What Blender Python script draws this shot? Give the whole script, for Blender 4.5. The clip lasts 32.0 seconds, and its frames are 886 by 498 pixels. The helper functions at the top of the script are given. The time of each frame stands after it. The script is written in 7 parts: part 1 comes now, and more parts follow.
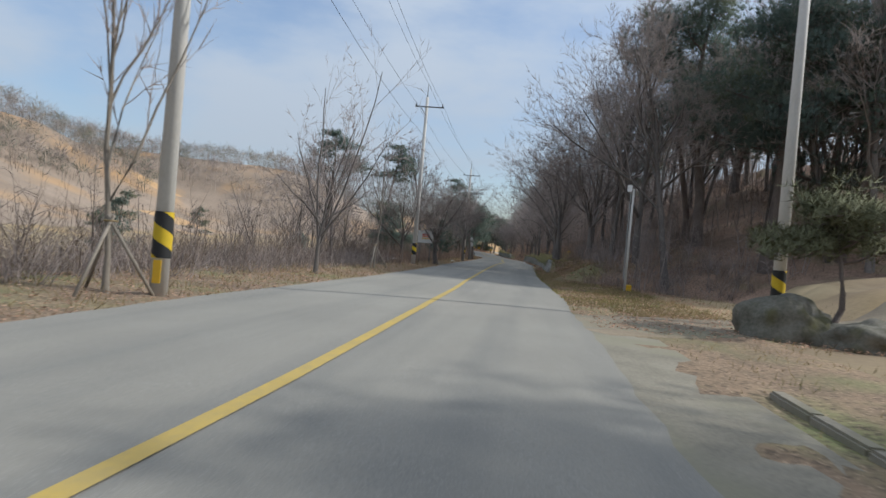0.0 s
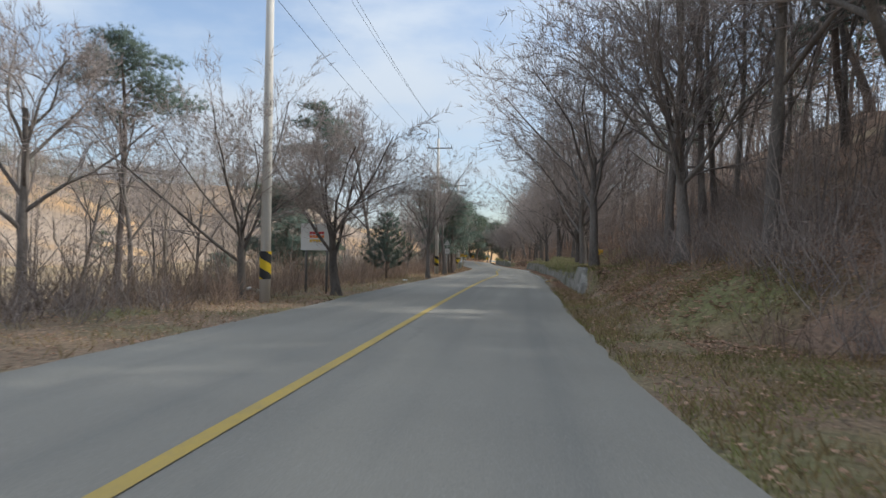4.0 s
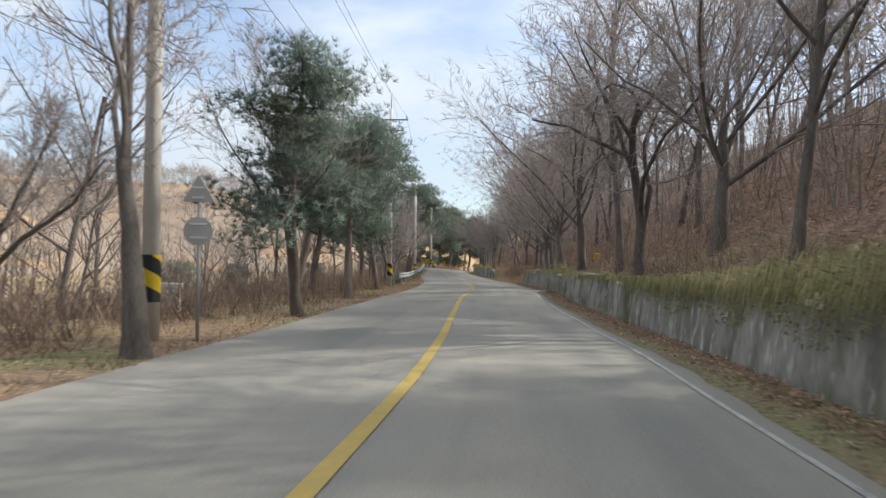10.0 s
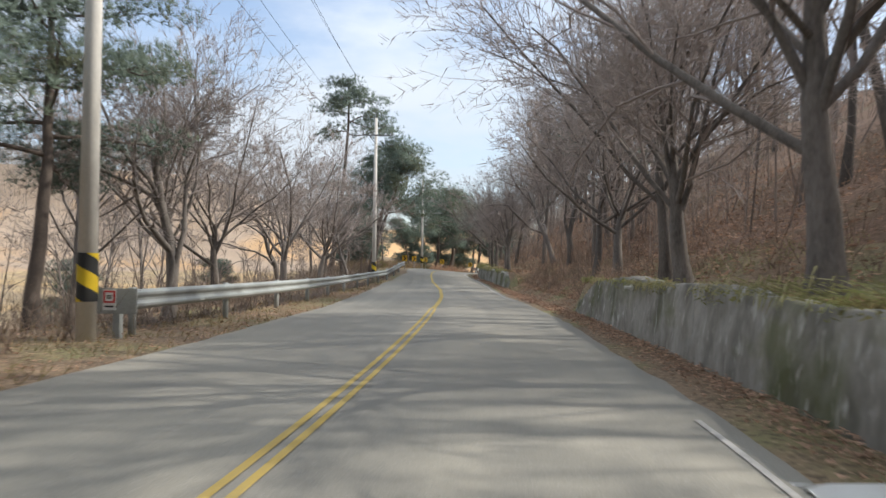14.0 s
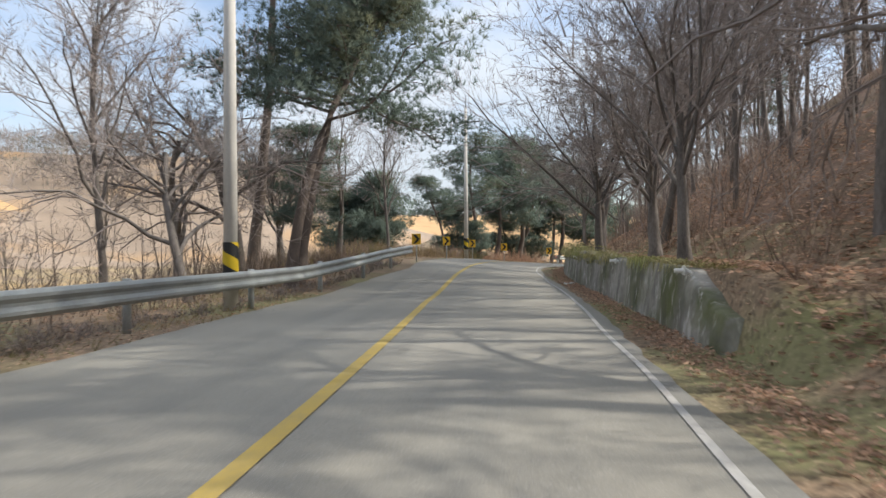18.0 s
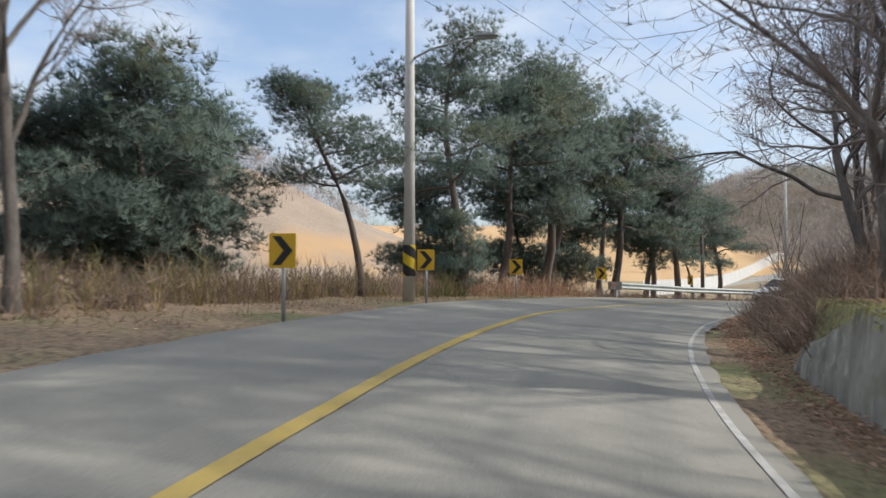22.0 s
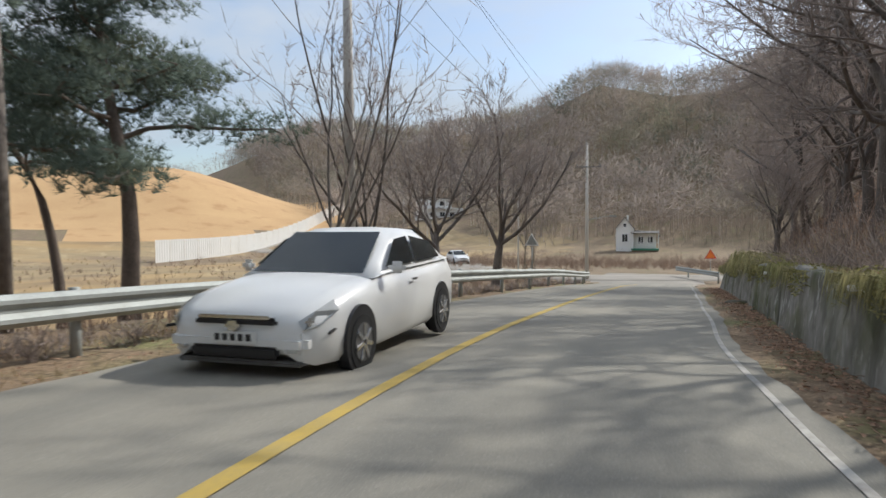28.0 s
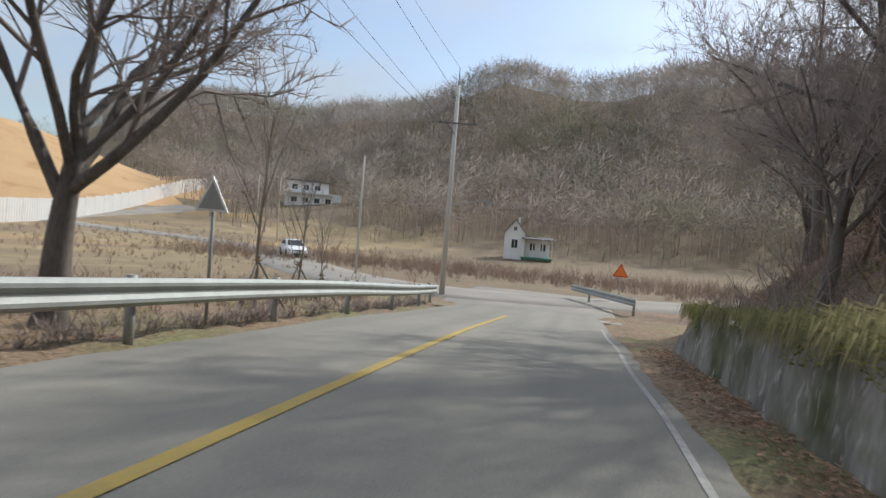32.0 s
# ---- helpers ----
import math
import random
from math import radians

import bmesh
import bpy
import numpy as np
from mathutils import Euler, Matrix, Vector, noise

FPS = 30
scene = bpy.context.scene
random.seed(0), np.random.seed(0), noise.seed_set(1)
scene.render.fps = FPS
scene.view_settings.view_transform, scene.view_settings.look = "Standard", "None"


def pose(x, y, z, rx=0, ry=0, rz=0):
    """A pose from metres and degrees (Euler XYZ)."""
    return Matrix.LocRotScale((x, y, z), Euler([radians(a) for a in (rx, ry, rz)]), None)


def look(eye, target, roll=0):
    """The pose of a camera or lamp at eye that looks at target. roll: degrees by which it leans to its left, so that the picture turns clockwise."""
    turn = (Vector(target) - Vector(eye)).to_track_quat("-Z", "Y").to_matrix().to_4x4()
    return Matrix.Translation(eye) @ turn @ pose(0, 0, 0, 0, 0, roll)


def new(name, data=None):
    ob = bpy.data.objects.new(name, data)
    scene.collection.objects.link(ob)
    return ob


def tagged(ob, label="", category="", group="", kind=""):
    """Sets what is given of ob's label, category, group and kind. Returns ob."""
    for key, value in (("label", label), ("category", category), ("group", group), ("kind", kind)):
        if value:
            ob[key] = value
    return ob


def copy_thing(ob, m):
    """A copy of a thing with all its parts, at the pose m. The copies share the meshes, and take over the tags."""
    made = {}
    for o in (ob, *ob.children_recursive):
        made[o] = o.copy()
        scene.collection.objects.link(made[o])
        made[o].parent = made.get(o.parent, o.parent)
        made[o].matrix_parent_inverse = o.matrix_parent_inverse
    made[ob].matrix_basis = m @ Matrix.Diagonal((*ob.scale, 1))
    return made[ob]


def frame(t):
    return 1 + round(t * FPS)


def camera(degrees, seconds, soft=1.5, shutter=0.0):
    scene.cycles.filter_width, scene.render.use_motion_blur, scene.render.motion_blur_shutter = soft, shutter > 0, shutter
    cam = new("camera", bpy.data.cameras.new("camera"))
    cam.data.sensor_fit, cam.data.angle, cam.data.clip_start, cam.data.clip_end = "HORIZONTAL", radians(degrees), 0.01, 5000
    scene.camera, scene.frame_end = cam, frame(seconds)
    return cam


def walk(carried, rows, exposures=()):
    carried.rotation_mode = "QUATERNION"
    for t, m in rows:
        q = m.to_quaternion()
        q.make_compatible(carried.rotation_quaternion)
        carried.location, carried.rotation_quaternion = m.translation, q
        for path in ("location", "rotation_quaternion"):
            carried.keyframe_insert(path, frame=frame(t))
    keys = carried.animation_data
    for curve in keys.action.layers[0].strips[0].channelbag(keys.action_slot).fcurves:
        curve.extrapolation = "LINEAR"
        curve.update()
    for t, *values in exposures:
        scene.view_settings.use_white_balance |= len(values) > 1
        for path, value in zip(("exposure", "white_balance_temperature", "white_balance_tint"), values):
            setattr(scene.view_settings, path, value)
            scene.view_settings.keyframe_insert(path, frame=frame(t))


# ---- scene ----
cam = camera(68.0, 32.0, soft=1.5, shutter=0.25)
PATH = [
    (0, (3.268, -1.026, 1.185), (3.179, 0.972, 1.167), 5.1),
    (0.5, (3.522, 2.085, 1.169), (3.415, 4.082, 1.145), 3.3),
    (1, (3.772, 5.205, 1.154), (3.679, 7.203, 1.127), 3.5),
    (1.5, (4.017, 8.338, 1.138), (3.929, 10.336, 1.125), 1.7),
    (2, (4.254, 11.474, 1.12), (4.172, 13.472, 1.121), 1.6),
    (2.5, (4.483, 14.616, 1.098), (4.392, 16.614, 1.111), 1.3),
    (3, (4.704, 17.825, 1.068), (4.604, 19.822, 1.08), 1.2),
    (3.5, (4.916, 21.156, 1.031), (4.818, 23.154, 1.048), 1.1),
    (5.5, (5.605, 33.821, 0.882), (5.528, 35.819, 0.904), 0.6),
    (6, (5.745, 37.021, 0.879), (5.669, 39.019, 0.902), 0.6),
    (6.5, (5.88, 40.244, 0.881), (5.791, 42.242, 0.919), 0.4),
    (7, (6.02, 43.509, 0.884), (5.918, 45.506, 0.939), 0.5),
    (7.5, (6.171, 46.825, 0.886), (6.055, 48.821, 0.942), 0.9),
    (8, (6.341, 50.193, 0.884), (6.229, 52.189, 0.93), 0.9),
    (8.5, (6.533, 53.61, 0.878), (6.425, 55.607, 0.919), 1.0),
    (9, (6.75, 57.071, 0.87), (6.668, 59.069, 0.903), 1.0),
    (9.5, (6.989, 60.564, 0.859), (6.929, 62.563, 0.896), 1.2),
    (10, (7.242, 64.081, 0.846), (7.2, 66.08, 0.887), 0.5),
    (10.5, (7.501, 67.617, 0.831), (7.484, 69.617, 0.87), 0.1),
    (11, (7.765, 71.207, 0.811), (7.761, 73.207, 0.849), -0.1),
    (11.5, (8.031, 74.863, 0.783), (8.029, 76.863, 0.821), -0.1),
    (12, (8.294, 78.575, 0.749), (8.304, 80.575, 0.793), 0.5),
    (12.5, (8.549, 82.324, 0.717), (8.556, 84.323, 0.765), 1.1),
    (13, (8.72, 86.084, 0.669), (8.725, 88.083, 0.719), 1.2),
    (13.5, (8.991, 89.868, 0.678), (8.959, 91.867, 0.724), 1.0),
    (14, (9.284, 93.723, 0.688), (9.184, 95.72, 0.729), 0.8),
    (14.5, (9.609, 97.575, 0.613), (9.45, 99.569, 0.609), 0.6),
    (16.5, (9.595, 113.046, 0.518), (9.307, 115.025, 0.523), -0.1),
    (17, (9.487, 116.642, 0.487), (9.189, 118.62, 0.49), 0.4),
    (17.5, (9.355, 120.221, 0.462), (9.037, 122.196, 0.46), 0.3),
    (18, (9.191, 123.801, 0.45), (8.851, 125.772, 0.457), -0.3),
    (18.5, (8.984, 127.392, 0.452), (8.619, 129.358, 0.484), 0.0),
    (19, (8.734, 130.994, 0.466), (8.34, 132.954, 0.521), 0.1),
    (19.5, (8.447, 134.599, 0.494), (8.031, 136.554, 0.558), 0.2),
    (20, (8.136, 138.189, 0.539), (7.704, 140.141, 0.609), 0.0),
    (20.5, (7.815, 141.738, 0.599), (7.39, 143.691, 0.67), 0.2),
    (21, (7.507, 145.233, 0.67), (7.091, 147.188, 0.742), 0.2),
    (21.5, (7.257, 148.692, 0.745), (6.858, 150.651, 0.812), 0.2),
    (22, (7.119, 152.155, 0.826), (6.732, 154.117, 0.876), 0.1),
    (22.5, (7.0, 155.504, 0.867), (6.676, 157.477, 0.889), 0.2),
    (23, (7.136, 158.955, 0.894), (6.884, 160.939, 0.907), 0.8),
    (23.5, (7.644, 162.695, 0.848), (7.477, 164.688, 0.854), 0.8),
    (24, (8.173, 166.462, 0.776), (8.126, 168.462, 0.765), 1.0),
    (24.5, (8.935, 170.158, 0.67), (9.029, 172.155, 0.646), 0.7),
    (25, (9.932, 173.862, 0.542), (10.174, 175.847, 0.507), 0.2),
    (25.5, (11.188, 177.071, 0.429), (11.555, 179.037, 0.389), -0.3),
    (27.5, (16.292, 186.761, 0.183), (17.046, 188.612, 0.109), -0.6),
    (28, (17.754, 188.937, 0.077), (18.602, 190.747, -0.003), -0.4),
    (28.5, (19.256, 190.828, -0.037), (20.192, 192.594, -0.121), -0.1),
    (29, (20.777, 192.579, -0.134), (21.794, 194.299, -0.221), 0.2),
    (29.5, (22.324, 194.225, -0.253), (23.397, 195.91, -0.345), 0.5),
    (30, (23.868, 195.76, -0.371), (24.968, 197.428, -0.456), 2.4),
    (30.5, (25.577, 197.455, -0.502), (26.683, 199.12, -0.574), 3.3),
    (31, (27.305, 199.15, -0.619), (28.413, 200.814, -0.691), 3.5),
    (31.5, (29.011, 200.888, -0.736), (30.124, 202.548, -0.808), 4.3),
    (32, (30.72, 202.553, -0.868), (31.832, 204.214, -0.94), 4.7),
]
walk(cam, [(t, look(eye, target, roll)) for t, eye, target, roll in PATH], exposures=[(0, -0.05, 5850, 8), (2, -0.06, 5750, 8), (4, 0.3, 6100, 8), (8, 0.55, 6300, 8.5), (13, 0.62, 6350, 9), (20, 0.52, 6350, 9.5), (22, 0.34, 6100, 9), (23, 0.38, 6230, 9), (25.5, 0.2, 6300, 9), (28, 0.12, 6180, 8.5), (32, 0.04, 6050, 8)])

# ---- light ----
SUN_AZ, SUN_EL = radians(80), radians(39)
world = bpy.data.worlds.new("sky")
scene.world = world
world.use_nodes = True
wn, wl = world.node_tree.nodes, world.node_tree.links
bg = wn["Background"]
sky = wn.new("ShaderNodeTexSky")
sky.sky_type, sky.sun_disc = "NISHITA", False
sky.sun_elevation, sky.sun_rotation = SUN_EL, SUN_AZ
sky.air_density, sky.dust_density, sky.ozone_density = 1.0, 1.6, 1.5
geo_w = wn.new("ShaderNodeTexCoord")
cl_map = wn.new("ShaderNodeMapping")
cl_map.inputs["Scale"].default_value = (1.2, 1.2, 3.2)
cl = wn.new("ShaderNodeTexNoise")
cl.inputs["Scale"].default_value, cl.inputs["Detail"].default_value, cl.inputs["Roughness"].default_value = 1.7, 7.0, 0.55
ramp = wn.new("ShaderNodeMapRange")
ramp.inputs["From Min"].default_value, ramp.inputs["From Max"].default_value = 0.34, 0.62
ramp.inputs["To Min"].default_value, ramp.inputs["To Max"].default_value = 0.16, 0.88
ramp.interpolation_type = "SMOOTHSTEP"
cloud_mix = wn.new("ShaderNodeMix")
cloud_mix.data_type = "RGBA"
# thin cloud, paler towards the zenith as under an overcast sky
up = wn.new("ShaderNodeSeparateXYZ")
lum = wn.new("ShaderNodeMapRange")
lum.inputs["From Min"].default_value, lum.inputs["From Max"].default_value = 0.0, 1.0
lum.inputs["To Min"].default_value, lum.inputs["To Max"].default_value = 3.3, 7.0
tint = wn.new("ShaderNodeVectorMath")
tint.operation = "SCALE"
tint.inputs[0].default_value = (0.95, 1.0, 1.06)
wl.new(geo_w.outputs["Generated"], up.inputs[0])
wl.new(up.outputs["Z"], lum.inputs["Value"])
wl.new(lum.outputs["Result"], tint.inputs["Scale"])
wl.new(tint.outputs["Vector"], cloud_mix.inputs["B"])
wl.new(geo_w.outputs["Generated"], cl_map.inputs["Vector"])
wl.new(cl_map.outputs["Vector"], cl.inputs["Vector"])
wl.new(cl.outputs["Fac"], ramp.inputs["Value"])
wl.new(ramp.outputs["Result"], cloud_mix.inputs["Factor"])
wl.new(sky.outputs["Color"], cloud_mix.inputs["A"])
wl.new(cloud_mix.outputs["Result"], bg.inputs["Color"])
bg.inputs["Strength"].default_value = 0.15
sun_data = bpy.data.lights.new("sun", "SUN")
sun_data.energy, sun_data.angle, sun_data.color = 3.5, radians(0.9), (1.0, 0.94, 0.84)
sun = new("sun", sun_data)
sun.matrix_world = look((0, 0, 80), (-math.sin(SUN_AZ) * 60, -math.cos(SUN_AZ) * 60, 80 - math.tan(SUN_EL) * 60))


# ---- materials ----
def material(name, base, dark=None, rough=0.85, scale=6.0, amount=0.6, bump=0.3, metal=0.0, fine=40.0, third=None,
             third_scale=0.6, island=0.0, per_object=0.0, stretch=(1, 1, 1), spec=0.3):
    """A two-scale mottled surface: base and dark mixed by coarse and fine noise, an optional third colour in large patches."""
    m = bpy.data.materials.new(name)
    m.use_nodes = True
    n, l = m.node_tree.nodes, m.node_tree.links
    b = n["Principled BSDF"]
    b.inputs["Roughness"].default_value, b.inputs["Metallic"].default_value = rough, metal
    b.inputs["Specular IOR Level"].default_value = spec
    tc, mp = n.new("ShaderNodeTexCoord"), n.new("ShaderNodeMapping")
    mp.inputs["Scale"].default_value = stretch
    l.new(tc.outputs["Object"], mp.inputs["Vector"])
    big, small = n.new("ShaderNodeTexNoise"), n.new("ShaderNodeTexNoise")
    big.inputs["Scale"].default_value, big.inputs["Detail"].default_value = scale, 5
    small.inputs["Scale"].default_value, small.inputs["Detail"].default_value = fine, 3
    add = n.new("ShaderNodeMath")
    add.operation = "MULTIPLY_ADD"
    add.inputs[1].default_value, add.inputs[2].default_value = 0.45, 0.0
    l.new(mp.outputs["Vector"], big.inputs["Vector"]), l.new(mp.outputs["Vector"], small.inputs["Vector"])
    l.new(small.outputs["Fac"], add.inputs[0])
    mixf = n.new("ShaderNodeMath")
    mixf.operation = "MULTIPLY_ADD"
    mixf.inputs[1].default_value = 0.55
    l.new(big.outputs["Fac"], mixf.inputs[0]), l.new(add.outputs[0], mixf.inputs[2])
    rng = n.new("ShaderNodeMapRange")
    rng.inputs["From Min"].default_value, rng.inputs["From Max"].default_value = 0.36, 0.64
    rng.inputs["To Max"].default_value = amount
    l.new(mixf.outputs[0], rng.inputs["Value"])
    mix = n.new("ShaderNodeMix")
    mix.data_type = "RGBA"
    dark = dark or tuple(c * 0.55 for c in base)
    mix.inputs["A"].default_value, mix.inputs["B"].default_value = (*base, 1), (*dark, 1)
    l.new(rng.outputs["Result"], mix.inputs["Factor"])
    out = mix.outputs["Result"]
    if third:
        big2, r2, mix2 = n.new("ShaderNodeTexNoise"), n.new("ShaderNodeMapRange"), n.new("ShaderNodeMix")
        big2.inputs["Scale"].default_value, big2.inputs["Detail"].default_value = third_scale, 6
        r2.inputs["From Min"].default_value, r2.inputs["From Max"].default_value = 0.5, 0.66
        mix2.data_type = "RGBA"
        mix2.inputs["B"].default_value = (*third, 1)
        l.new(tc.outputs["Object"], big2.inputs["Vector"]), l.new(big2.outputs["Fac"], r2.inputs["Value"])
        l.new(r2.outputs["Result"], mix2.inputs["Factor"]), l.new(out, mix2.inputs["A"])
        out = mix2.outputs["Result"]
    for kind, strength in (("island", island), ("object", per_object)):
        if strength:
            hsv, mr = n.new("ShaderNodeHueSaturation"), n.new("ShaderNodeMapRange")
            mr.inputs["To Min"].default_value, mr.inputs["To Max"].default_value = 1 - strength, 1 + strength
            if kind == "island":
                src = n.new("ShaderNodeNewGeometry").outputs["Random Per Island"]
            else:
                src = n.new("ShaderNodeObjectInfo").outputs["Random"]
            l.new(src, mr.inputs["Value"]), l.new(mr.outputs["Result"], hsv.inputs["Value"]), l.new(out, hsv.inputs["Color"])
            out = hsv.outputs["Color"]
    l.new(out, b.inputs["Base Color"])
    if bump:
        bp = n.new("ShaderNodeBump")
        bp.inputs["Strength"].default_value, bp.inputs["Distance"].default_value = bump, 0.02
        l.new(mixf.outputs[0], bp.inputs["Height"]), l.new(bp.outputs["Normal"], b.inputs["Normal"])
    return m


def plain(name, base, rough=0.5, metal=0.0, spec=0.5):
    m = bpy.data.materials.new(name)
    m.use_nodes = True
    b = m.node_tree.nodes["Principled BSDF"]
    b.inputs["Base Color"].default_value = (*base, 1)
    b.inputs["Roughness"].default_value, b.inputs["Metallic"].default_value = rough, metal
    b.inputs["Specular IOR Level"].default_value = spec
    return m


def banded(name, a, b_, turns, pitch, rough=0.6):
    """Painted bands that climb round a post: a and b_ by angle and height."""
    m = material(name, a, rough=rough, amount=0.25, bump=0.05)
    n, l = m.node_tree.nodes, m.node_tree.links
    tc, sep = n.new("ShaderNodeTexCoord"), n.new("ShaderNodeSeparateXYZ")
    l.new(tc.outputs["Object"], sep.inputs[0])
    ang, turn, zz, add, wave, step, mix = (n.new("ShaderNodeMath") for _ in range(7))
    ang.operation = "ARCTAN2"
    l.new(sep.outputs["Y"], ang.inputs[0]), l.new(sep.outputs["X"], ang.inputs[1])
    turn.operation, turn.inputs[1].default_value = "MULTIPLY", turns
    l.new(ang.outputs[0], turn.inputs[0])
    zz.operation, zz.inputs[1].default_value = "MULTIPLY_ADD", 2 * math.pi / pitch
    l.new(sep.outputs["Z"], zz.inputs[0]), l.new(turn.outputs[0], zz.inputs[2])
    wave.operation = "SINE"
    l.new(zz.outputs[0], wave.inputs[0])
    step.operation, step.inputs[1].default_value = "GREATER_THAN", 0.0
    l.new(wave.outputs[0], step.inputs[0])
    bsdf = n["Principled BSDF"]
    old = bsdf.inputs["Base Color"].links[0].from_socket
    mx = n.new("ShaderNodeMix")
    mx.data_type = "RGBA"
    mx.inputs["B"].default_value = (*b_, 1)
    l.new(step.outputs[0], mx.inputs["Factor"]), l.new(old, mx.inputs["A"]), l.new(mx.outputs["Result"], bsdf.inputs["Base Color"])
    return m


M_ASPHALT = material("worn_asphalt", (0.29, 0.268, 0.224), (0.212, 0.197, 0.165), 0.9, 0.35, 0.8, 0.25, fine=60, third=(0.3, 0.279, 0.231), third_scale=0.12)


def add_layer(m, colour, vector, scale, lo, hi, detail=4.0, rough=None, strength=1.0):
    """Lays a colour over a material where a noise lies between lo and hi."""
    n, l = m.node_tree.nodes, m.node_tree.links
    b = n["Principled BSDF"]
    tex, rng_, mix = n.new("ShaderNodeTexNoise"), n.new("ShaderNodeMapRange"), n.new("ShaderNodeMix")
    mp = n.new("ShaderNodeMapping")
    mp.inputs["Scale"].default_value = scale
    tc = n.new("ShaderNodeTexCoord")
    l.new(tc.outputs[vector], mp.inputs["Vector"]), l.new(mp.outputs["Vector"], tex.inputs["Vector"])
    tex.inputs["Scale"].default_value, tex.inputs["Detail"].default_value = 1.0, detail
    rng_.inputs["From Min"].default_value, rng_.inputs["From Max"].default_value = lo, hi
    rng_.inputs["To Max"].default_value = strength
    l.new(tex.outputs["Fac"], rng_.inputs["Value"]), l.new(rng_.outputs["Result"], mix.inputs["Factor"])
    mix.data_type = "RGBA"
    old = b.inputs["Base Color"].links[0].from_socket
    mix.inputs["B"].default_value = (*colour, 1)
    l.new(old, mix.inputs["A"]), l.new(mix.outputs["Result"], b.inputs["Base Color"])
    return m


def add_cracks(m, colour, scale, width):
    """Thin wandering cracks, broken up by a mask."""
    n, l = m.node_tree.nodes, m.node_tree.links
    b = n["Principled BSDF"]
    tc, wob, mixv, vor, rng_, mask, mr, mul, mix = (n.new(k) for k in ("ShaderNodeTexCoord", "ShaderNodeTexNoise", "ShaderNodeVectorMath", "ShaderNodeTexVoronoi",
                                                    "ShaderNodeMapRange", "ShaderNodeTexNoise", "ShaderNodeMapRange", "ShaderNodeMath", "ShaderNodeMix"))
    wob.inputs["Scale"].default_value, wob.inputs["Detail"].default_value = 1.3, 5
    mixv.operation = "MULTIPLY_ADD"
    mixv.inputs[1].default_value = (0.9, 0.9, 0.9)
    l.new(tc.outputs["Object"], wob.inputs["Vector"]), l.new(wob.outputs["Color"], mixv.inputs[0]), l.new(tc.outputs["Object"], mixv.inputs[2])
    vor.feature = "DISTANCE_TO_EDGE"
    vor.inputs["Scale"].default_value = scale
    l.new(mixv.outputs["Vector"], vor.inputs["Vector"])
    rng_.inputs["From Min"].default_value, rng_.inputs["From Max"].default_value = 0.0, width
    rng_.inputs["To Min"].default_value, rng_.inputs["To Max"].default_value = 1.0, 0.0
    l.new(vor.outputs["Distance"], rng_.inputs["Value"])
    mask.inputs["Scale"].default_value = 0.16
    l.new(tc.outputs["Object"], mask.inputs["Vector"])
    mr.inputs["From Min"].default_value, mr.inputs["From Max"].default_value, mr.inputs["To Max"].default_value = 0.52, 0.68, 0.4
    l.new(mask.outputs["Fac"], mr.inputs["Value"])
    mul.operation = "MULTIPLY"
    l.new(rng_.outputs["Result"], mul.inputs[0]), l.new(mr.outputs["Result"], mul.inputs[1])
    mix.data_type = "RGBA"
    old = b.inputs["Base Color"].links[0].from_socket
    mix.inputs["B"].default_value = (*colour, 1)
    l.new(mul.outputs[0], mix.inputs["Factor"]), l.new(old, mix.inputs["A"]), l.new(mix.outputs["Result"], b.inputs["Base Color"])
    return m


# long streaks of wear and oil along the lanes, pale dust, fine grit, cracks
add_layer(M_ASPHALT, (0.19, 0.182, 0.16), "UV", (0.03, 1.1, 1), 0.46, 0.66, 5, strength=0.7)
add_layer(M_ASPHALT, (0.33, 0.3, 0.242), "UV", (0.1, 0.55, 1), 0.54, 0.72, 6, strength=0.6)
add_layer(M_ASPHALT, (0.14, 0.14, 0.135), "Object", (70, 70, 70), 0.52, 0.7, 2, strength=0.45)
add_layer(M_ASPHALT, (0.46, 0.44, 0.4), "Object", (95, 95, 95), 0.6, 0.74, 1, strength=0.5)
add_cracks(M_ASPHALT, (0.12, 0.118, 0.11), 0.22, 0.006)
M_DIRT = material("dusty_dirt_lane", (0.29, 0.235, 0.165), (0.19, 0.152, 0.105), 0.95, 0.9, 0.85, 0.5, fine=16, third=(0.24, 0.22, 0.15), third_scale=0.4)
M_SIDE_ROAD = material("pale_concrete_lane", (0.33, 0.3, 0.26), (0.22, 0.2, 0.17), 0.9, 0.5, 0.8, 0.25)
M_YELLOW = material("worn_yellow_line", (0.5, 0.35, 0.085), (0.32, 0.26, 0.13), 0.8, 3.0, 0.55, 0.1, fine=25)
M_WHITE_LINE = material("worn_white_line", (0.5, 0.48, 0.44), (0.27, 0.25, 0.23), 0.85, 2.5, 0.9, 0.1, fine=18)
M_GROUND = material("winter_ground", (0.27, 0.205, 0.13), (0.16, 0.12, 0.08), 0.95, 0.5, 0.9, 0.6, fine=9, third=(0.22, 0.16, 0.11), third_scale=0.05)
M_VERGE = material("leafy_verge", (0.29, 0.2, 0.125), (0.165, 0.118, 0.075), 0.95, 1.6, 0.9, 0.8, fine=14, third=(0.2, 0.2, 0.085), third_scale=0.35)
M_SLOPE = material("leafy_slope", (0.33, 0.215, 0.15), (0.19, 0.125, 0.09), 0.95, 0.8, 0.9, 0.8, fine=11, third=(0.17, 0.115, 0.08), third_scale=0.2)
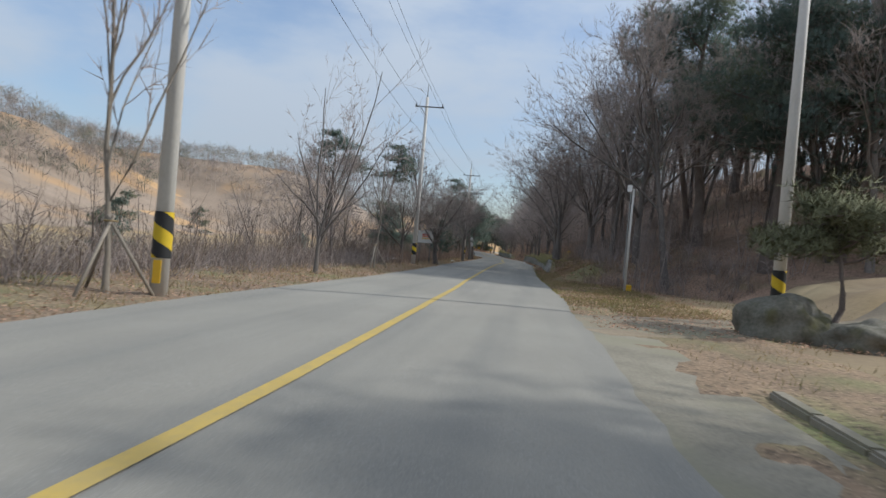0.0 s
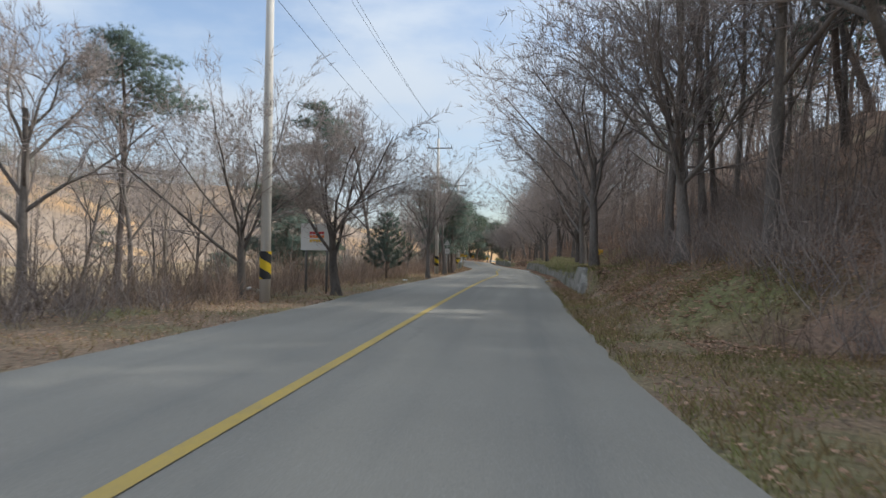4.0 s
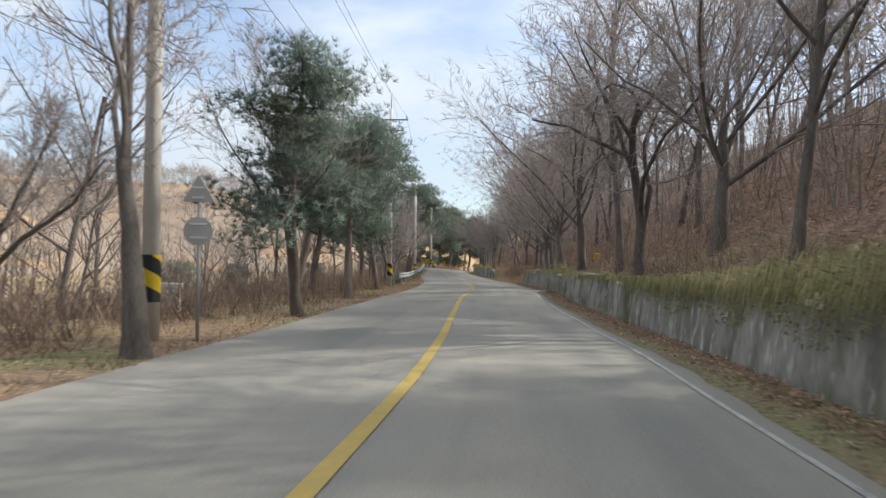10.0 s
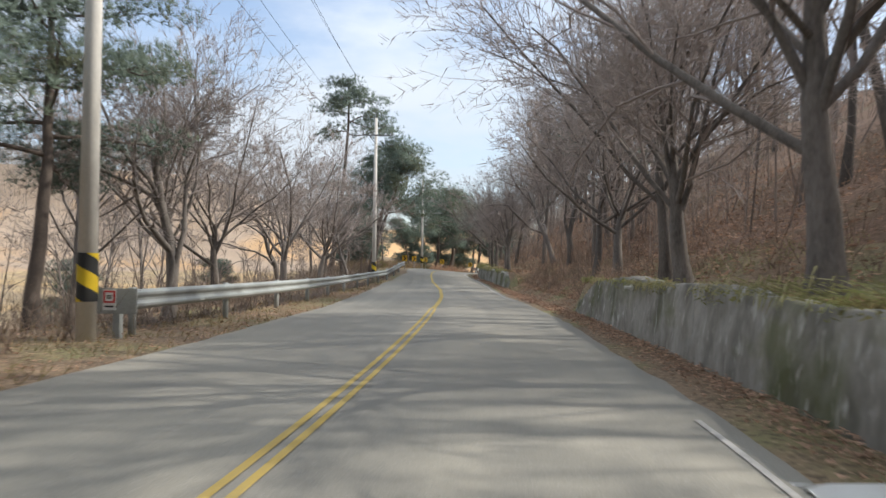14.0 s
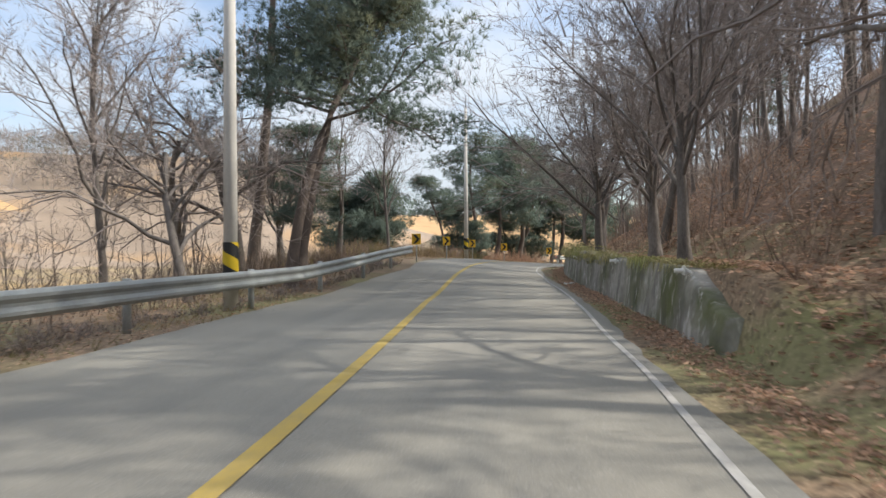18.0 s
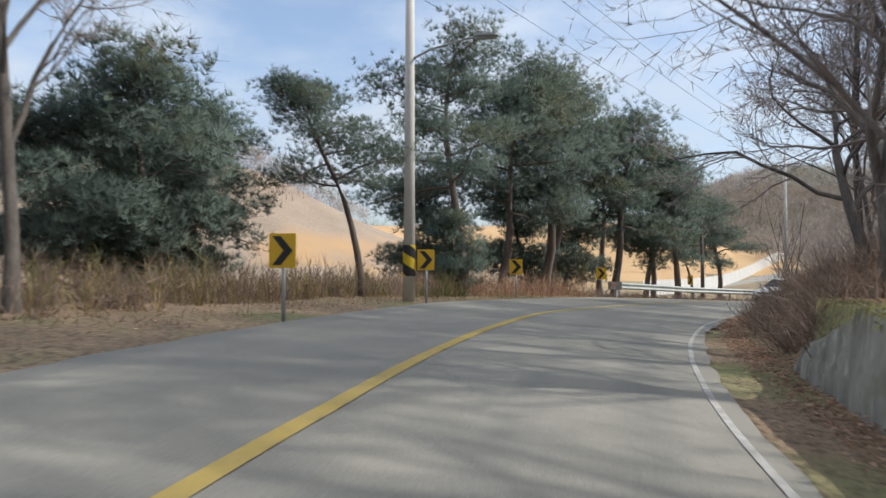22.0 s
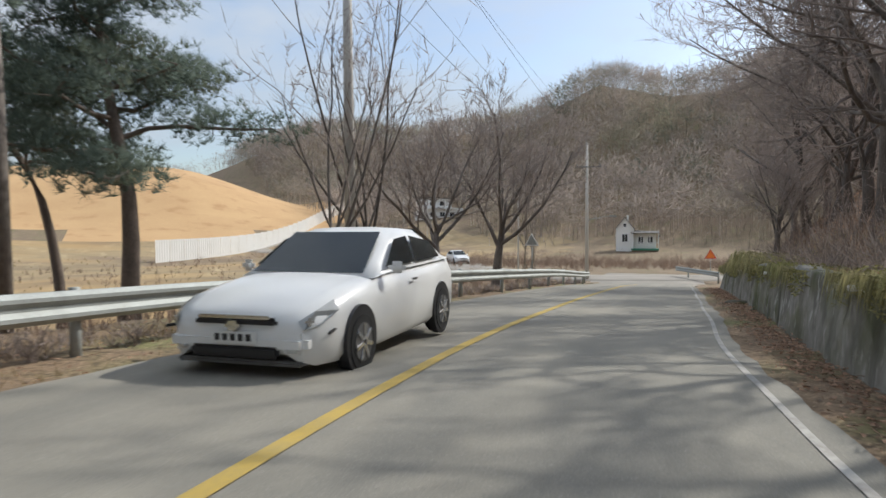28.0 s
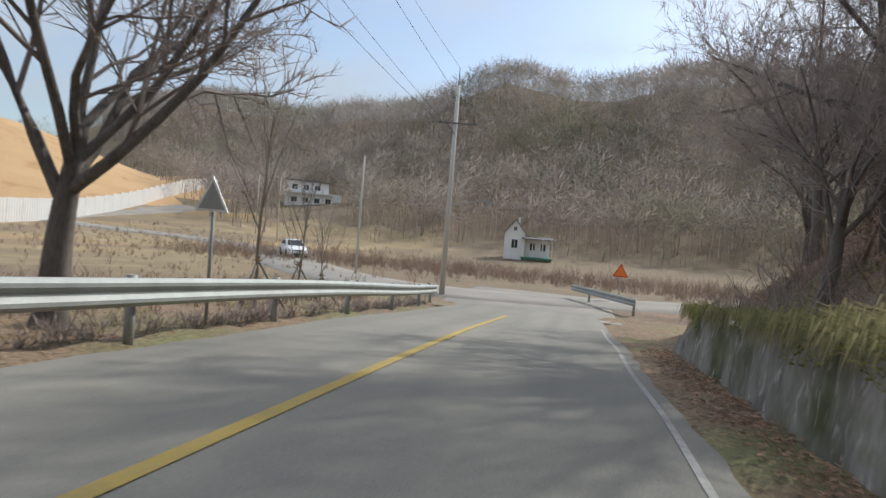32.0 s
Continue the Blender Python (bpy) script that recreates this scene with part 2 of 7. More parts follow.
M_HILL = material("brown_hillside", (0.34, 0.262, 0.195), (0.235, 0.18, 0.132), 0.95, 0.09, 0.9, 0.5, fine=1.6, third=(0.42, 0.265, 0.135), third_scale=0.035)
M_EARTH = material("bare_orange_earth", (0.54, 0.355, 0.18), (0.43, 0.265, 0.13), 0.95, 0.12, 0.7, 0.4, fine=4)
M_STRAW = material("dry_straw_field", (0.36, 0.27, 0.15), (0.23, 0.175, 0.1), 0.95, 0.4, 0.8, 0.5, fine=6)
add_layer(M_STRAW, (0.21, 0.15, 0.1), "Object", (0.06, 0.1, 0.06), 0.48, 0.62, 6, strength=0.8)
add_layer(M_STRAW, (0.5, 0.4, 0.24), "Object", (0.5, 0.12, 0.3), 0.56, 0.7, 5, strength=0.5)
add_layer(M_STRAW, (0.17, 0.13, 0.085), "Object", (0.035, 0.09, 0.1), 0.47, 0.6, 6, strength=0.5)
add_layer(M_STRAW, (0.45, 0.29, 0.12), "Object", (0.03, 0.06, 0.1), 0.52, 0.66, 5, strength=0.6)
add_layer(M_EARTH, (0.36, 0.2, 0.09), "Object", (0.25, 0.25, 0.05), 0.55, 0.7, 6, strength=0.6)
for leafy, k in ((M_VERGE, 1.0), (M_GROUND, 0.9), (M_SLOPE, 0.7)):
    add_layer(leafy, (0.085, 0.06, 0.04), "Object", (11, 11, 11), 0.5, 0.62, 4, strength=0.75 * k)
    add_layer(leafy, (0.42, 0.31, 0.2), "Object", (19, 19, 19), 0.57, 0.68, 3, strength=0.7 * k)
    add_layer(leafy, (0.16, 0.16, 0.07), "Object", (0.45, 0.45, 0.45), 0.54, 0.7, 6, strength=0.6 * k)
M_CONCRETE = material("stained_concrete", (0.36, 0.338, 0.3), (0.22, 0.207, 0.178), 0.9, 1.1, 0.95, 0.9, fine=14, stretch=(1, 1, 0.45), third=(0.1, 0.105, 0.05), third_scale=0.7)
add_layer(M_CONCRETE, (0.12, 0.11, 0.09), "Object", (2.2, 2.2, 0.7), 0.48, 0.68, 8, strength=0.6)
add_layer(M_CONCRETE, (0.06, 0.056, 0.046), "Object", (2.6, 2.6, 1.0), 0.5, 0.64, 8, strength=0.45)
add_layer(M_CONCRETE, (0.56, 0.54, 0.49), "Object", (7.0, 7.0, 2.2), 0.59, 0.68, 9, strength=0.6)
add_layer(M_CONCRETE, (0.62, 0.6, 0.55), "Object", (9.0, 9.0, 0.8), 0.63, 0.72, 7, strength=0.4)
add_layer(M_CONCRETE, (0.13, 0.14, 0.05), "Object", (0.8, 0.8, 1.6), 0.56, 0.7, 6, strength=0.55)
M_POLE = material("pole_concrete", (0.6, 0.57, 0.52), (0.46, 0.44, 0.4), 0.85, 3, 0.7, 0.2, stretch=(1, 1, 0.3))
M_STEEL = material("galvanised_steel", (0.4, 0.42, 0.41), (0.27, 0.28, 0.26), 0.6, 2.0, 0.8, 0.08, metal=0.3)
M_DARKSTEEL = material("dull_steel", (0.2, 0.2, 0.2), (0.12, 0.11, 0.1), 0.6, 5, 0.6, 0.1, metal=0.4)
M_BAND = banded("warning_bands", (0.62, 0.43, 0.02), (0.025, 0.025, 0.025), 1.0, 0.52)
M_BARK = material("grey_bark", (0.2, 0.175, 0.155), (0.085, 0.073, 0.064), 0.95, 5, 0.9, 0.7, stretch=(1, 1, 0.25), per_object=0.25)
M_TWIG = material("winter_twigs", (0.38, 0.325, 0.295), (0.26, 0.222, 0.2), 0.9, 1.5, 0.8, 0.0, per_object=0.3)
M_PALEBARK = material("pale_bark", (0.3, 0.26, 0.21), (0.17, 0.145, 0.115), 0.9, 5, 0.8, 0.4, stretch=(1, 1, 0.3), per_object=0.15)
M_PINEBARK = material("red_pine_bark", (0.19, 0.15, 0.125), (0.09, 0.073, 0.063), 0.95, 4, 0.9, 0.8, stretch=(1, 1, 0.4), per_object=0.2)
M_NEEDLE = material("pine_needles", (0.165, 0.21, 0.17), (0.095, 0.13, 0.106), 0.8, 0.8, 0.8, 0.0, third=(0.125, 0.125, 0.06), third_scale=0.35, island=0.22, per_object=0.15)
M_SCRUB = material("grey_thicket", (0.27, 0.21, 0.165), (0.15, 0.118, 0.093), 0.95, 0.3, 0.8, 0.0, island=0.45)
M_FRESH = material("fresh_verge_grass", (0.23, 0.25, 0.08), (0.32, 0.27, 0.12), 0.9, 0.5, 0.8, 0.0, island=0.4)
M_UNDERWOOD = material("slope_underwood", (0.36, 0.3, 0.265), (0.23, 0.192, 0.17), 0.95, 0.25, 0.8, 0.0, island=0.4)
M_BRUSH = material("dead_brush", (0.32, 0.235, 0.18), (0.2, 0.146, 0.112), 0.95, 0.4, 0.8, 0.0, island=0.45)
M_LEAF = material("fallen_leaves", (0.47, 0.305, 0.21), (0.28, 0.175, 0.12), 0.85, 0.5, 0.7, 0.0, island=0.5)
M_GRASS = material("dry_grass", (0.36, 0.27, 0.14), (0.2, 0.15, 0.07), 0.9, 0.3, 0.8, 0.0, third=(0.13, 0.14, 0.045), third_scale=0.25, island=0.4)
M_MOSS = material("wall_top_greens", (0.17, 0.155, 0.06), (0.25, 0.18, 0.095), 0.9, 0.8, 0.9, 0.0, island=0.45)
M_TRAIL = material("trailing_straw", (0.4, 0.36, 0.2), (0.27, 0.25, 0.12), 0.9, 0.7, 0.8, 0.0, third=(0.24, 0.26, 0.09), third_scale=0.5, island=0.4)
M_IVY = material("creeping_greens", (0.25, 0.26, 0.09), (0.32, 0.27, 0.13), 0.85, 1.2, 0.8, 0.0, island=0.5)
M_SIGNBACK = plain("sign_back_grey", (0.46, 0.45, 0.43), 0.6)
M_SIGNYELLOW = plain("sign_yellow", (0.75, 0.45, 0.02), 0.45)
M_BLACK = plain("sign_black", (0.02, 0.02, 0.022), 0.5)
M_WHITE = plain("sign_white", (0.75, 0.75, 0.73), 0.45)
M_RED = plain("sign_red", (0.55, 0.03, 0.03), 0.45)
M_ORANGE = plain("sign_orange", (0.8, 0.2, 0.03), 0.5)
M_PVC = plain("white_pvc", (0.7, 0.69, 0.64), 0.5)
M_WIRE = plain("black_wire", (0.03, 0.03, 0.03), 0.6)
M_FENCE = material("white_sheet_fence", (0.72, 0.71, 0.68), (0.6, 0.59, 0.56), 0.6, 0.6, 0.6, 0.05)



def thin(m, share):
    """Lets part of the light through, for leaves, needles and twigs that are seen against it."""
    n, l = m.node_tree.nodes, m.node_tree.links
    b = n["Principled BSDF"]
    tr, mix = n.new("ShaderNodeBsdfTranslucent"), n.new("ShaderNodeMixShader")
    l.new(b.inputs["Base Color"].links[0].from_socket, tr.inputs["Color"])
    mix.inputs["Fac"].default_value = share
    l.new(b.outputs["BSDF"], mix.inputs[1]), l.new(tr.outputs["BSDF"], mix.inputs[2])
    l.new(mix.outputs["Shader"], n["Material Output"].inputs["Surface"])


for m in (M_NEEDLE, M_SCRUB, M_FRESH, M_UNDERWOOD, M_BRUSH, M_LEAF, M_GRASS, M_MOSS, M_IVY, M_TRAIL, M_TWIG):
    thin(m, 0.35)

# ---- plan: the road's centre line, every 8.5 m from s = -30 ----
CENTRE = [
    (-2.27, -30.6, 0.03), (-1.32, -22.15, 0.03), (-0.37, -13.71, 0.03), (0.57, -5.25, 0.01), (1.47, 3.19, -0.02), (2.16, 11.67, -0.07),
    (2.88, 20.13, -0.16), (3.42, 28.95, -0.25), (3.95, 37.8, -0.32), (4.61, 46.28, -0.31), (5.27, 54.75, -0.33), (5.98, 63.22, -0.36),
    (6.64, 71.7, -0.39), (7.01, 80.19, -0.47), (7.4, 88.68, -0.52), (7.96, 97.16, -0.56), (8.09, 105.66, -0.61), (7.92, 114.15, -0.68),
    (7.38, 122.63, -0.74), (6.88, 131.12, -0.72), (6.28, 139.6, -0.65), (5.62, 148.07, -0.48), (5.42, 156.57, -0.33), (6.26, 165.02, -0.4),
    (7.97, 173.34, -0.62), (11.15, 181.21, -0.85), (15.32, 188.61, -1.08), (20.61, 195.25, -1.44), (26.56, 201.32, -1.87), (32.6, 207.3, -2.4),
    (38.64, 213.28, -3.0), (44.68, 219.26, -3.72), (50.7, 225.25, -4.35),
]
LEFT, RIGHT = 3.05, -3.25


def left_edge(s):
    """The road widens on the outside of the bend."""
    return np.interp(s, [138, 144, 149, 153, 158, 163, 168, 174, 179, 184, 188, 192, 200, 208, 214], [3.15, 2.5, 2.05, 2.3, 2.5, 2.55, 2.8, 3.3, 3.75, 3.75, 3.5, 3.3, 3.0, 2.8, 2.65])


def crossfall(s, d):
    """The bend is banked: its outer side stands higher."""
    k = np.interp(s, [140, 148, 153, 167, 174, 184, 194], [0, 0.06, 0.085, 0.085, 0.06, 0.04, 0])
    return k * (np.clip(d, -4.0, 4.5) + 1.7)


def centre_paint(s):
    return np.interp(s, [5, 12, 24, 60, 71, 76, 90, 113, 121, 127, 138, 150, 157, 163, 168, 173], [-0.35, -0.3, 0, 0, -0.2, -0.2, 0, -0.1, -0.4, -0.4, 0, 0, -0.05, 0.12, 0.2, 0.05])


def edge_paint(s):
    """Where the white line runs on the slope side."""
    return np.interp(s, [110, 118, 126, 140, 148, 155, 162, 168, 173, 179, 186, 200, 214, 226], [-3.05, -3.0, -3.0, -3.25, -3.15, -2.88, -2.85, -3.1, -3.45, -3.5, -3.35, -3.1, -3.0, -2.95])


def right_edge(s):
    return edge_paint(s) - 0.22


S0, STEP = -30.0, 0.5


def spline(points, step):
    """A dense Catmull-Rom line through points."""
    p = np.array(points, float)
    p = np.vstack([2 * p[0] - p[1], p, 2 * p[-1] - p[-2]])
    out = []
    for i in range(1, len(p) - 2):
        a, b, c, d = p[i - 1], p[i], p[i + 1], p[i + 2]
        k = max(2, int(np.linalg.norm(c - b) / step))
        u = (np.arange(k) / k)[:, None]
        out.append(0.5 * (2 * b + (c - a) * u + (2 * a - 5 * b + 4 * c - d) * u**2 + (3 * b - a - 3 * c + d) * u**3))
    return np.vstack(out + [p[-2][None]])


LINE = spline(CENTRE, 0.25)
ARC = np.r_[0, np.cumsum(np.hypot(*np.diff(LINE[:, :2], axis=0).T))] + S0
# s is counted a little slow between 21 and 38, so that all that follows keeps its place
ARC -= 0.69 * np.clip((ARC - 21) / 17.69, 0, 1)
S_END = float(ARC[-1])
TAN = np.gradient(LINE[:, :2], axis=0)
TAN /= np.hypot(*TAN.T)[:, None]


def road_xyz(s, d, z=0.0):
    """Places at s along the road, d to the left of its centre, z above it (arrays or numbers)."""
    s, d, z = np.broadcast_arrays(np.asarray(s, float), np.asarray(d, float), np.asarray(z, float))
    c = [np.interp(s, ARC, LINE[:, k]) for k in range(3)]
    t = [np.interp(s, ARC, TAN[:, k]) for k in range(2)]
    over = np.clip(s - S_END, 0, None)
    return np.stack([c[0] - t[1] * d + over * t[0], c[1] + t[0] * d + over * t[1], c[2] + z + crossfall(s, d)], -1)


def heading(s):
    """The road's direction at s in degrees, as the turn about z from +y."""
    return math.degrees(math.atan2(-np.interp(s, ARC, TAN[:, 0]), np.interp(s, ARC, TAN[:, 1])))


NODES, NODE_S = LINE[::6], ARC[::6]


def road_sd(xy):
    """s, d and the road's height for places in the plane."""
    xy = np.asarray(xy, float)
    out = np.zeros((len(xy), 3))
    for i in range(0, len(xy), 4000):
        part_xy = xy[i:i + 4000]
        v = part_xy[:, None] - NODES[None, :, :2]
        j = (v**2).sum(-1).argmin(1)
        tan = np.stack([np.interp(NODE_S[j], ARC, TAN[:, k]) for k in range(2)], -1)
        near = v[np.arange(len(j)), j]
        along = (near * tan).sum(-1)
        side = tan[:, 0] * near[:, 1] - tan[:, 1] * near[:, 0]
        far = np.hypot(near[:, 0], near[:, 1])
        d = np.where((np.abs(along) > 2) & (j < len(NODES) - 1), np.sign(side) * far, side)
        over = np.where(j == len(NODES) - 1, np.clip(along, -2, 400), np.clip(along, -2, 2))
        out[i:i + 4000] = np.stack([NODE_S[j] + over, d, NODES[j, 2]], -1)
    return out


def smooth(a, b, x):
    u = np.clip((x - a) / (b - a), 0, 1)
    return u * u * (3 - 2 * u)


def ridge(x, y, a, b, height, width):
    """A rounded ridge from a to b."""
    a, b = np.array(a, float), np.array(b, float)
    ab = b - a
    u = np.clip(((x - a[0]) * ab[0] + (y - a[1]) * ab[1]) / (ab @ ab), 0, 1)
    r = np.hypot(x - a[0] - u * ab[0], y - a[1] - u * ab[1]) / width
    return height * np.exp(-r**2.0) * (0.97 + 0.03 * np.cos(r))


def bumps(x, y, size, seed):
    """Cheap smooth noise from a few waves."""
    r = np.random.RandomState(seed)
    z = 0
    for _ in range(7):
        a, k, p = r.uniform(0, 6.28), r.uniform(0.5, 1.6) / size, r.uniform(0, 6.28)
        z = z + np.sin((x * math.cos(a) + y * math.sin(a)) * k * 6.28 + p)
    return z / 7


WALLS = [(48.4, 113.0), (131.8, 162.5), (181.0, 226.0)]


def wall_at(s):
    """How much of the retaining wall stands at s, 0 to 1."""
    w = 0
    for a, b in WALLS:
        w = np.maximum(w, smooth(a - 2.0, a, s) * (1 - smooth(b, b + 2.0, s)))
    return w


def terrain(xy):
    """The height of the ground."""
    xy = np.asarray(xy, float)
    x, y = xy[:, 0], xy[:, 1]
    s, d, rz = road_sd(xy).T
    rz = rz + crossfall(s, d)
    floor = np.interp(y, [-50, 60, 190, 300], [-2.6, -3.2, -4.6, -5.2])
    after = smooth(228, 244, s)
    # left: a verge, then a drop to the valley floor
    drop_start = np.interp(s, [-30, 0, 60, 105, 160, 175, 200], [5.6, 6.0, 7.5, 6.2, 6.5, 7.5, 6.0])
    left = rz - 0.06 + (floor - rz) * smooth(0, 13, d - drop_start) + bumps(x, y, 9, 3) * 0.35 * smooth(4, 10, d)
    # right: a shoulder, a bank or a wall, and the wooded slope
    e = -d
    open_field = smooth(2, 9, s) * (1 - smooth(30, 38, s))
    foot = 4.9 * (1 - open_field) + 13.0 * open_field + 6.5 * after + 0.45 * np.clip(s - 236, 0, 200)
    w = wall_at(s)
    bank = 0.95 * smooth(0.15, 0.45, e - 4.15) * w + (1 - w) * 0.95 * smooth(0, 2.4, e - foot + 1.0)
    steep = np.interp(s, [40, 60, 170, 186], [0.52, 0.64, 0.66, 0.85])
    rise = steep * np.clip(e - foot - 0.9, 0, 12) + (0.36 * np.clip(e - foot - 14.9, 0, 45) + 0.1 * np.clip(e - foot - 60, 0, 60)) * (1 - smooth(104, 124, s) * (1 - smooth(172, 192, s)))
    rise = rise * (0.35 + 0.65 * smooth(25, 60, s))
    right = rz - 0.06 + bank * (1 - after) + rise + bumps(x, y, 7, 5) * 0.5 * smooth(7, 14, e) * (1 - after)
    z = np.where(d > 0, left, right)
    ahead = rz - 0.08 + (floor - rz + 0.2) * np.maximum(smooth(4, 34, d), smooth(246, 275, s))
    z = z * (1 - after) + after * np.where(d > 0, ahead, np.maximum(ahead, ahead + rise))
    # the hills round the valley
    beyond = smooth(292, 335, s)
    far = np.maximum(smooth(25, 70, np.abs(d)), beyond)
    hills = np.maximum(ridge(x, y, (-190, -20), (-168, 330), 37, 60), ridge(x, y, (-150, 300), (-92, 322), 36, 52)) + np.maximum(ridge(x, y, (100, 480), (185, 375), 40, 66), ridge(x, y, (185, 370), (275, 190), 52, 74))
    hills = hills + ridge(x, y, (-120, 540), (120, 580), 24, 70)
    mound = ridge(x, y, (-40, 392), (22, 372), 19, 36)
    hills = hills * (1 + 0.22 * bumps(x, y, 90, 8)) + mound
    return np.where(d > 0, z + hills * far, z + hills * np.maximum(smooth(60, 110, e) * 0.7, beyond))


def ground_z(x, y):
    return float(terrain([(x, y)])[0])


# ---- meshes ----
def mesh_object(name, verts, faces, mat, parent=None, smooth_shade=False, label=""):
    me = bpy.data.meshes.new(name)
    me.from_pydata([tuple(v) for v in verts] if not isinstance(verts, np.ndarray) else verts.tolist(), [], faces if isinstance(faces, list) else faces.tolist())
    if smooth_shade:
        me.polygons.foreach_set("use_smooth", [True] * len(me.polygons))
    me.materials.append(mat)
    ob = new(name, me)
    if parent:
        ob.parent = parent
    if label:
        tagged(ob, label)
    return ob


def part(name, bm, mat, parent=None, label="", smooth_shade=False):
    """Links a bmesh as one mesh object under a thing or a part."""
    me = bpy.data.meshes.new(name)
    bm.to_mesh(me)
    bm.free()
    if smooth_shade:
        me.polygons.foreach_set("use_smooth", [True] * len(me.polygons))
    me.materials.append(mat)
    ob = new(name, me)
    if parent:
        ob.parent = parent
    if label:
        tagged(ob, label)
    return ob


def box(bm, size, at=(0, 0, 0), turn=None, bevel=0.0):
    """Adds a box, bevelled if wished, to a bmesh."""
    made = bmesh.ops.create_cube(bm, size=1.0)["verts"]
    bmesh.ops.scale(bm, vec=size, verts=made)
    if bevel:
        edges = list({e for v in made for e in v.link_edges})
        made = bmesh.ops.bevel(bm, geom=edges, offset=bevel, segments=2, affect="EDGES")["verts"]
    if turn:
        bmesh.ops.rotate(bm, cent=(0, 0, 0), matrix=Euler([radians(a) for a in turn]).to_matrix(), verts=made)
    bmesh.ops.translate(bm, vec=at, verts=made)
    return made


def box_bm(size, at=(0, 0, 0), turn=None, bevel=0.0):
    bm = bmesh.new()
    box(bm, size, at, turn, bevel)
    return bm


class Tubes:
    """Collects tapered tubes in one vertex and face list."""

    def __init__(self):
        self.v, self.f, self.n = [], [], 0

    def add(self, pts, radii, sides=4, cap=False):
        pts, radii = np.asarray(pts, float), np.asarray(radii, float)
        t = np.gradient(pts, axis=0)
        t /= np.linalg.norm(t, axis=1)[:, None] + 1e-9
        ref = np.where(np.abs(t[:, 2:3]) > 0.9, [[1.0, 0, 0]], [[0, 0, 1.0]])
        a = np.cross(t, ref)
        a /= np.linalg.norm(a, axis=1)[:, None] + 1e-9
        b = np.cross(t, a)
        ang = np.arange(sides) * 2 * math.pi / sides
        ring = pts[:, None] + radii[:, None, None] * (np.cos(ang)[None, :, None] * a[:, None] + np.sin(ang)[None, :, None] * b[:, None])
        self.v.append(ring.reshape(-1, 3))
        m = len(pts)
        for i in range(m - 1):
            for k in range(sides):
                k2 = (k + 1) % sides
                o = self.n + i * sides
                self.f.append((o + k, o + k2, o + sides + k2, o + sides + k))
        if cap:
            self.f.append(tuple(self.n + k for k in range(sides))[::-1])
            self.f.append(tuple(self.n + (m - 1) * sides + k for k in range(sides)))
        self.n += m * sides

    def object(self, name, mat, parent=None, smooth_shade=True, label=""):
        return mesh_object(name, np.vstack(self.v), self.f, mat, parent, smooth_shade, label)


def empty(name, m, label, category, group=""):
    ob = new(name)
    ob.empty_display_size = 0.2
    ob.matrix_world = m
    return tagged(ob, label, category, group)


def stand(s, d, dz=0.0, turn=0.0, on_ground=True):
    """A pose on the ground at s, d, turned with the road."""
    x, y, z = road_xyz(s, d)
    if on_ground:
        z = ground_z(x, y)
    return pose(x, y, z + dz, 0, 0, heading(s) + turn)


# ---- ground ----
def steps(a, b, fine_a, fine_b, fine, grow=1.18):
    """Grid lines, fine between fine_a and fine_b and ever wider outside."""
    mid = list(np.arange(fine_a, fine_b + fine / 2, fine))
    lo, hi, w = [], [], fine
    x = fine_a
    while x > a:
        w *= grow
        x -= w
        lo.append(max(x, a))
    x, w = mid[-1], fine
    while x < b:
        w *= grow
        x += w
        hi.append(min(x, b))
    return np.array(lo[::-1] + mid + hi)


gx, gy = steps(-900, 900, -22, 70, 1.1), steps(-500, 1300, -30, 262, 1.3)
X, Y = np.meshgrid(gx, gy)
flat = np.stack([X.ravel(), Y.ravel()], -1)
gz = terrain(flat)
gs = road_sd(flat)
near_strip = (gs[:, 0] > S0 + 1) & (gs[:, 1] < 6.2) & (gs[:, 1] > -5.7) & (gs[:, 0] < S_END - 1)
gz = np.where(near_strip, np.minimum(gz - 0.35, gs[:, 2] + crossfall(gs[:, 0], gs[:, 1]) - 0.45), gz)
w_, h_ = len(gx), len(gy)
idx = np.arange(w_ * h_).reshape(h_, w_)
quads = np.stack([idx[:-1, :-1], idx[:-1, 1:], idx[1:, 1:], idx[1:, :-1]], -1).reshape(-1, 4)
ground = mesh_object("ground", np.c_[flat, gz], quads, M_GROUND, smooth_shade=True)
for extra in (M_EARTH, M_STRAW, M_SLOPE, M_HILL):
    ground.data.materials.append(extra)
cx, cy = flat[quads].mean(1).T
cz = gz[quads].mean(1)
kind = np.zeros(len(quads), int)
cs, cd, _ = road_sd(np.c_[cx, cy]).T
mound_here = ridge(cx, cy, (-40, 392), (22, 372), 19, 36) + bumps(cx, cy, 20, 2) * 0.7
kind[(mound_here > 2.2) & (cy > 300)] = 1
kind[(cx < -30) & (cz >= -2.2) & (cy < 470) & (kind == 0)] = 4
kind[(cd < -5.5) & (cd > -75) & (cs > -25) & (cs < 250) & (kind == 0)] = 3
kind[(cx < -50) & (cz > 0) & (cz < 15) & (bumps(cx, cy, 55, 71) > 0.3)] = 1
kind[(cd > 16) & (cz < -2.2) & (kind == 0)] = 2
kind[(cd < -5.5) & (cd > -48) & (cs > 4) & (cs < 30)] = 2
ground.data.polygons.foreach_set("material_index", kind.tolist())
tagged(ground, "brown winter ground rising into wooded hills", "ground", kind="structure")


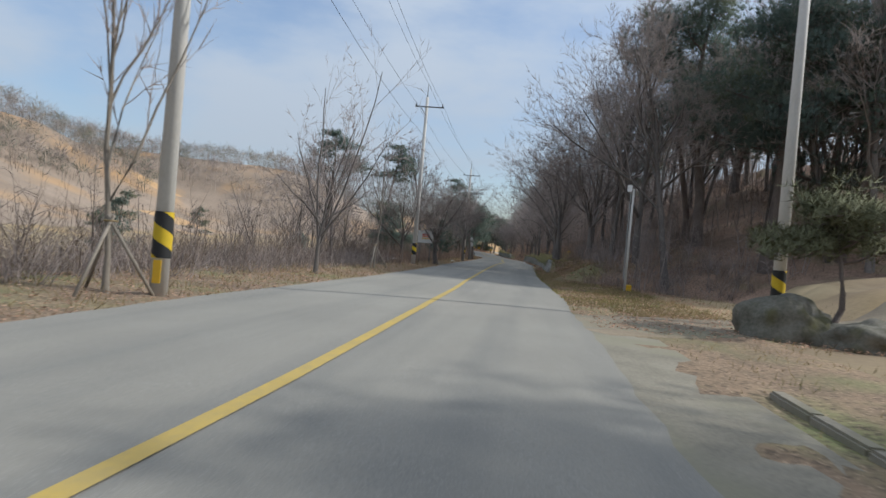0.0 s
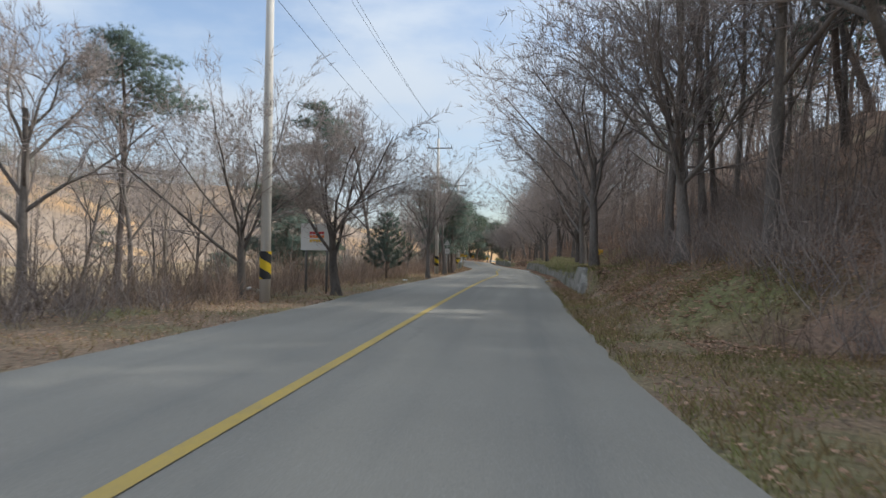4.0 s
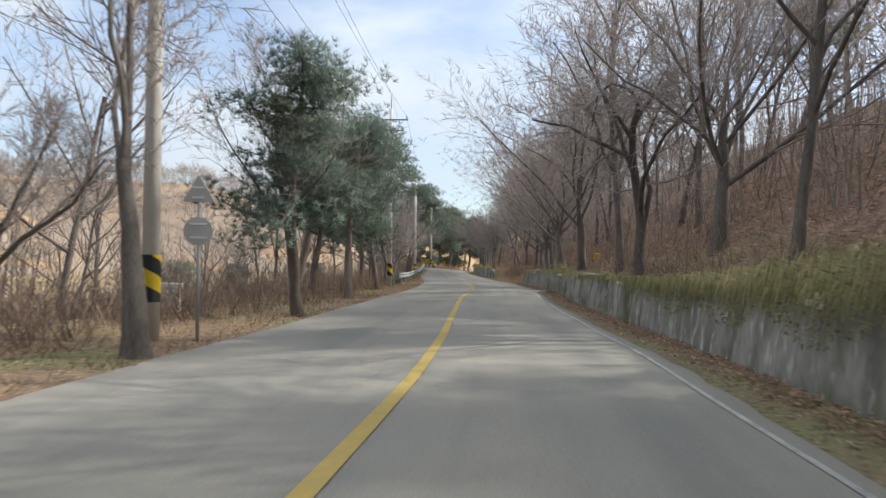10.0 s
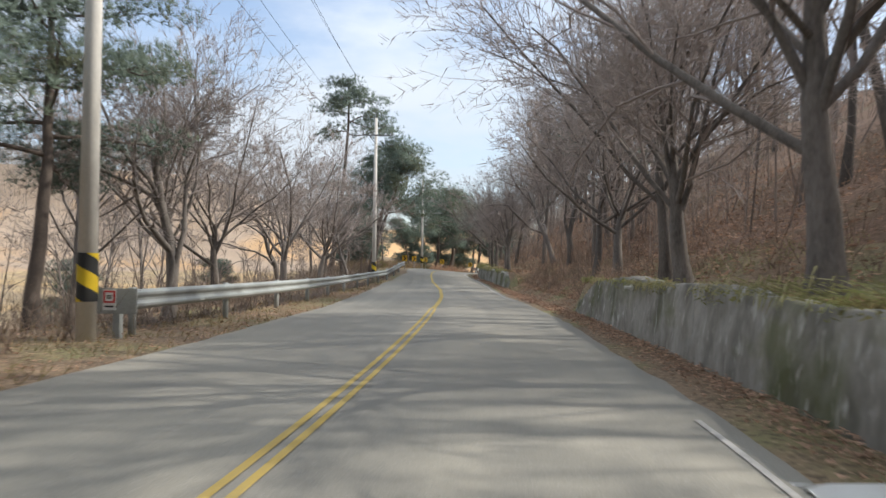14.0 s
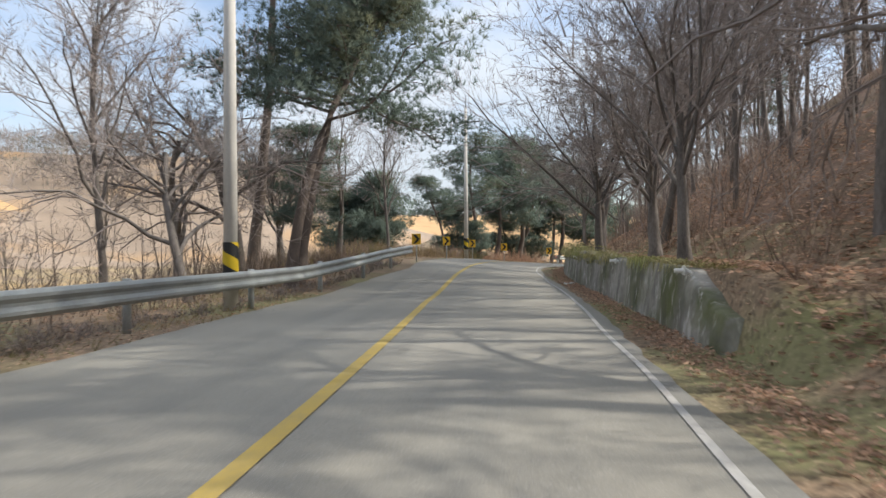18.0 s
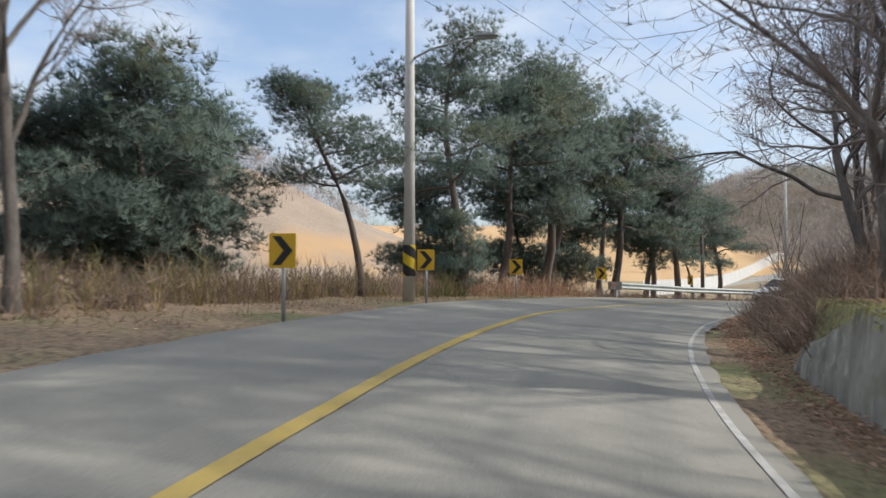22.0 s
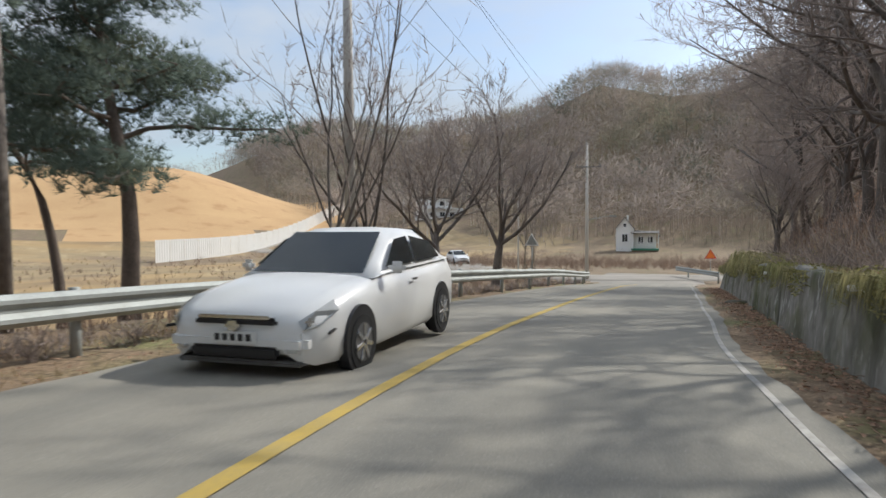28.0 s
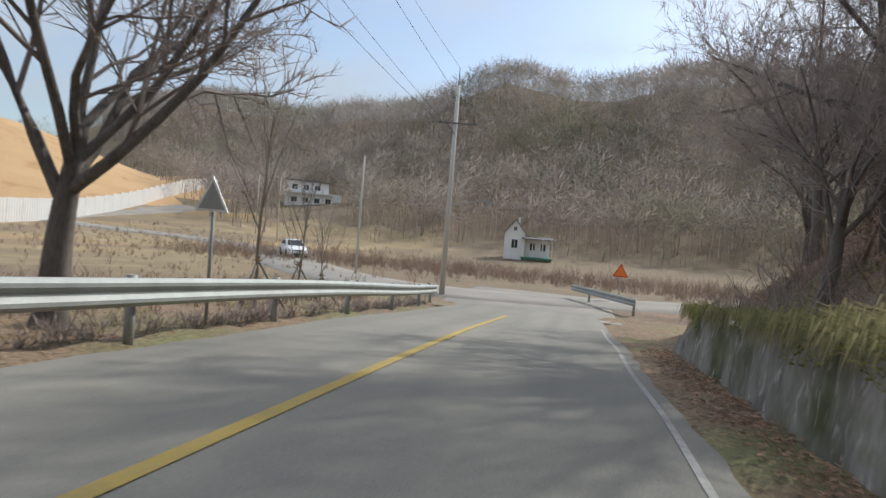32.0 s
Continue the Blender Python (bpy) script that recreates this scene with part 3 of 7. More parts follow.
def strip(name, s_list, d_list, z_fn, mat, label, category, kind="structure"):
    """A sheet that follows the road: rows by s, columns by d, heights by z_fn(s, d)."""
    ss, dd = np.meshgrid(s_list, d_list, indexing="ij")
    dd = dd + np.where((dd > 2.5) & (dd < 5.0), left_edge(ss) - LEFT, 0) * (1 - smooth(3.3, 5.0, dd))
    dd = dd + np.where((dd < -2.9) & (dd > -4.1), right_edge(ss) - RIGHT, 0) * (1 - smooth(3.4, 4.1, -dd))
    v = road_xyz(ss.ravel(), dd.ravel())
    v[:, 2] = z_fn(ss.ravel(), dd.ravel(), v)
    a, b = len(s_list), len(d_list)
    i = np.arange(a * b).reshape(a, b)
    f = np.stack([i[:-1, :-1], i[1:, :-1], i[1:, 1:], i[:-1, 1:]], -1).reshape(-1, 4)
    ob = mesh_object(name, v, f, mat, smooth_shade=True)
    return tagged(ob, label, category, kind=kind)


def edge_wobble(s, k):
    return 0.035 * np.sin(s * 0.7 + k) + 0.02 * np.sin(s * 4.3 + 2 * k) + 0.02 * np.sin(s * 9.1 + k)


def road_sheet():
    ss = np.arange(S0, S_END + 0.1, 0.5)
    dd = np.array([LEFT, LEFT - 0.25, 1.5, 0.0, -1.6, RIGHT + 0.25, RIGHT])
    S_, D_ = np.meshgrid(ss, dd, indexing="ij")
    D_ = D_.copy()
    D_[:, 0] += edge_wobble(ss, 1.0)
    D_[:, :2] += (left_edge(ss) - LEFT)[:, None]
    D_[:, -2:] += (right_edge(ss) - RIGHT)[:, None]
    D_[:, -1] += edge_wobble(ss, 4.0)
    v = road_xyz(S_.ravel(), D_.ravel(), 0)
    v[:, 2] += 0.03 * (1 - np.minimum(1, np.abs(D_.ravel()) / 3.3) ** 2)
    a, b = S_.shape
    i = np.arange(a * b).reshape(a, b)
    f = np.stack([i[:-1, :-1], i[1:, :-1], i[1:, 1:], i[:-1, 1:]], -1).reshape(-1, 4)
    ob = mesh_object("road", v, f, M_ASPHALT, smooth_shade=True)
    uv = ob.data.uv_layers.new(name="along_and_across")
    uv.data.foreach_set("uv", np.stack([S_.ravel(), D_.ravel()], -1)[f.ravel()].ravel())
    tagged(ob, "worn grey two-lane country road", "road", kind="structure")


road_sheet()


def paint_line(name, s_a, s_b, d, width, mat, label):
    ss = np.arange(s_a, s_b, 0.4)
    d = np.broadcast_to(d, ss.shape) if not callable(d) else d(ss)
    L_, R_ = road_xyz(ss, d + width / 2), road_xyz(ss, d - width / 2)
    for q_ in (L_, R_):
        q_[:, 2] += 0.034 * 1 - 0.03 * (np.asarray(d) / 3.3) ** 2 + 0.004
    v = np.stack([L_, R_], 1).reshape(-1, 3)
    i = np.arange(len(ss) - 1) * 2
    f = np.stack([i, i + 2, i + 3, i + 1], -1)
    ob = mesh_object(name, v, f, mat)
    return tagged(ob, label, "road marking", kind="structure")


paint_line("centre_line", S0, 92.6, lambda q_: centre_paint(q_), 0.14, M_YELLOW, "worn yellow centre line painted on the asphalt")
for off in (0.07, -0.07):
    paint_line("centre_line", 92.4, 113, lambda q_, off=off: centre_paint(q_) + off, 0.065, M_YELLOW, "thin worn yellow line, one of a pair on the asphalt")
paint_line("centre_line", 112.8, 234, lambda q_: centre_paint(q_), 0.14, M_YELLOW, "worn yellow centre line painted on the asphalt")
paint_line("edge_line", 118, 232, lambda q_: edge_paint(q_) + 0.02 * np.sin(q_), 0.065, M_WHITE_LINE, "worn white edge line along the asphalt")
paint_line("edge_line", 66, 100, lambda q_: -3.05 + 0.02 * np.sin(q_), 0.055, M_WHITE_LINE, "faint white edge line along the asphalt")


def verge_z(s, d, v):
    z = terrain(v[:, :2]) + 0.02
    inner = np.where(d > 0, d - left_edge(s), right_edge(s) - d)
    rz = v[:, 2]
    z = np.where(inner < 0.3, rz - 0.035 * smooth(-0.2, 0.1, inner) - 0.02, z)
    z += 0.05 * bumps(s, d * 1.0, 1.1, 11) * smooth(0.2, 0.8, inner)
    outer = np.where(d > 0, d > 6.9, d < -7.0)
    return np.where(outer, z - 0.45, z)


VS = np.arange(S0, S_END, 0.6)
strip("left_verge", VS, np.array([2.85, 3.05, 3.25, 3.6, 4.1, 4.7, 5.4, 6.1, 6.8, 7.1]), verge_z, M_VERGE, "leaf-strewn dirt verge beside the road", "verge")
strip("right_verge", VS, np.array([-3.1, -3.35, -3.6, -3.9, -4.2, -4.35, -4.55, -4.8, -5.2, -5.7, -6.2, -6.9, -7.3]), verge_z, M_VERGE, "leaf-strewn dirt shoulder beside the road", "verge")

# ---- retaining walls ----
def wall_top(s, a, b):
    ends = np.minimum(smooth(a - 0.2, a + 2.5, s), 1 - smooth(b - 3.0, b + 0.2, s))
    return (0.98 + 0.06 * np.sin(s * 0.31) + 0.03 * np.sin(s * 1.3)) * (0.35 + 0.65 * ends)


def retaining_wall(name, a, b):
    thing = empty(name, pose(0, 0, 0), "stained concrete retaining wall below the wooded slope", "wall")
    tagged(thing, kind="structure")
    bay, k = 5.0, 0
    s = a
    while s < b - 0.5:
        e = min(s + bay, b)
        ss = np.linspace(s + 0.003, e - 0.003, 26)
        top = wall_top(ss, a, b) + 0.035 * bumps(ss, ss * 0.4, 0.7, 31) + 0.03 * bumps(ss, ss * 0.2, 2.3, 32)
        rows = []
        for k_, (d, z) in enumerate(((-4.14, -0.2 + 0 * ss), (-4.17, 0.15 * top), (-4.19, 0.32 * top), (-4.21, 0.5 * top), (-4.24, 0.7 * top), (-4.26, 0.86 * top), (-4.28, top - 0.03),
                     (-4.31, top), (-4.56, top), (-4.6, top - 0.04), (-4.6, -0.2 + 0 * ss))):
            rows.append(road_xyz(ss, d + 0.02 * np.sin(ss * 2.1 + z) + 0.012 * np.sin(ss * 7.3 + k_ * 1.7) + 0.01 * np.sin(ss * 13.1 + k_ * 2.9), z))
        v = np.stack(rows, 1)
        n_, m_ = v.shape[:2]
        i = np.arange(n_ * m_).reshape(n_, m_)
        f = np.stack([i[:-1, :-1], i[1:, :-1], i[1:, 1:], i[:-1, 1:]], -1).reshape(-1, 4).tolist()
        f += [i[0].tolist(), i[-1][::-1].tolist()]
        mesh_object("wall_bay", v.reshape(-1, 3), f, M_CONCRETE, thing, True)
        s, k = e, k + 1
    return thing


for k, (a, b) in enumerate(WALLS):
    retaining_wall("retaining_wall_%d" % (k + 1), a, b)


# ---- trees ----
class Blades:
    """Collects thin triangles: needles, grass, leaves. With soft directions they shade as the rounded clump they belong to."""

    def __init__(self):
        self.v, self.soft = [], []

    def add(self, base, tip, half, soft=None):
        """base, tip: n x 3; half: n x 3 half width; soft: n x 3 outward directions of the clump."""
        if soft is not None:
            flip = (np.cross(2 * half, tip - base + half) * soft).sum(1, keepdims=True) < 0
            half = np.where(flip, -half, half)
            self.soft.append(np.repeat(soft, 3, 0))
        self.v.append(np.stack([base - half, base + half, tip], 1).reshape(-1, 3))

    def object(self, name, mat, parent=None, label=""):
        v = np.vstack(self.v)
        ob = mesh_object(name, v, np.arange(len(v)).reshape(-1, 3), mat, parent, bool(self.soft), label)
        if self.soft:
            n = np.vstack(self.soft)
            n /= np.linalg.norm(n, axis=1)[:, None] + 1e-9
            ob.data.normals_split_custom_set_from_vertices(n.tolist())
        return ob


def unit(rng, n):
    v = rng.normal(0, 1, (n, 3))
    return v / np.linalg.norm(v, axis=1)[:, None]


def grow(rng, t_big, t_small, start, way, length, radius, level, spec):
    """One branch and its children, into the trunk's or the crown's tubes."""
    n = spec["segs"][level]
    pts, way = [np.array(start, float)], np.array(way, float)
    seg = length / n
    for i in range(n):
        way = way + rng.normal(0, spec["wander"][level], 3)
        way[2] += spec["lift"][level]
        way /= np.linalg.norm(way)
        pts.append(pts[-1] + way * seg)
    pts = np.array(pts)
    u = np.linspace(0, 1, n + 1)
    tip = spec["tip"][level]
    radii = radius * (1 - (1 - tip) * u)
    if level == 0:
        radii[0] *= 1.35
    sides = spec["sides"][level]
    (t_big if level <= spec["big"] else t_small).add(pts, radii, sides)
    if level + 1 >= len(spec["segs"]):
        k = spec["blades"]
        f = rng.uniform(0.1, 1.0, (k, 1)) * n
        j = np.minimum(f.astype(int), n - 1)[:, 0]
        base = pts[j] * (1 - (f - j[:, None])) + pts[j + 1] * (f - j[:, None])
        out = unit(rng, k) + (pts[j + 1] - pts[j]) / seg * 1.1 + (0, 0, 0.25)
        out /= np.linalg.norm(out, axis=1)[:, None]
        side = np.cross(out, unit(rng, k))
        side /= np.linalg.norm(side, axis=1)[:, None] + 1e-9
        spec["sink"].add(base, base + out * min(length, 0.7) * rng.uniform(0.3, 0.75, (k, 1)), side * spec.get("width", 0.01))
        return
    count = spec["kids"][level]
    lo = spec["from"][level]
    for k in range(count):
        f = lo + (1 - lo) * (k + rng.uniform(0.1, 0.9)) / count
        j = min(int(f * n), n - 1)
        w = f * n - j
        p = pts[j] * (1 - w) + pts[j + 1] * w
        axis = pts[j + 1] - pts[j]
        axis /= np.linalg.norm(axis)
        side = rng.normal(0, 1, 3)
        side -= axis * (side @ axis)
        side /= np.linalg.norm(side) + 1e-9
        if level == 0 and "angle0" in spec:
            ang = k * 2.4 + rng.uniform(-0.5, 0.5)
            side = np.array([math.cos(ang), math.sin(ang), 0.0])
        spread = rng.uniform(*spec["spread"][level])
        d = axis * math.cos(spread) + side * math.sin(spread)
        ln = length * rng.uniform(*spec["ratio"][level]) * (1.15 - 0.55 * (f - lo) / (1 - lo + 1e-6))
        grow(rng, t_big, t_small, p, d, ln, np.interp(f, u, radii) * spec["thin"][level], level + 1, spec)


BROAD = dict(segs=[6, 6, 5, 2], wander=[0.05, 0.13, 0.17, 0.22], lift=[0.03, 0.05, 0.03, 0.02], tip=[0.45, 0.3, 0.3, 0.3],
             sides=[8, 6, 4, 3], big=1, kids=[9, 8, 7], spread=[(0.5, 0.95), (0.45, 0.9), (0.4, 0.9)],
             ratio=[(0.6, 0.85), (0.42, 0.65), (0.5, 0.75)], thin=[0.6, 0.55, 0.5], angle0=1, blades=10)
BROAD["from"] = [0.34, 0.25, 0.15]
TALL = dict(BROAD, kids=[11, 7, 7], spread=[(0.4, 0.75), (0.4, 0.8), (0.4, 0.9)], ratio=[(0.38, 0.55), (0.45, 0.65), (0.5, 0.75)],
            lift=[0.04, 0.07, 0.04, 0.03])
TALL["from"] = [0.32, 0.25, 0.15]
GNARLED = dict(BROAD, wander=[0.14, 0.26, 0.28, 0.28], kids=[7, 7, 7], ratio=[(0.65, 0.95), (0.42, 0.65), (0.5, 0.75)])
GNARLED["from"] = [0.2, 0.25, 0.15]
VASE = dict(BROAD, kids=[8, 7, 7], spread=[(0.3, 1.0), (0.35, 0.7), (0.4, 0.8)], ratio=[(1.5, 2.1), (0.42, 0.65), (0.5, 0.75)], lift=[0.03, 0.05, 0.05, 0.03], blades=9)
LIGHT = dict(TALL, segs=[5, 4, 3, 1], sides=[7, 4, 3, 3], kids=[9, 6, 4], blades=8, width=0.012)
LIGHT["from"] = [0.3, 0.2, 0.15]
LIGHT_BROAD = dict(BROAD, segs=[5, 4, 3, 1], sides=[7, 4, 3, 3], kids=[8, 6, 4], blades=8, width=0.012)
LIGHT_BROAD["from"] = [0.3, 0.2, 0.15]
VASE["from"] = [0.6, 0.2, 0.15]
SAPLING = dict(BROAD, segs=[6, 5, 4], kids=[8, 6], spread=[(0.2, 0.42), (0.3, 0.6)], ratio=[(0.55, 0.8), (0.3, 0.45)], lift=[0.03, 0.08, 0.05], wander=[0.05, 0.1, 0.12], blades=7)
SAPLING["from"] = [0.28, 0.2]
ARCH = dict(VASE, thin=[0.47, 0.5, 0.5], spread=[(0.3, 0.85), (0.4, 0.8), (0.4, 0.85)], ratio=[(1.3, 2.0), (0.45, 0.7), (0.45, 0.7)], lift=[0.03, 0.02, 0.02, 0.02], kids=[9, 9, 8], wander=[0.05, 0.12, 0.18, 0.22], blades=10)
ARCH["from"] = [0.5, 0.12, 0.1]
FORK = dict(VASE, kids=[3, 8, 7], spread=[(0.3, 0.5), (0.35, 0.8), (0.4, 0.85)], thin=[0.6, 0.5, 0.5], ratio=[(1.5, 1.9), (0.45, 0.7), (0.45, 0.7)], blades=9)
FORK["from"] = [0.8, 0.15, 0.1]
FAN = dict(VASE, kids=[6, 5, 4], spread=[(0.15, 0.6), (0.25, 0.6), (0.3, 0.7)], ratio=[(2.0, 3.0), (0.4, 0.6), (0.45, 0.7)], lift=[0.02, 0.06, 0.06, 0.03], wander=[0.04, 0.07, 0.12, 0.2], blades=5)
FAN["from"] = [0.45, 0.15, 0.15]


def bare_tree(name, seed, height, radius, spec, bark, label, lean=(0.0, 0.0), trunk_share=0.62):
    """A leafless tree at the origin: trunk with its limbs, and a crown of twigs."""
    rng = np.random.RandomState(seed)
    big, small, fine = Tubes(), Tubes(), Blades()
    grow(rng, big, small, (0, 0, -0.15), (lean[0], lean[1], 1.0), height * trunk_share, radius, 0, dict(spec, sink=fine))
    thing = empty(name, pose(0, 0, 0), label, "tree")
    big.object("trunk", bark, thing)
    v = np.vstack(small.v + fine.v)
    tri = (np.arange(len(v) - small.n).reshape(-1, 3) + small.n).tolist()
    mesh_object("crown", v, small.f + tri, M_TWIG, thing)
    return thing


def tufts(rng, blades, centres, ups, per, length, width, out=None):
    """Needle tufts: stars of thin blades round each centre, leaning to ups."""
    n = len(centres)
    w = unit(rng, n * per) + np.repeat(ups, per, 0) * 0.8
    w /= np.linalg.norm(w, axis=1)[:, None]
    base = np.repeat(centres, per, 0)
    ln = rng.uniform(0.7, 1.2, (n * per, 1)) * length
    side = np.cross(w, unit(rng, n * per))
    side /= np.linalg.norm(side, axis=1)[:, None] + 1e-9
    soft = np.repeat(ups if out is None else out, per, 0) + 0.45 * w
    blades.add(base, base + w * ln, side * width, soft)


def red_pine(name, seed, height, radius, label, lean=(0.1, 0.0), low=0.4, spread=0.3, limbs=12, dense=1.0, pad=1.0, wide=1.0, bend=0.1, needles=None):
    """A red pine at the origin: bent trunk, limbs and clouds of needles at their ends."""
    rng = np.random.RandomState(seed)
    big, blades = Tubes(), Blades()
    n = 9
    pts, way = [np.array((0, 0, -0.2))], np.array((lean[0], lean[1], 1.0))
    for i in range(n):
        way = way + rng.normal(0, bend, 3) * (1, 1, 0.3) + np.array((-lean[0], -lean[1], 0)) * 0.09
        way /= np.linalg.norm(way)
        pts.append(pts[-1] + way * height / n)
    pts = np.array(pts)
    u = np.linspace(0, 1, n + 1)
    radii = radius * (1 - 0.8 * u)
    radii[0] *= 1.3
    big.add(pts, radii, 9)
    for k in range(limbs):
        f = low + (0.99 - low) * (k + rng.uniform(0, 0.8)) / limbs
        p = np.array([np.interp(f, u, pts[:, c]) for c in range(3)])
        ang = k * 2.4 + rng.uniform(-0.6, 0.6)
        reach = height * spread * (1.1 - 0.75 * (f - low) / (1 - low)) * rng.uniform(0.7, 1.15)
        d = np.array((math.cos(ang), math.sin(ang), rng.uniform(-0.05, 0.35)))
        m = 5
        q = [p]
        for i in range(m):
            d = d + rng.normal(0, 0.16, 3)
            d /= np.linalg.norm(d)
            q.append(q[-1] + d * reach / m)
        q = np.array(q)
        big.add(q, np.interp(f, u, radii) * 0.45 * (1 - 0.75 * np.linspace(0, 1, m + 1)) + 0.008, 5)
        for j in range(2, m + 1):
            for _ in range(2):
                c = q[j] + rng.normal(0, 0.32, 3) * (1, 1, 0.35) * pad
                r = rng.uniform(0.65, 1.1) * pad * (0.75 + 0.25 * reach / (height * spread))
                big.add([q[j], (q[j] + c) / 2 + rng.normal(0, 0.05, 3), c], [0.02, 0.014, 0.006], 3)
                cnt = int(30 * dense * r) + 2
                o = unit(rng, cnt) * rng.uniform(0.35, 1.0, (cnt, 1)) ** 0.6 * (r, r, r * 0.42)
                o[:, 2] += 0.12 * r
                away = c - p
                tufts(rng, blades, c + o, np.tile((0, 0, 1.0), (cnt, 1)) + o * 0.6, 12, 0.26, 0.0095 * wide, o / r * 1.2 + away * (0.35, 0.35, 0) + (0, 0, 0.45))
    top = pts[-1]
    for _ in range(5):
        c = top + rng.normal(0, 0.45, 3) * (1, 1, 0.4)
        cnt = int(15 * dense)
        o = unit(rng, cnt) * rng.uniform(0.3, 1, (cnt, 1)) * (0.7, 0.7, 0.4)
        tufts(rng, blades, c + o, np.tile((0, 0, 1.0), (cnt, 1)) + o * 0.6, 12, 0.26, 0.0095 * wide)
    thing = empty(name, pose(0, 0, 0), label, "tree")
    big.object("trunk", M_PINEBARK, thing)
    blades.object("crown", needles or M_NEEDLE, thing, "clouds of green needles")
    return thing


def young_pine(name, seed, height, label):
    """A young conical pine: whorls of upturned branches full of needles."""
    rng = np.random.RandomState(seed)
    big, blades = Tubes(), Blades()
    big.add([(0, 0, -0.1), (0.03, 0, height * 0.5), (0, 0.02, height)], [height * 0.02, height * 0.013, 0.008], 6)
    for k in range(9):
        z = height * (0.12 + 0.8 * k / 9)
        reach = height * 0.36 * (1 - 0.85 * k / 9)
        for j in range(6):
            a = j * 1.047 + k * 0.5 + rng.uniform(-0.2, 0.2)
            d = np.array((math.cos(a), math.sin(a), 0.45))
            p = np.array((0, 0, z)) + np.outer(np.linspace(0, 1, 4), d * reach) + np.outer(np.linspace(0, 1, 4) ** 2, (0, 0, 0.2 * reach))
            big.add(p, [0.02, 0.015, 0.01, 0.005], 3)
            cnt = max(6, int(26 * reach))
            u = rng.uniform(0.25, 1.05, (cnt, 1))
            c = np.array((0, 0, z)) + u * d * reach + u**2 * np.array((0, 0, 0.2 * reach)) + rng.normal(0, 0.05, (cnt, 3))
            tufts(rng, blades, c, np.tile(d, (cnt, 1)), 9, 0.2, 0.012)
    thing = empty(name, pose(0, 0, 0), label, "tree")
    big.object("trunk", M_PINEBARK, thing)
    blades.object("crown", M_NEEDLE, thing)
    return thing


BARE_LABEL = "leafless grey-brown tree on the roadside"
STOCK = {}


def stock(key, thing):
    thing.location = (-300, -600, -200)
    STOCK[key] = thing


def place_tree(key, s, d, size=1.0, turn=0.0, dz=0.0, group="", label="", xy=None):
    """Puts a tree of the stock on the ground; the first use takes the original."""
    x, y = xy or road_xyz(s, d)[:2]
    z = ground_z(x, y) + dz
    m = Matrix.Translation((x, y, z)) @ Matrix.Rotation(radians(turn), 4, "Z")
    src = STOCK[key]
    ob = copy_thing(src, m)
    ob.scale = (size, size, size)
    if group:
        tagged(ob, group=group)
    if label:
        tagged(ob, label)
    return ob


stock("broad_a", bare_tree("bare_tree", 11, 9.5, 0.155, BROAD, M_BARK, BARE_LABEL))
stock("broad_b", bare_tree("bare_tree", 12, 9.0, 0.15, BROAD, M_BARK, BARE_LABEL, (0.12, 0.05)))
stock("tall_a", bare_tree("bare_tree", 21, 12.0, 0.135, TALL, M_BARK, BARE_LABEL, trunk_share=0.75))
stock("tall_b", bare_tree("bare_tree", 22, 12.0, 0.13, TALL, M_BARK, BARE_LABEL, (0.15, -0.05), trunk_share=0.75))
stock("tall_c", bare_tree("bare_tree", 23, 13.0, 0.125, TALL, M_BARK, BARE_LABEL, (-0.1, 0.1), trunk_share=0.78))
stock("gnarled_a", bare_tree("bare_tree", 31, 8.5, 0.18, GNARLED, M_BARK, BARE_LABEL, (0.2, 0.0)))
stock("gnarled_b", bare_tree("bare_tree", 32, 9.0, 0.17, GNARLED, M_BARK, BARE_LABEL, (-0.1, 0.15)))
stock("vase_a", bare_tree("bare_tree", 41, 8.0, 0.19, VASE, M_BARK, BARE_LABEL, trunk_share=0.29))
stock("vase_b", bare_tree("bare_tree", 42, 8.0, 0.17, VASE, M_BARK, BARE_LABEL, trunk_share=0.28))
stock("arch_a", bare_tree("bare_tree", 43, 12.0, 0.2, ARCH, M_BARK, BARE_LABEL, (0.06, 0.0), trunk_share=0.27))
stock("arch_b", bare_tree("bare_tree", 44, 11.0, 0.19, ARCH, M_BARK, BARE_LABEL, (-0.04, 0.05), trunk_share=0.24))
stock("arch_c", bare_tree("bare_tree", 45, 12.5, 0.17, ARCH, M_BARK, BARE_LABEL, (0.04, 0.03), trunk_share=0.3))
stock("fork", bare_tree("bare_tree", 48, 8.5, 0.19, FORK, M_BARK, "leafless tree forked low above the verge", trunk_share=0.33))
stock("fan", bare_tree("bare_tree", 46, 7.5, 0.1, FAN, M_BARK, "slender leafless tree with upright forked limbs", (0.05, 0.0), trunk_share=0.27))
stock("sapling", bare_tree("young_tree", 51, 6.5, 0.048, SAPLING, M_PALEBARK, "young leafless tree with pale bark on the verge", trunk_share=0.7))
for k, (h, spec, lean) in enumerate(((11.0, LIGHT, (0.1, 0.05)), (12.5, LIGHT, (-0.12, 0.08)), (12.0, LIGHT, (0.05, -0.15)), (10.0, LIGHT_BROAD, (0.1, 0.1)), (9.0, LIGHT_BROAD, (-0.1, 0.0)))):
    stock("light_%d" % k, bare_tree("bare_tree", 81 + k, h, 0.115, spec, M_BARK, "slender leafless tree in the wood", lean, trunk_share=0.74))
PINE_LABEL = "red pine with a bent reddish trunk and dark needles"
stock("pine_a", red_pine("red_pine", 61, 9.0, 0.2, PINE_LABEL, (0.18, 0.05), pad=1.25, limbs=14))
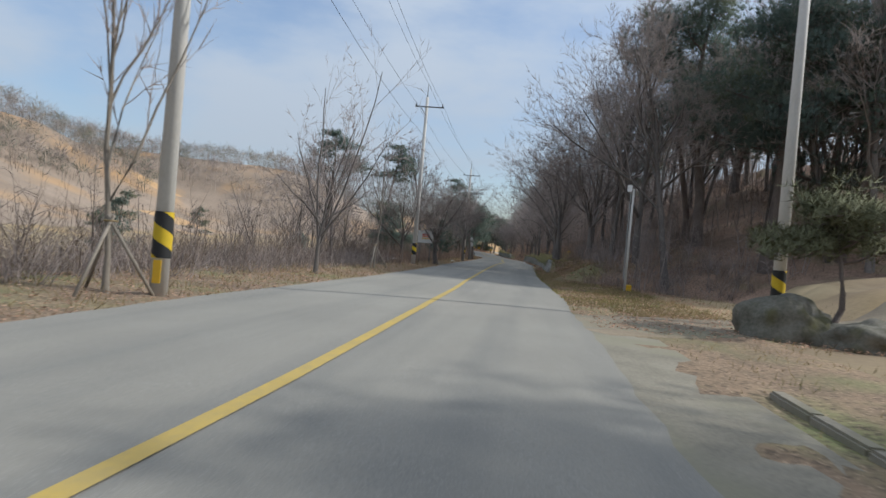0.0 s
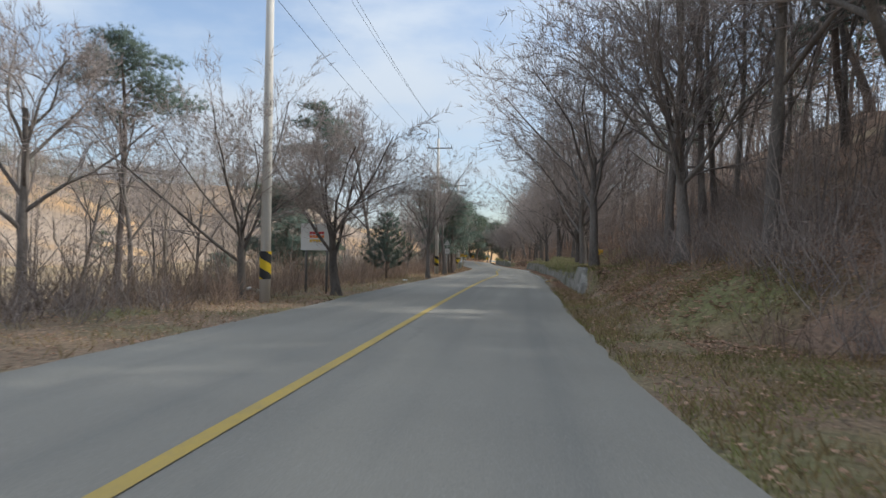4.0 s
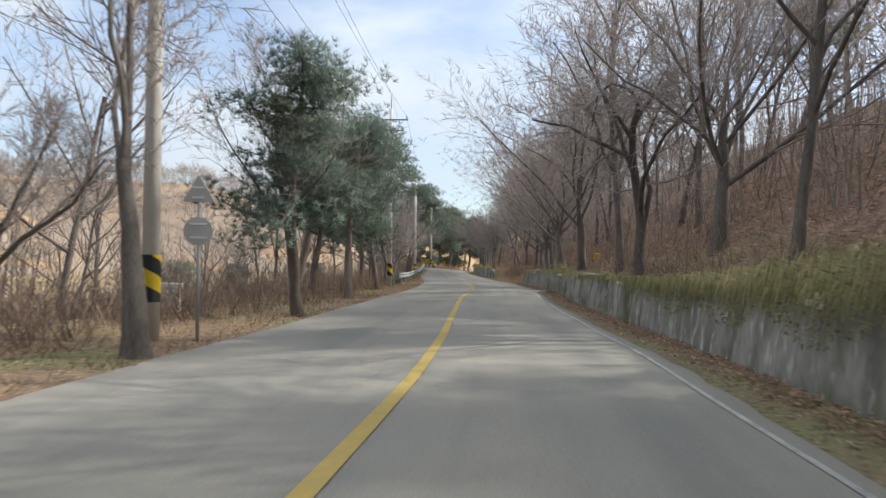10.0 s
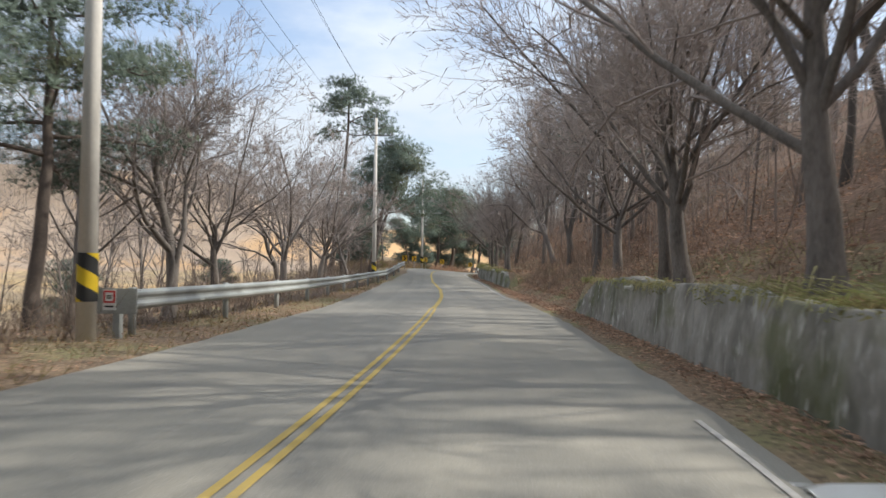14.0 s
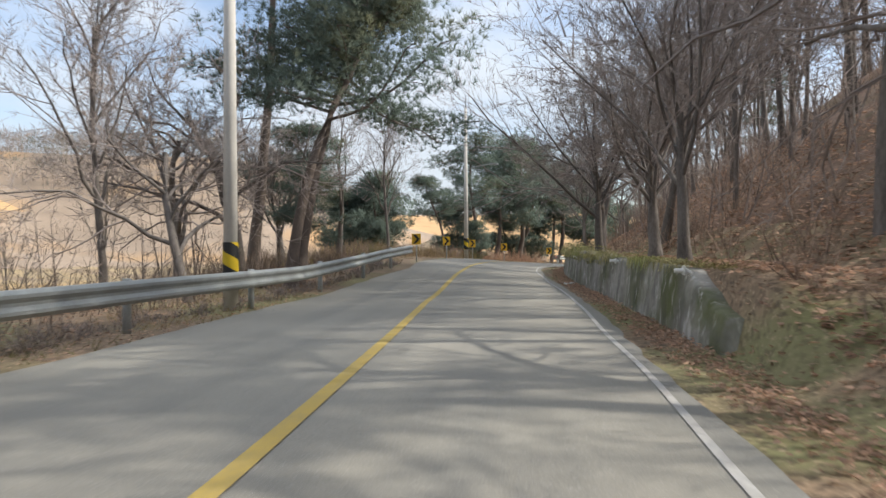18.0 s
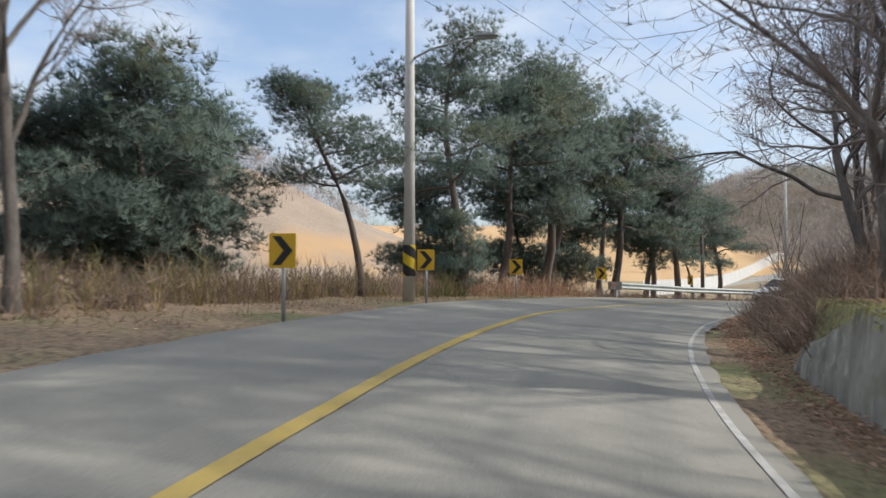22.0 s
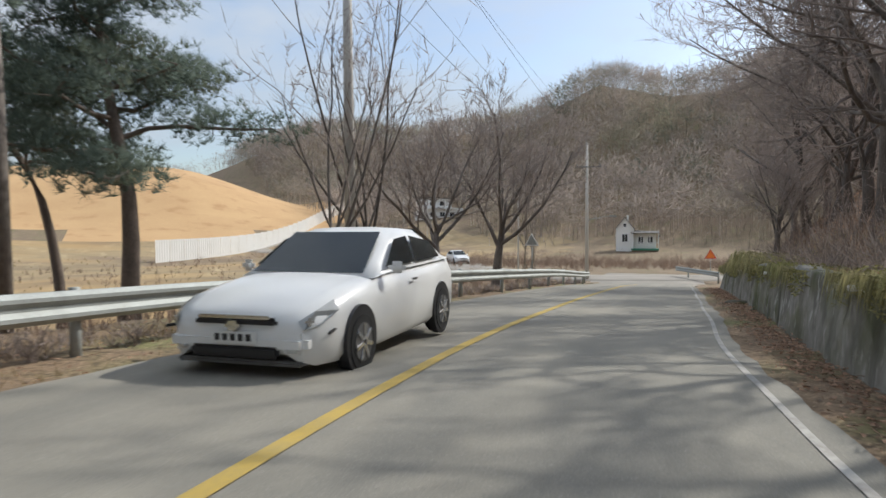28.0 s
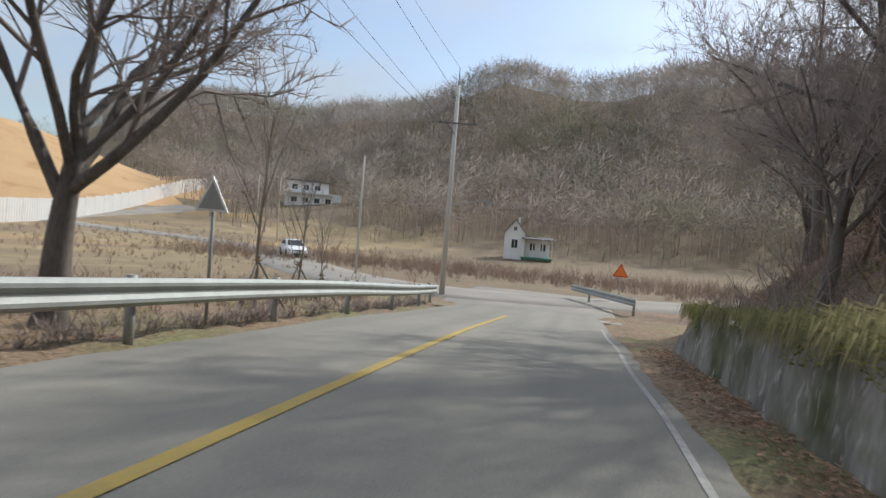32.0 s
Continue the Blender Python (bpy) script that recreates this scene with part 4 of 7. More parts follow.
stock("pine_b", red_pine("red_pine", 62, 8.0, 0.18, PINE_LABEL, (-0.2, 0.1), low=0.35, spread=0.36, pad=1.25, limbs=14))
stock("pine_c", red_pine("red_pine", 63, 10.5, 0.22, PINE_LABEL, (0.08, -0.15), low=0.45, spread=0.32, pad=1.2, limbs=14))
stock("pine_tall", red_pine("red_pine", 64, 13.0, 0.2, PINE_LABEL, (0.05, 0.05), low=0.72, spread=0.22, limbs=10, bend=0.035))
stock("pine_far", red_pine("red_pine", 67, 10.5, 0.2, PINE_LABEL, (0.08, -0.1), low=0.45, spread=0.27, dense=0.4, wide=2.0))
stock("pine_lean", red_pine("red_pine", 68, 10.5, 0.19, "leaning red pine with a broad crown of dark needles", (0.2, 0.0), low=0.5, spread=0.36, limbs=14, dense=1.1, pad=1.25, bend=0.11))
stock("pine_big", red_pine("red_pine", 69, 10.0, 0.2, "broad red pine with heavy clouds of needles", (0.05, 0.08), low=0.42, spread=0.4, limbs=15, dense=1.15, pad=1.35, bend=0.08))
stock("pine_cloud", red_pine("red_pine", 70, 10.0, 0.24, "broad red pine with heavy clouds of needles", (-0.06, 0.05), low=0.38, spread=0.36, limbs=22, dense=1.2, pad=1.2, bend=0.06))
stock("pine_low", red_pine("red_pine", 65, 5.0, 0.12, PINE_LABEL, (0.1, 0.1), low=0.12, spread=0.42, limbs=14, pad=1.0, dense=1.2))
stock("young_pine", young_pine("young_pine", 71, 4.2, "young conical pine standing in the brush"))

LEFT_TREES = [
    # key, s, d, size, turn
    ("sapling", 9.6, 4.4, 1.1, 10), ("fan", 21.2, 4.8, 0.95, 40), ("sapling", 30.0, 4.75, 1.02, 200), ("broad_a", 40.0, 10.5, 0.95, 120),
    ("pine_tall", 47.5, 13.0, 0.8, 0), ("arch_b", 45.2, 3.75, 0.95, 30), ("arch_a", 42.5, 5.7, 0.72, 210), 
   ("pine_low", 55.0, 8.6, 0.95, 30), ("pine_tall", 65.8, 12.8, 0.95, 90), 
    ("tall_b", 73.7, 9.1, 1.15, 200), ("young_pine", 61.2, 5.6, 1.0, 0),
    ("arch_c", 63.8, 3.6, 0.85, 140), ("vase_b", 73.5, 6.6, 0.72, 10), ("fork", 72.8, 3.65, 1.0, 0), ("pine_b", 80.3, 3.6, 0.8, 40),
    ("tall_b", 81.2, 4.0, 0.62, 300), ("pine_a", 88.8, 4.2, 0.8, 80), ("pine_b", 92.5, 6.8, 0.95, 160), ("pine_lean", 98.8, 5.0, 0.85, 200),
    ("pine_c", 95.0, 8.2, 0.85, 200), ("pine_b", 101.0, 6.6, 0.95, 30), ("pine_big", 105.6, 6.8, 0.75, 120), ("gnarled_a", 108.4, 5.6, 0.8, 100),
    ("arch_c", 111.6, 6.9, 0.9, 220), ("arch_a", 116.0, 7.2, 0.85, 190), ("vase_a", 121.0, 6.1, 1.05, 310), ("vase_b", 128.0, 5.9, 1.15, 30),
    ("gnarled_b", 132.5, 9.0, 0.95, 150), ("tall_a", 139.7, 8.4, 0.8, 70), ("gnarled_a", 142.5, 7.8, 0.85, 150), ("pine_tall", 149.5, 8.5, 1.25, 10), ("pine_lean", 143.9, 4.65, 1.1, 10),
    ("pine_lean", 142.3, 4.4, 0.95, -15), ("gnarled_b", 138.7, 5.6, 0.75, 60), ("arch_b", 151.0, 7.8, 0.95, 20), ("gnarled_b", 144.9, 6.9, 1.0, 170),
    ("fork", 153.1, 6.0, 0.9, 160), ("pine_b", 147.6, 5.8, 0.52, 200), ("pine_lean", 151.8, 7.3, 0.6, 240), ("tall_a", 159.5, 5.65, 0.72, 30), ("pine_low", 163.8, 9.4, 0.95, 50),
    ("pine_low", 165.3, 8.7, 1.15, 110), ("pine_b", 166.4, 9.2, 0.72, 200), ("pine_low", 167.2, 11.2, 1.15, 15), ("pine_lean", 168.4, 5.1, 0.58, 160),
    ("pine_big", 176.0, 5.9, 0.82, 170), ("pine_low", 175.5, 5.8, 0.65, 90), ("pine_low", 179.8, 9.8, 1.0, 40), ("pine_a", 181.0, 7.4, 0.95, 10),
    ("pine_a", 184.5, 7.2, 1.1, 300), ("pine_c", 186.5, 8.2, 0.95, 130), ("pine_low", 185.6, 8.8, 1.0, 60), ("pine_low", 189.0, 9.0, 0.9, 200), ("pine_a", 190.0, 6.3, 1.0, 20), ("pine_big", 191.3, 8.2, 0.85, 80),
    ("pine_b", 195.7, 8.2, 0.95, 140), ("pine_a", 197.0, 6.6, 0.95, 220), ("pine_b", 198.0, 9.0, 1.0, 40), ("pine_cloud", 202.9, 7.5, 0.8, 280), ("pine_lean", 203.7, 10.2, 0.7, 100),
    ("fan", 206.3, 5.0, 1.0, 0), ("fan", 208.2, 5.0, 1.08, 210), ("vase_b", 214.1, 5.3, 1.1, 90), ("vase_a", 219.3, 4.7, 1.25, 160),
    ("sapling", 225.4, 4.9, 1.0, 60), ("sapling", 228.3, 5.2, 0.65, 130), ("sapling", 231.0, 5.6, 0.55, 250),
]
RIGHT_TREES = [
    # the first two stand out of view, added to throw dappled shade on the road
    ("broad_a", 2.5, -12.5, 1.0, 0), ("pine_c", 8.0, -16.0, 1.1, 60), ("tall_a", 31.5, -18.0, 1.0, 30), ("pine_c", 32.0, -22.0, 1.2, 130),
    ("tall_b", 33.5, -9.5, 1.05, 170), ("pine_a", 33.0, -14.0, 1.25, 20), ("broad_a", 36.5, -8.5, 1.0, 210), ("tall_c", 40.0, -7.6, 0.95, 300),
    ("pine_c", 38.0, -12.0, 1.15, 250), ("arch_a", 44.0, -6.6, 0.9, 60), ("tall_a", 48.5, -7.2, 0.9, 200), ("arch_c", 51.7, -5.0, 1.0, 140),
    ("arch_b", 64.3, -5.3, 0.9, 80), ("tall_b", 65.2, -6.0, 0.9, 190), ("arch_a", 57.4, -5.0, 1.0, 100), ("arch_c", 70.5, -5.4, 0.85, 40),
    ("tall_c", 76.0, -6.2, 0.85, 260), ("arch_a", 82.0, -7.0, 0.9, 330), ("gnarled_a", 85.5, -5.8, 0.9, 100), ("tall_a", 90.0, -6.0, 0.9, 20),
    ("arch_c", 94.2, -5.1, 0.95, 170), ("arch_a", 101.4, -5.0, 0.85, 120), ("arch_b", 106.2, -5.0, 0.8, 10), ("arch_c", 110.0, -5.8, 0.85, 190), ("vase_b", 115.0, -5.9, 1.1, 75),
    ("broad_b", 118.2, -6.0, 0.95, 10), ("tall_c", 121.5, -6.8, 0.85, 140), ("gnarled_a", 125.5, -6.6, 0.85, 270), ("gnarled_b", 130.3, -6.7, 0.9, 60),
    ("tall_a", 133.0, -6.6, 0.95, 180), ("arch_b", 139.4, -5.1, 0.85, 310), ("arch_c", 135.9, -4.85, 0.75, 150), ("tall_b", 144.0, -6.4, 0.95, 20), ("arch_a", 147.1, -5.0, 0.85, 200),
    ("gnarled_a", 153.0, -5.7, 1.0, 100), ("arch_c", 160.2, -5.1, 0.75, 160), ("gnarled_a", 165.0, -5.9, 1.05, 280), ("gnarled_b", 171.0, -6.8, 0.85, 10),
    ("tall_a", 176.5, -7.0, 0.8, 60), ("tall_b", 184.0, -7.2, 0.8, 160), ("gnarled_a", 190.0, -7.0, 0.9, 220), ("gnarled_b", 196.0, -7.4, 0.85, 90),
    ("tall_c", 202.0, -7.4, 0.8, 340), ("gnarled_b", 208.0, -7.2, 0.85, 30), ("gnarled_a", 213.5, -7.2, 0.9, 250), ("broad_a", 218.0, -7.6, 0.8, 70),
    ("broad_a", 212.0, -7.2, 1.0, 40), ("tall_b", 219.0, -8.0, 1.1, 130), ("broad_b", 225.0, -7.6, 1.1, 80), ("gnarled_b", 222.5, -8.0, 0.9, 170), ("tall_a", 230.0, -9.2, 1.15, 10), ("broad_a", 235.0, -11.0, 1.0, 200), ("gnarled_a", 205.0, -7.0, 0.95, 320), ("arch_a", 229.0, -7.6, 0.85, 40), ("arch_c", 233.5, -8.8, 0.85, 260), ("arch_b", 224.0, -6.2, 0.8, 130), ("broad_b", 226.5, -9.0, 0.85, 20), ("gnarled_a", 231.0, -11.0, 0.9, 120), ("tall_a", 236.0, -13.0, 0.8, 220),
]
for key, s, d, size, turn in LEFT_TREES:
    if 170 < s < 205 and size > 0.8:
        size = size * 1.22
    place_tree(key, s, d, size, turn, group="trees along the valley side")
for key, s, d, size, turn in RIGHT_TREES:
    size *= 1.25 if 28 < s < 52 or 76 < s < 112 else 1.0
    place_tree(key, s, d, size, turn, group="trees along the wooded slope")
rng = np.random.RandomState(5)
SLOPE_KINDS = ["light_0", "light_1", "light_2", "light_3", "light_4", "light_0", "light_1", "light_2"]
for k in range(215):
    s, e = rng.uniform(-20, 246), rng.uniform(0, 1) ** 1.3
    d = -(8.2 + 24 * e) if not 0 < s < 38 else -(14 + 22 * e)
    d -= max(0, s - 226) * 0.6
    key = "pine_far" if rng.uniform() < (0.35 if s < 45 else 0.05) else SLOPE_KINDS[rng.randint(8)]
    if 2 < s < 31 and d > -44:
        s += 31
    if 122 < s < 178:
        d = max(d, -8.2 + (d + 8.2) * 0.4)
    place_tree(key, s, d, rng.uniform(0.75, 1.1) * (1.25 if 25 < s < 75 else 1.0), rng.uniform(0, 360), group="trees along the wooded slope")
more = np.random.RandomState(55)
for k in range(20):
    place_tree(SLOPE_KINDS[k % 8], more.uniform(118, 186), -more.uniform(7.6, 15), more.uniform(0.5, 0.75), more.uniform(0, 360), group="trees along the wooded slope")
# taller pines and bare trees behind the clearing, and the wood below the road
for k in range(26):
    place_tree(["pine_far", "pine_far", "light_1", "pine_tall"][k % 4], rng.uniform(31, 58), -rng.uniform(12, 32), rng.uniform(0.8, 1.1), rng.uniform(0, 360), group="trees along the wooded slope")
for k in range(48):
    s = rng.uniform(66, 150) if k > 8 else rng.uniform(42, 66)
    key = ["light_3", "light_4", "light_0", "sapling", "light_3", "light_4", "pine_low"][rng.randint(7)]
    place_tree(key, s, rng.uniform(9.5, 24), rng.uniform(0.6, 0.95), rng.uniform(0, 360), group="trees along the valley side")
for key, s, d, size in (("pine_far", 62, 40, 0.7), ("pine_far", 66, 44, 0.6), ("pine_low", 58, 37, 0.9), ("pine_far", 108, 52, 0.7), ("pine_low", 92, 30, 0.9)):
    place_tree(key, s, d, size, s * 7, group="trees along the valley side")
for ob in STOCK.values():
    for o in (*ob.children_recursive, ob):
        bpy.data.objects.remove(o)


# ---- far woods ----
def far_wood(name, seed, places, heights, label, mat, dense=26, girth=0.34):
    """Leafless trees far off, joined into one mesh: a thin trunk and a rounded crown of fine twigs each."""
    r = np.random.RandomState(seed)
    n = len(places)
    b = Blades()
    base = np.c_[places, terrain(places) - 0.3]
    hgt = heights[:, None]
    wide = hgt * girth * r.uniform(0.75, 1.25, (n, 1))
    heart = base + np.c_[r.normal(0, 0.05, (n, 2)), np.full(n, 0.55)] * hgt
    for ang in (0.0, 1.57):
        half = np.tile((math.cos(ang) * 0.07, math.sin(ang) * 0.07, 0), (n, 1))
        b.add(base, heart + (0, 0, 1) * hgt * 0.25, half, np.tile((0.0, 0.0, 1.0), (n, 1)))
    for k in range(dense):
        o = unit(r, n)
        o[:, 2] = o[:, 2] * 0.75 + 0.25
        p = heart + o * np.c_[wide, wide, hgt * 0.4] * r.uniform(0.25, 0.75, (n, 1))
        w = o * (1, 1, 0.7) + unit(r, n) * 0.55 + (0, 0, 0.35)
        w /= np.linalg.norm(w, axis=1)[:, None]
        side = np.cross(w, unit(r, n))
        side /= np.linalg.norm(side, axis=1)[:, None] + 1e-9
        b.add(p, p + w * hgt * r.uniform(0.12, 0.26, (n, 1)), side * hgt * 0.0085, o + (0, 0, 0.35))
    ob = b.object(name, mat)
    return tagged(ob, label, "woods", kind="stuff")


def scatter(seed, n, x0, x1, y0, y1, keep):
    r = np.random.RandomState(seed)
    p = np.c_[r.uniform(x0, x1, n), r.uniform(y0, y1, n)]
    return p[keep(p)]


# distance haze is put into the far woods' colour, paler than real bare twigs
M_HAZED_FARWOOD = material("far_bare_woods_hazed", (0.45, 0.385, 0.34), (0.33, 0.283, 0.25), 0.95, 0.11, 0.9, 0.0, fine=0.35, island=0.12, third=(0.31, 0.29, 0.205), third_scale=0.03)
M_FARPINE = material("far_pines", (0.16, 0.185, 0.14), (0.1, 0.12, 0.095), 0.9, 0.1, 0.8, 0.0, island=0.15)
for m in (M_HAZED_FARWOOD, M_FARPINE):
    thin(m, 0.5)


def open_ground(p, places, width):
    """True for the places that leave the open ground from the junction to each house free."""
    free = np.ones(len(p), bool)
    for x, y in places:
        a = np.array((34.0, 206.0))
        ab = np.array((x, y)) - a
        u = np.clip(((p - a) @ ab) / (ab @ ab), 0, 1.03)
        free &= np.hypot(*(p - a - u[:, None] * ab).T) > width
    return free


HOUSES = [(89.8, 271.2), (85.5, 336.0)]
p = scatter(1, 9000, -260, -60, -60, 520, lambda p: terrain(p) > 13 + 7 * bumps(p[:, 0], p[:, 1], 70, 61))
far_wood("left_hill_woods", 2, p, np.random.RandomState(3).uniform(6, 11, len(p)), "bare brown woods on the far hillside", M_HAZED_FARWOOD, 30)
p = scatter(4, 14000, 60, 330, 205, 560, lambda p: (terrain(p) > -3.3) & open_ground(p, HOUSES, 6))
far_wood("facing_hill_woods", 5, p, np.random.RandomState(6).uniform(6, 11, len(p)), "bare brown woods on the hill facing the road", M_HAZED_FARWOOD, 30)
p = scatter(14, 1500, 70, 320, 215, 520, lambda p: (terrain(p) > 2) & (bumps(p[:, 0], p[:, 1], 60, 4) > 0.05) & open_ground(p, HOUSES, 8))
far_wood("facing_hill_pines", 15, p, np.random.RandomState(16).uniform(6, 11, len(p)), "dark green pines among the bare woods of the hill", M_FARPINE, 40)
p = scatter(17, 900, -230, -90, 0, 400, lambda p: (terrain(p) > 8) & (bumps(p[:, 0], p[:, 1], 60, 14) > 0.1))
far_wood("left_hill_pines", 18, p, np.random.RandomState(19).uniform(6, 10, len(p)), "dark green pines on the far hillside", M_FARPINE, 40)
p = scatter(24, 14000, 60, 330, 205, 560, lambda p: (terrain(p) > -4.3) & open_ground(p, HOUSES, 7) & (road_sd(p)[:, 1] > -60))
far_wood("facing_hill_scrub", 25, p, np.random.RandomState(26).uniform(2, 4.5, len(p)), "low brown scrub under the woods of the hill", M_HAZED_FARWOOD, 12, 0.5)
p = scatter(34, 9000, -220, -60, 0, 420, lambda p: (terrain(p) > -1) & (bumps(p[:, 0], p[:, 1], 45, 7) > 0.02))
far_wood("left_hill_scrub", 35, p, np.random.RandomState(36).uniform(2, 4.5, len(p)), "low brown scrub on the far hillside", M_SCRUB, 12, 0.5)
p = scatter(7, 3000, -150, 150, 490, 640, lambda p: terrain(p) > 6)
far_wood("valley_head_woods", 8, p, np.random.RandomState(9).uniform(6, 11, len(p)), "bare woods on the hills at the valley's head", M_HAZED_FARWOOD, 12)
p = scatter(10, 2600, -10, 110, -40, 260, lambda p: (lambda q: (np.abs(q[:, 0] - 14) > 18) & (np.abs(q[:, 0] - 144) > 32) & (q[:, 1] < -18 - np.clip(q[:, 0] - 226, 0, 99) * 0.6) & (q[:, 1] > -75) & (q[:, 0] < 270))(road_sd(p)))
far_wood("slope_woods", 11, p, np.random.RandomState(12).uniform(7, 12, len(p)), "dense bare woods high on the slope", M_UNDERWOOD, 20)


# ---- poles and wires ----
def utility_pole(s, d, height, arms, lamp=0.0, band=True, lean=(0, 0), turn=0.0, label="", bracket=False):
    """A tapered concrete pole with steel cross-arms, insulators, a warning band and perhaps a lamp arm."""
    m = stand(s, d, turn=turn) @ pose(0, 0, 0, lean[0], lean[1], 0)
    thing = empty("utility_pole", m, label or "grey concrete utility pole with steel cross-arms", "utility pole", "poles along the road")
    t = Tubes()
    t.add([(0, 0, -0.3), (0, 0, height * 0.5), (0, 0, height)], [0.15, 0.122, 0.095], 14, cap=True)
    t.object("shaft", M_POLE, thing)
    if band:
        b = Tubes()
        b.add([(0, 0, 0.64), (0, 0, 1.4)], [0.157, 0.154], 16)
        b.object("warning_band", M_BAND, thing, label="black and yellow warning band")
    for z, half, shift in arms:
        bm = box_bm((2 * half, 0.075, 0.075), (shift, -0.15, z), bevel=0.008)
        arm = part("cross_arm", bm, M_DARKSTEEL, thing)
        br = Tubes()
        br.add([(0, -0.15, z - 0.55), (shift * 0.4 - half * 0.5, -0.15, z)], [0.02, 0.02], 4)
        br.object("brace", M_DARKSTEEL, thing)
        for x in (shift - half + 0.08, shift + half - 0.08):
            i = Tubes()
            i.add([(x, -0.15, z + 0.03), (x, -0.15, z + 0.09), (x, -0.15, z + 0.1), (x, -0.15, z + 0.22)], [0.03, 0.055, 0.035, 0.045], 8, cap=True)
            i.object("insulator", M_DARKSTEEL, arm)
    i = Tubes()
    i.add([(0, 0, height), (0, 0, height + 0.9)], [0.03, 0.02], 6, cap=True)
    i.object("top_pin", M_DARKSTEEL, thing)
    if lamp:
        a = Tubes()
        a.add([(0, 0, lamp - 0.25), (0.5, 0, lamp - 0.05), (1.5, 0, lamp + 0.12), (1.7, 0, lamp + 0.12)], [0.03, 0.03, 0.026, 0.026], 6)
        arm = a.object("lamp_arm", M_STEEL, thing)
        bm = box_bm((0.62, 0.24, 0.12), (1.95, 0, lamp + 0.12), (0, 4, 0), bevel=0.05)
        part("lamp_head", bm, M_STEEL, arm, "pale street lamp head")
    if bracket:
        part("number_plate", box_bm((0.14, 0.012, 0.38), (0.03, -0.152, 0.42)), M_SIGNYELLOW, thing, "small yellow plate with dark bars")
    return thing, m


POLES = [
    # s, d, height, arms (z, half width, shift), lamp
    (10.1, 3.8, 11.0, [(10.3, 0.95, 0.2)], 0, {}),
    (41.9, 4.8, 11.0, [(10.35, 0.95, 0.2)], 0, {}),
    (74.7, 4.47, 10.4, [(9.65, 0.95, 0.15)], 6.15, {}),
    (104.1, 4.9, 10.8, [(10.1, 0.95, 0.1), (9.45, 0.7, 0.1)], 0, {}),
    (136.9, 3.85, 10.8, [(9.65, 1.0, 0.1)], 0, {}),
    (167.7, 3.45, 10.2, [(9.2, 0.95, 0.15)], 6.2, {}),
    (207.6, 5.2, 10.9, [(10.2, 0.9, 0.3)], 0, {}),
]
wire_ends = []
for s, d, h, arms, lamp, extra in POLES:
    thing, m = utility_pole(s, d, h, arms, lamp, bracket=s < 20, **extra)
    wire_ends.append((m, h, arms))
far_pole, fm = utility_pole(S_END, 5.0, 10.6, [(8.7, 0.95, 0.1)], 4.8, band=False)
far_pole.matrix_world = fm = pose(49.3, 230.1, ground_z(49.3, 230.1), 0, 0, -34)
wire_ends.append((fm, 10.6, [(8.7, 0.95, 0.1)]))


def wire(a, b, sag):
    u = np.linspace(0, 1, 15)[:, None]
    p = np.array(a) * (1 - u) + np.array(b) * u
    p[:, 2] -= sag * 4 * (u * (1 - u))[:, 0]
    t = Tubes()
    t.add(p, np.full(15, 0.008), 3)
    return t


for k in range(len(wire_ends) - 1):
    (ma, ha, aa), (mb, hb, ab) = wire_ends[k], wire_ends[k + 1]
    span = empty("power_line", pose(0, 0, 0), "thin black overhead wires strung between poles", "wires")
    for fa, fb in (((aa[0][2] - aa[0][1] + 0.1, -0.15, aa[0][0] + 0.22), (ab[0][2] - ab[0][1] + 0.1, -0.15, ab[0][0] + 0.22)),
                   ((aa[0][2] + aa[0][1] - 0.1, -0.15, aa[0][0] + 0.22), (ab[0][2] + ab[0][1] - 0.1, -0.15, ab[0][0] + 0.22)),
                   ((0, 0, ha + 0.9), (0, 0, hb + 0.9)), ((0.1, 0, ha - 2.6), (0.1, 0, hb - 2.6))):
        wire(ma @ Vector(fa), mb @ Vector(fb), 0.5).object("wire", M_WIRE, span)


# ---- guardrails ----
def beam_profile():
    """The W section of a guardrail beam: (out towards the road, up)."""
    return [(0.0, 0.175), (0.02, 0.17), (0.07, 0.12), (0.07, 0.075), (0.02, 0.02), (0.02, -0.02), (0.07, -0.075), (0.07, -0.12), (0.02, -0.17), (0.0, -0.175)]


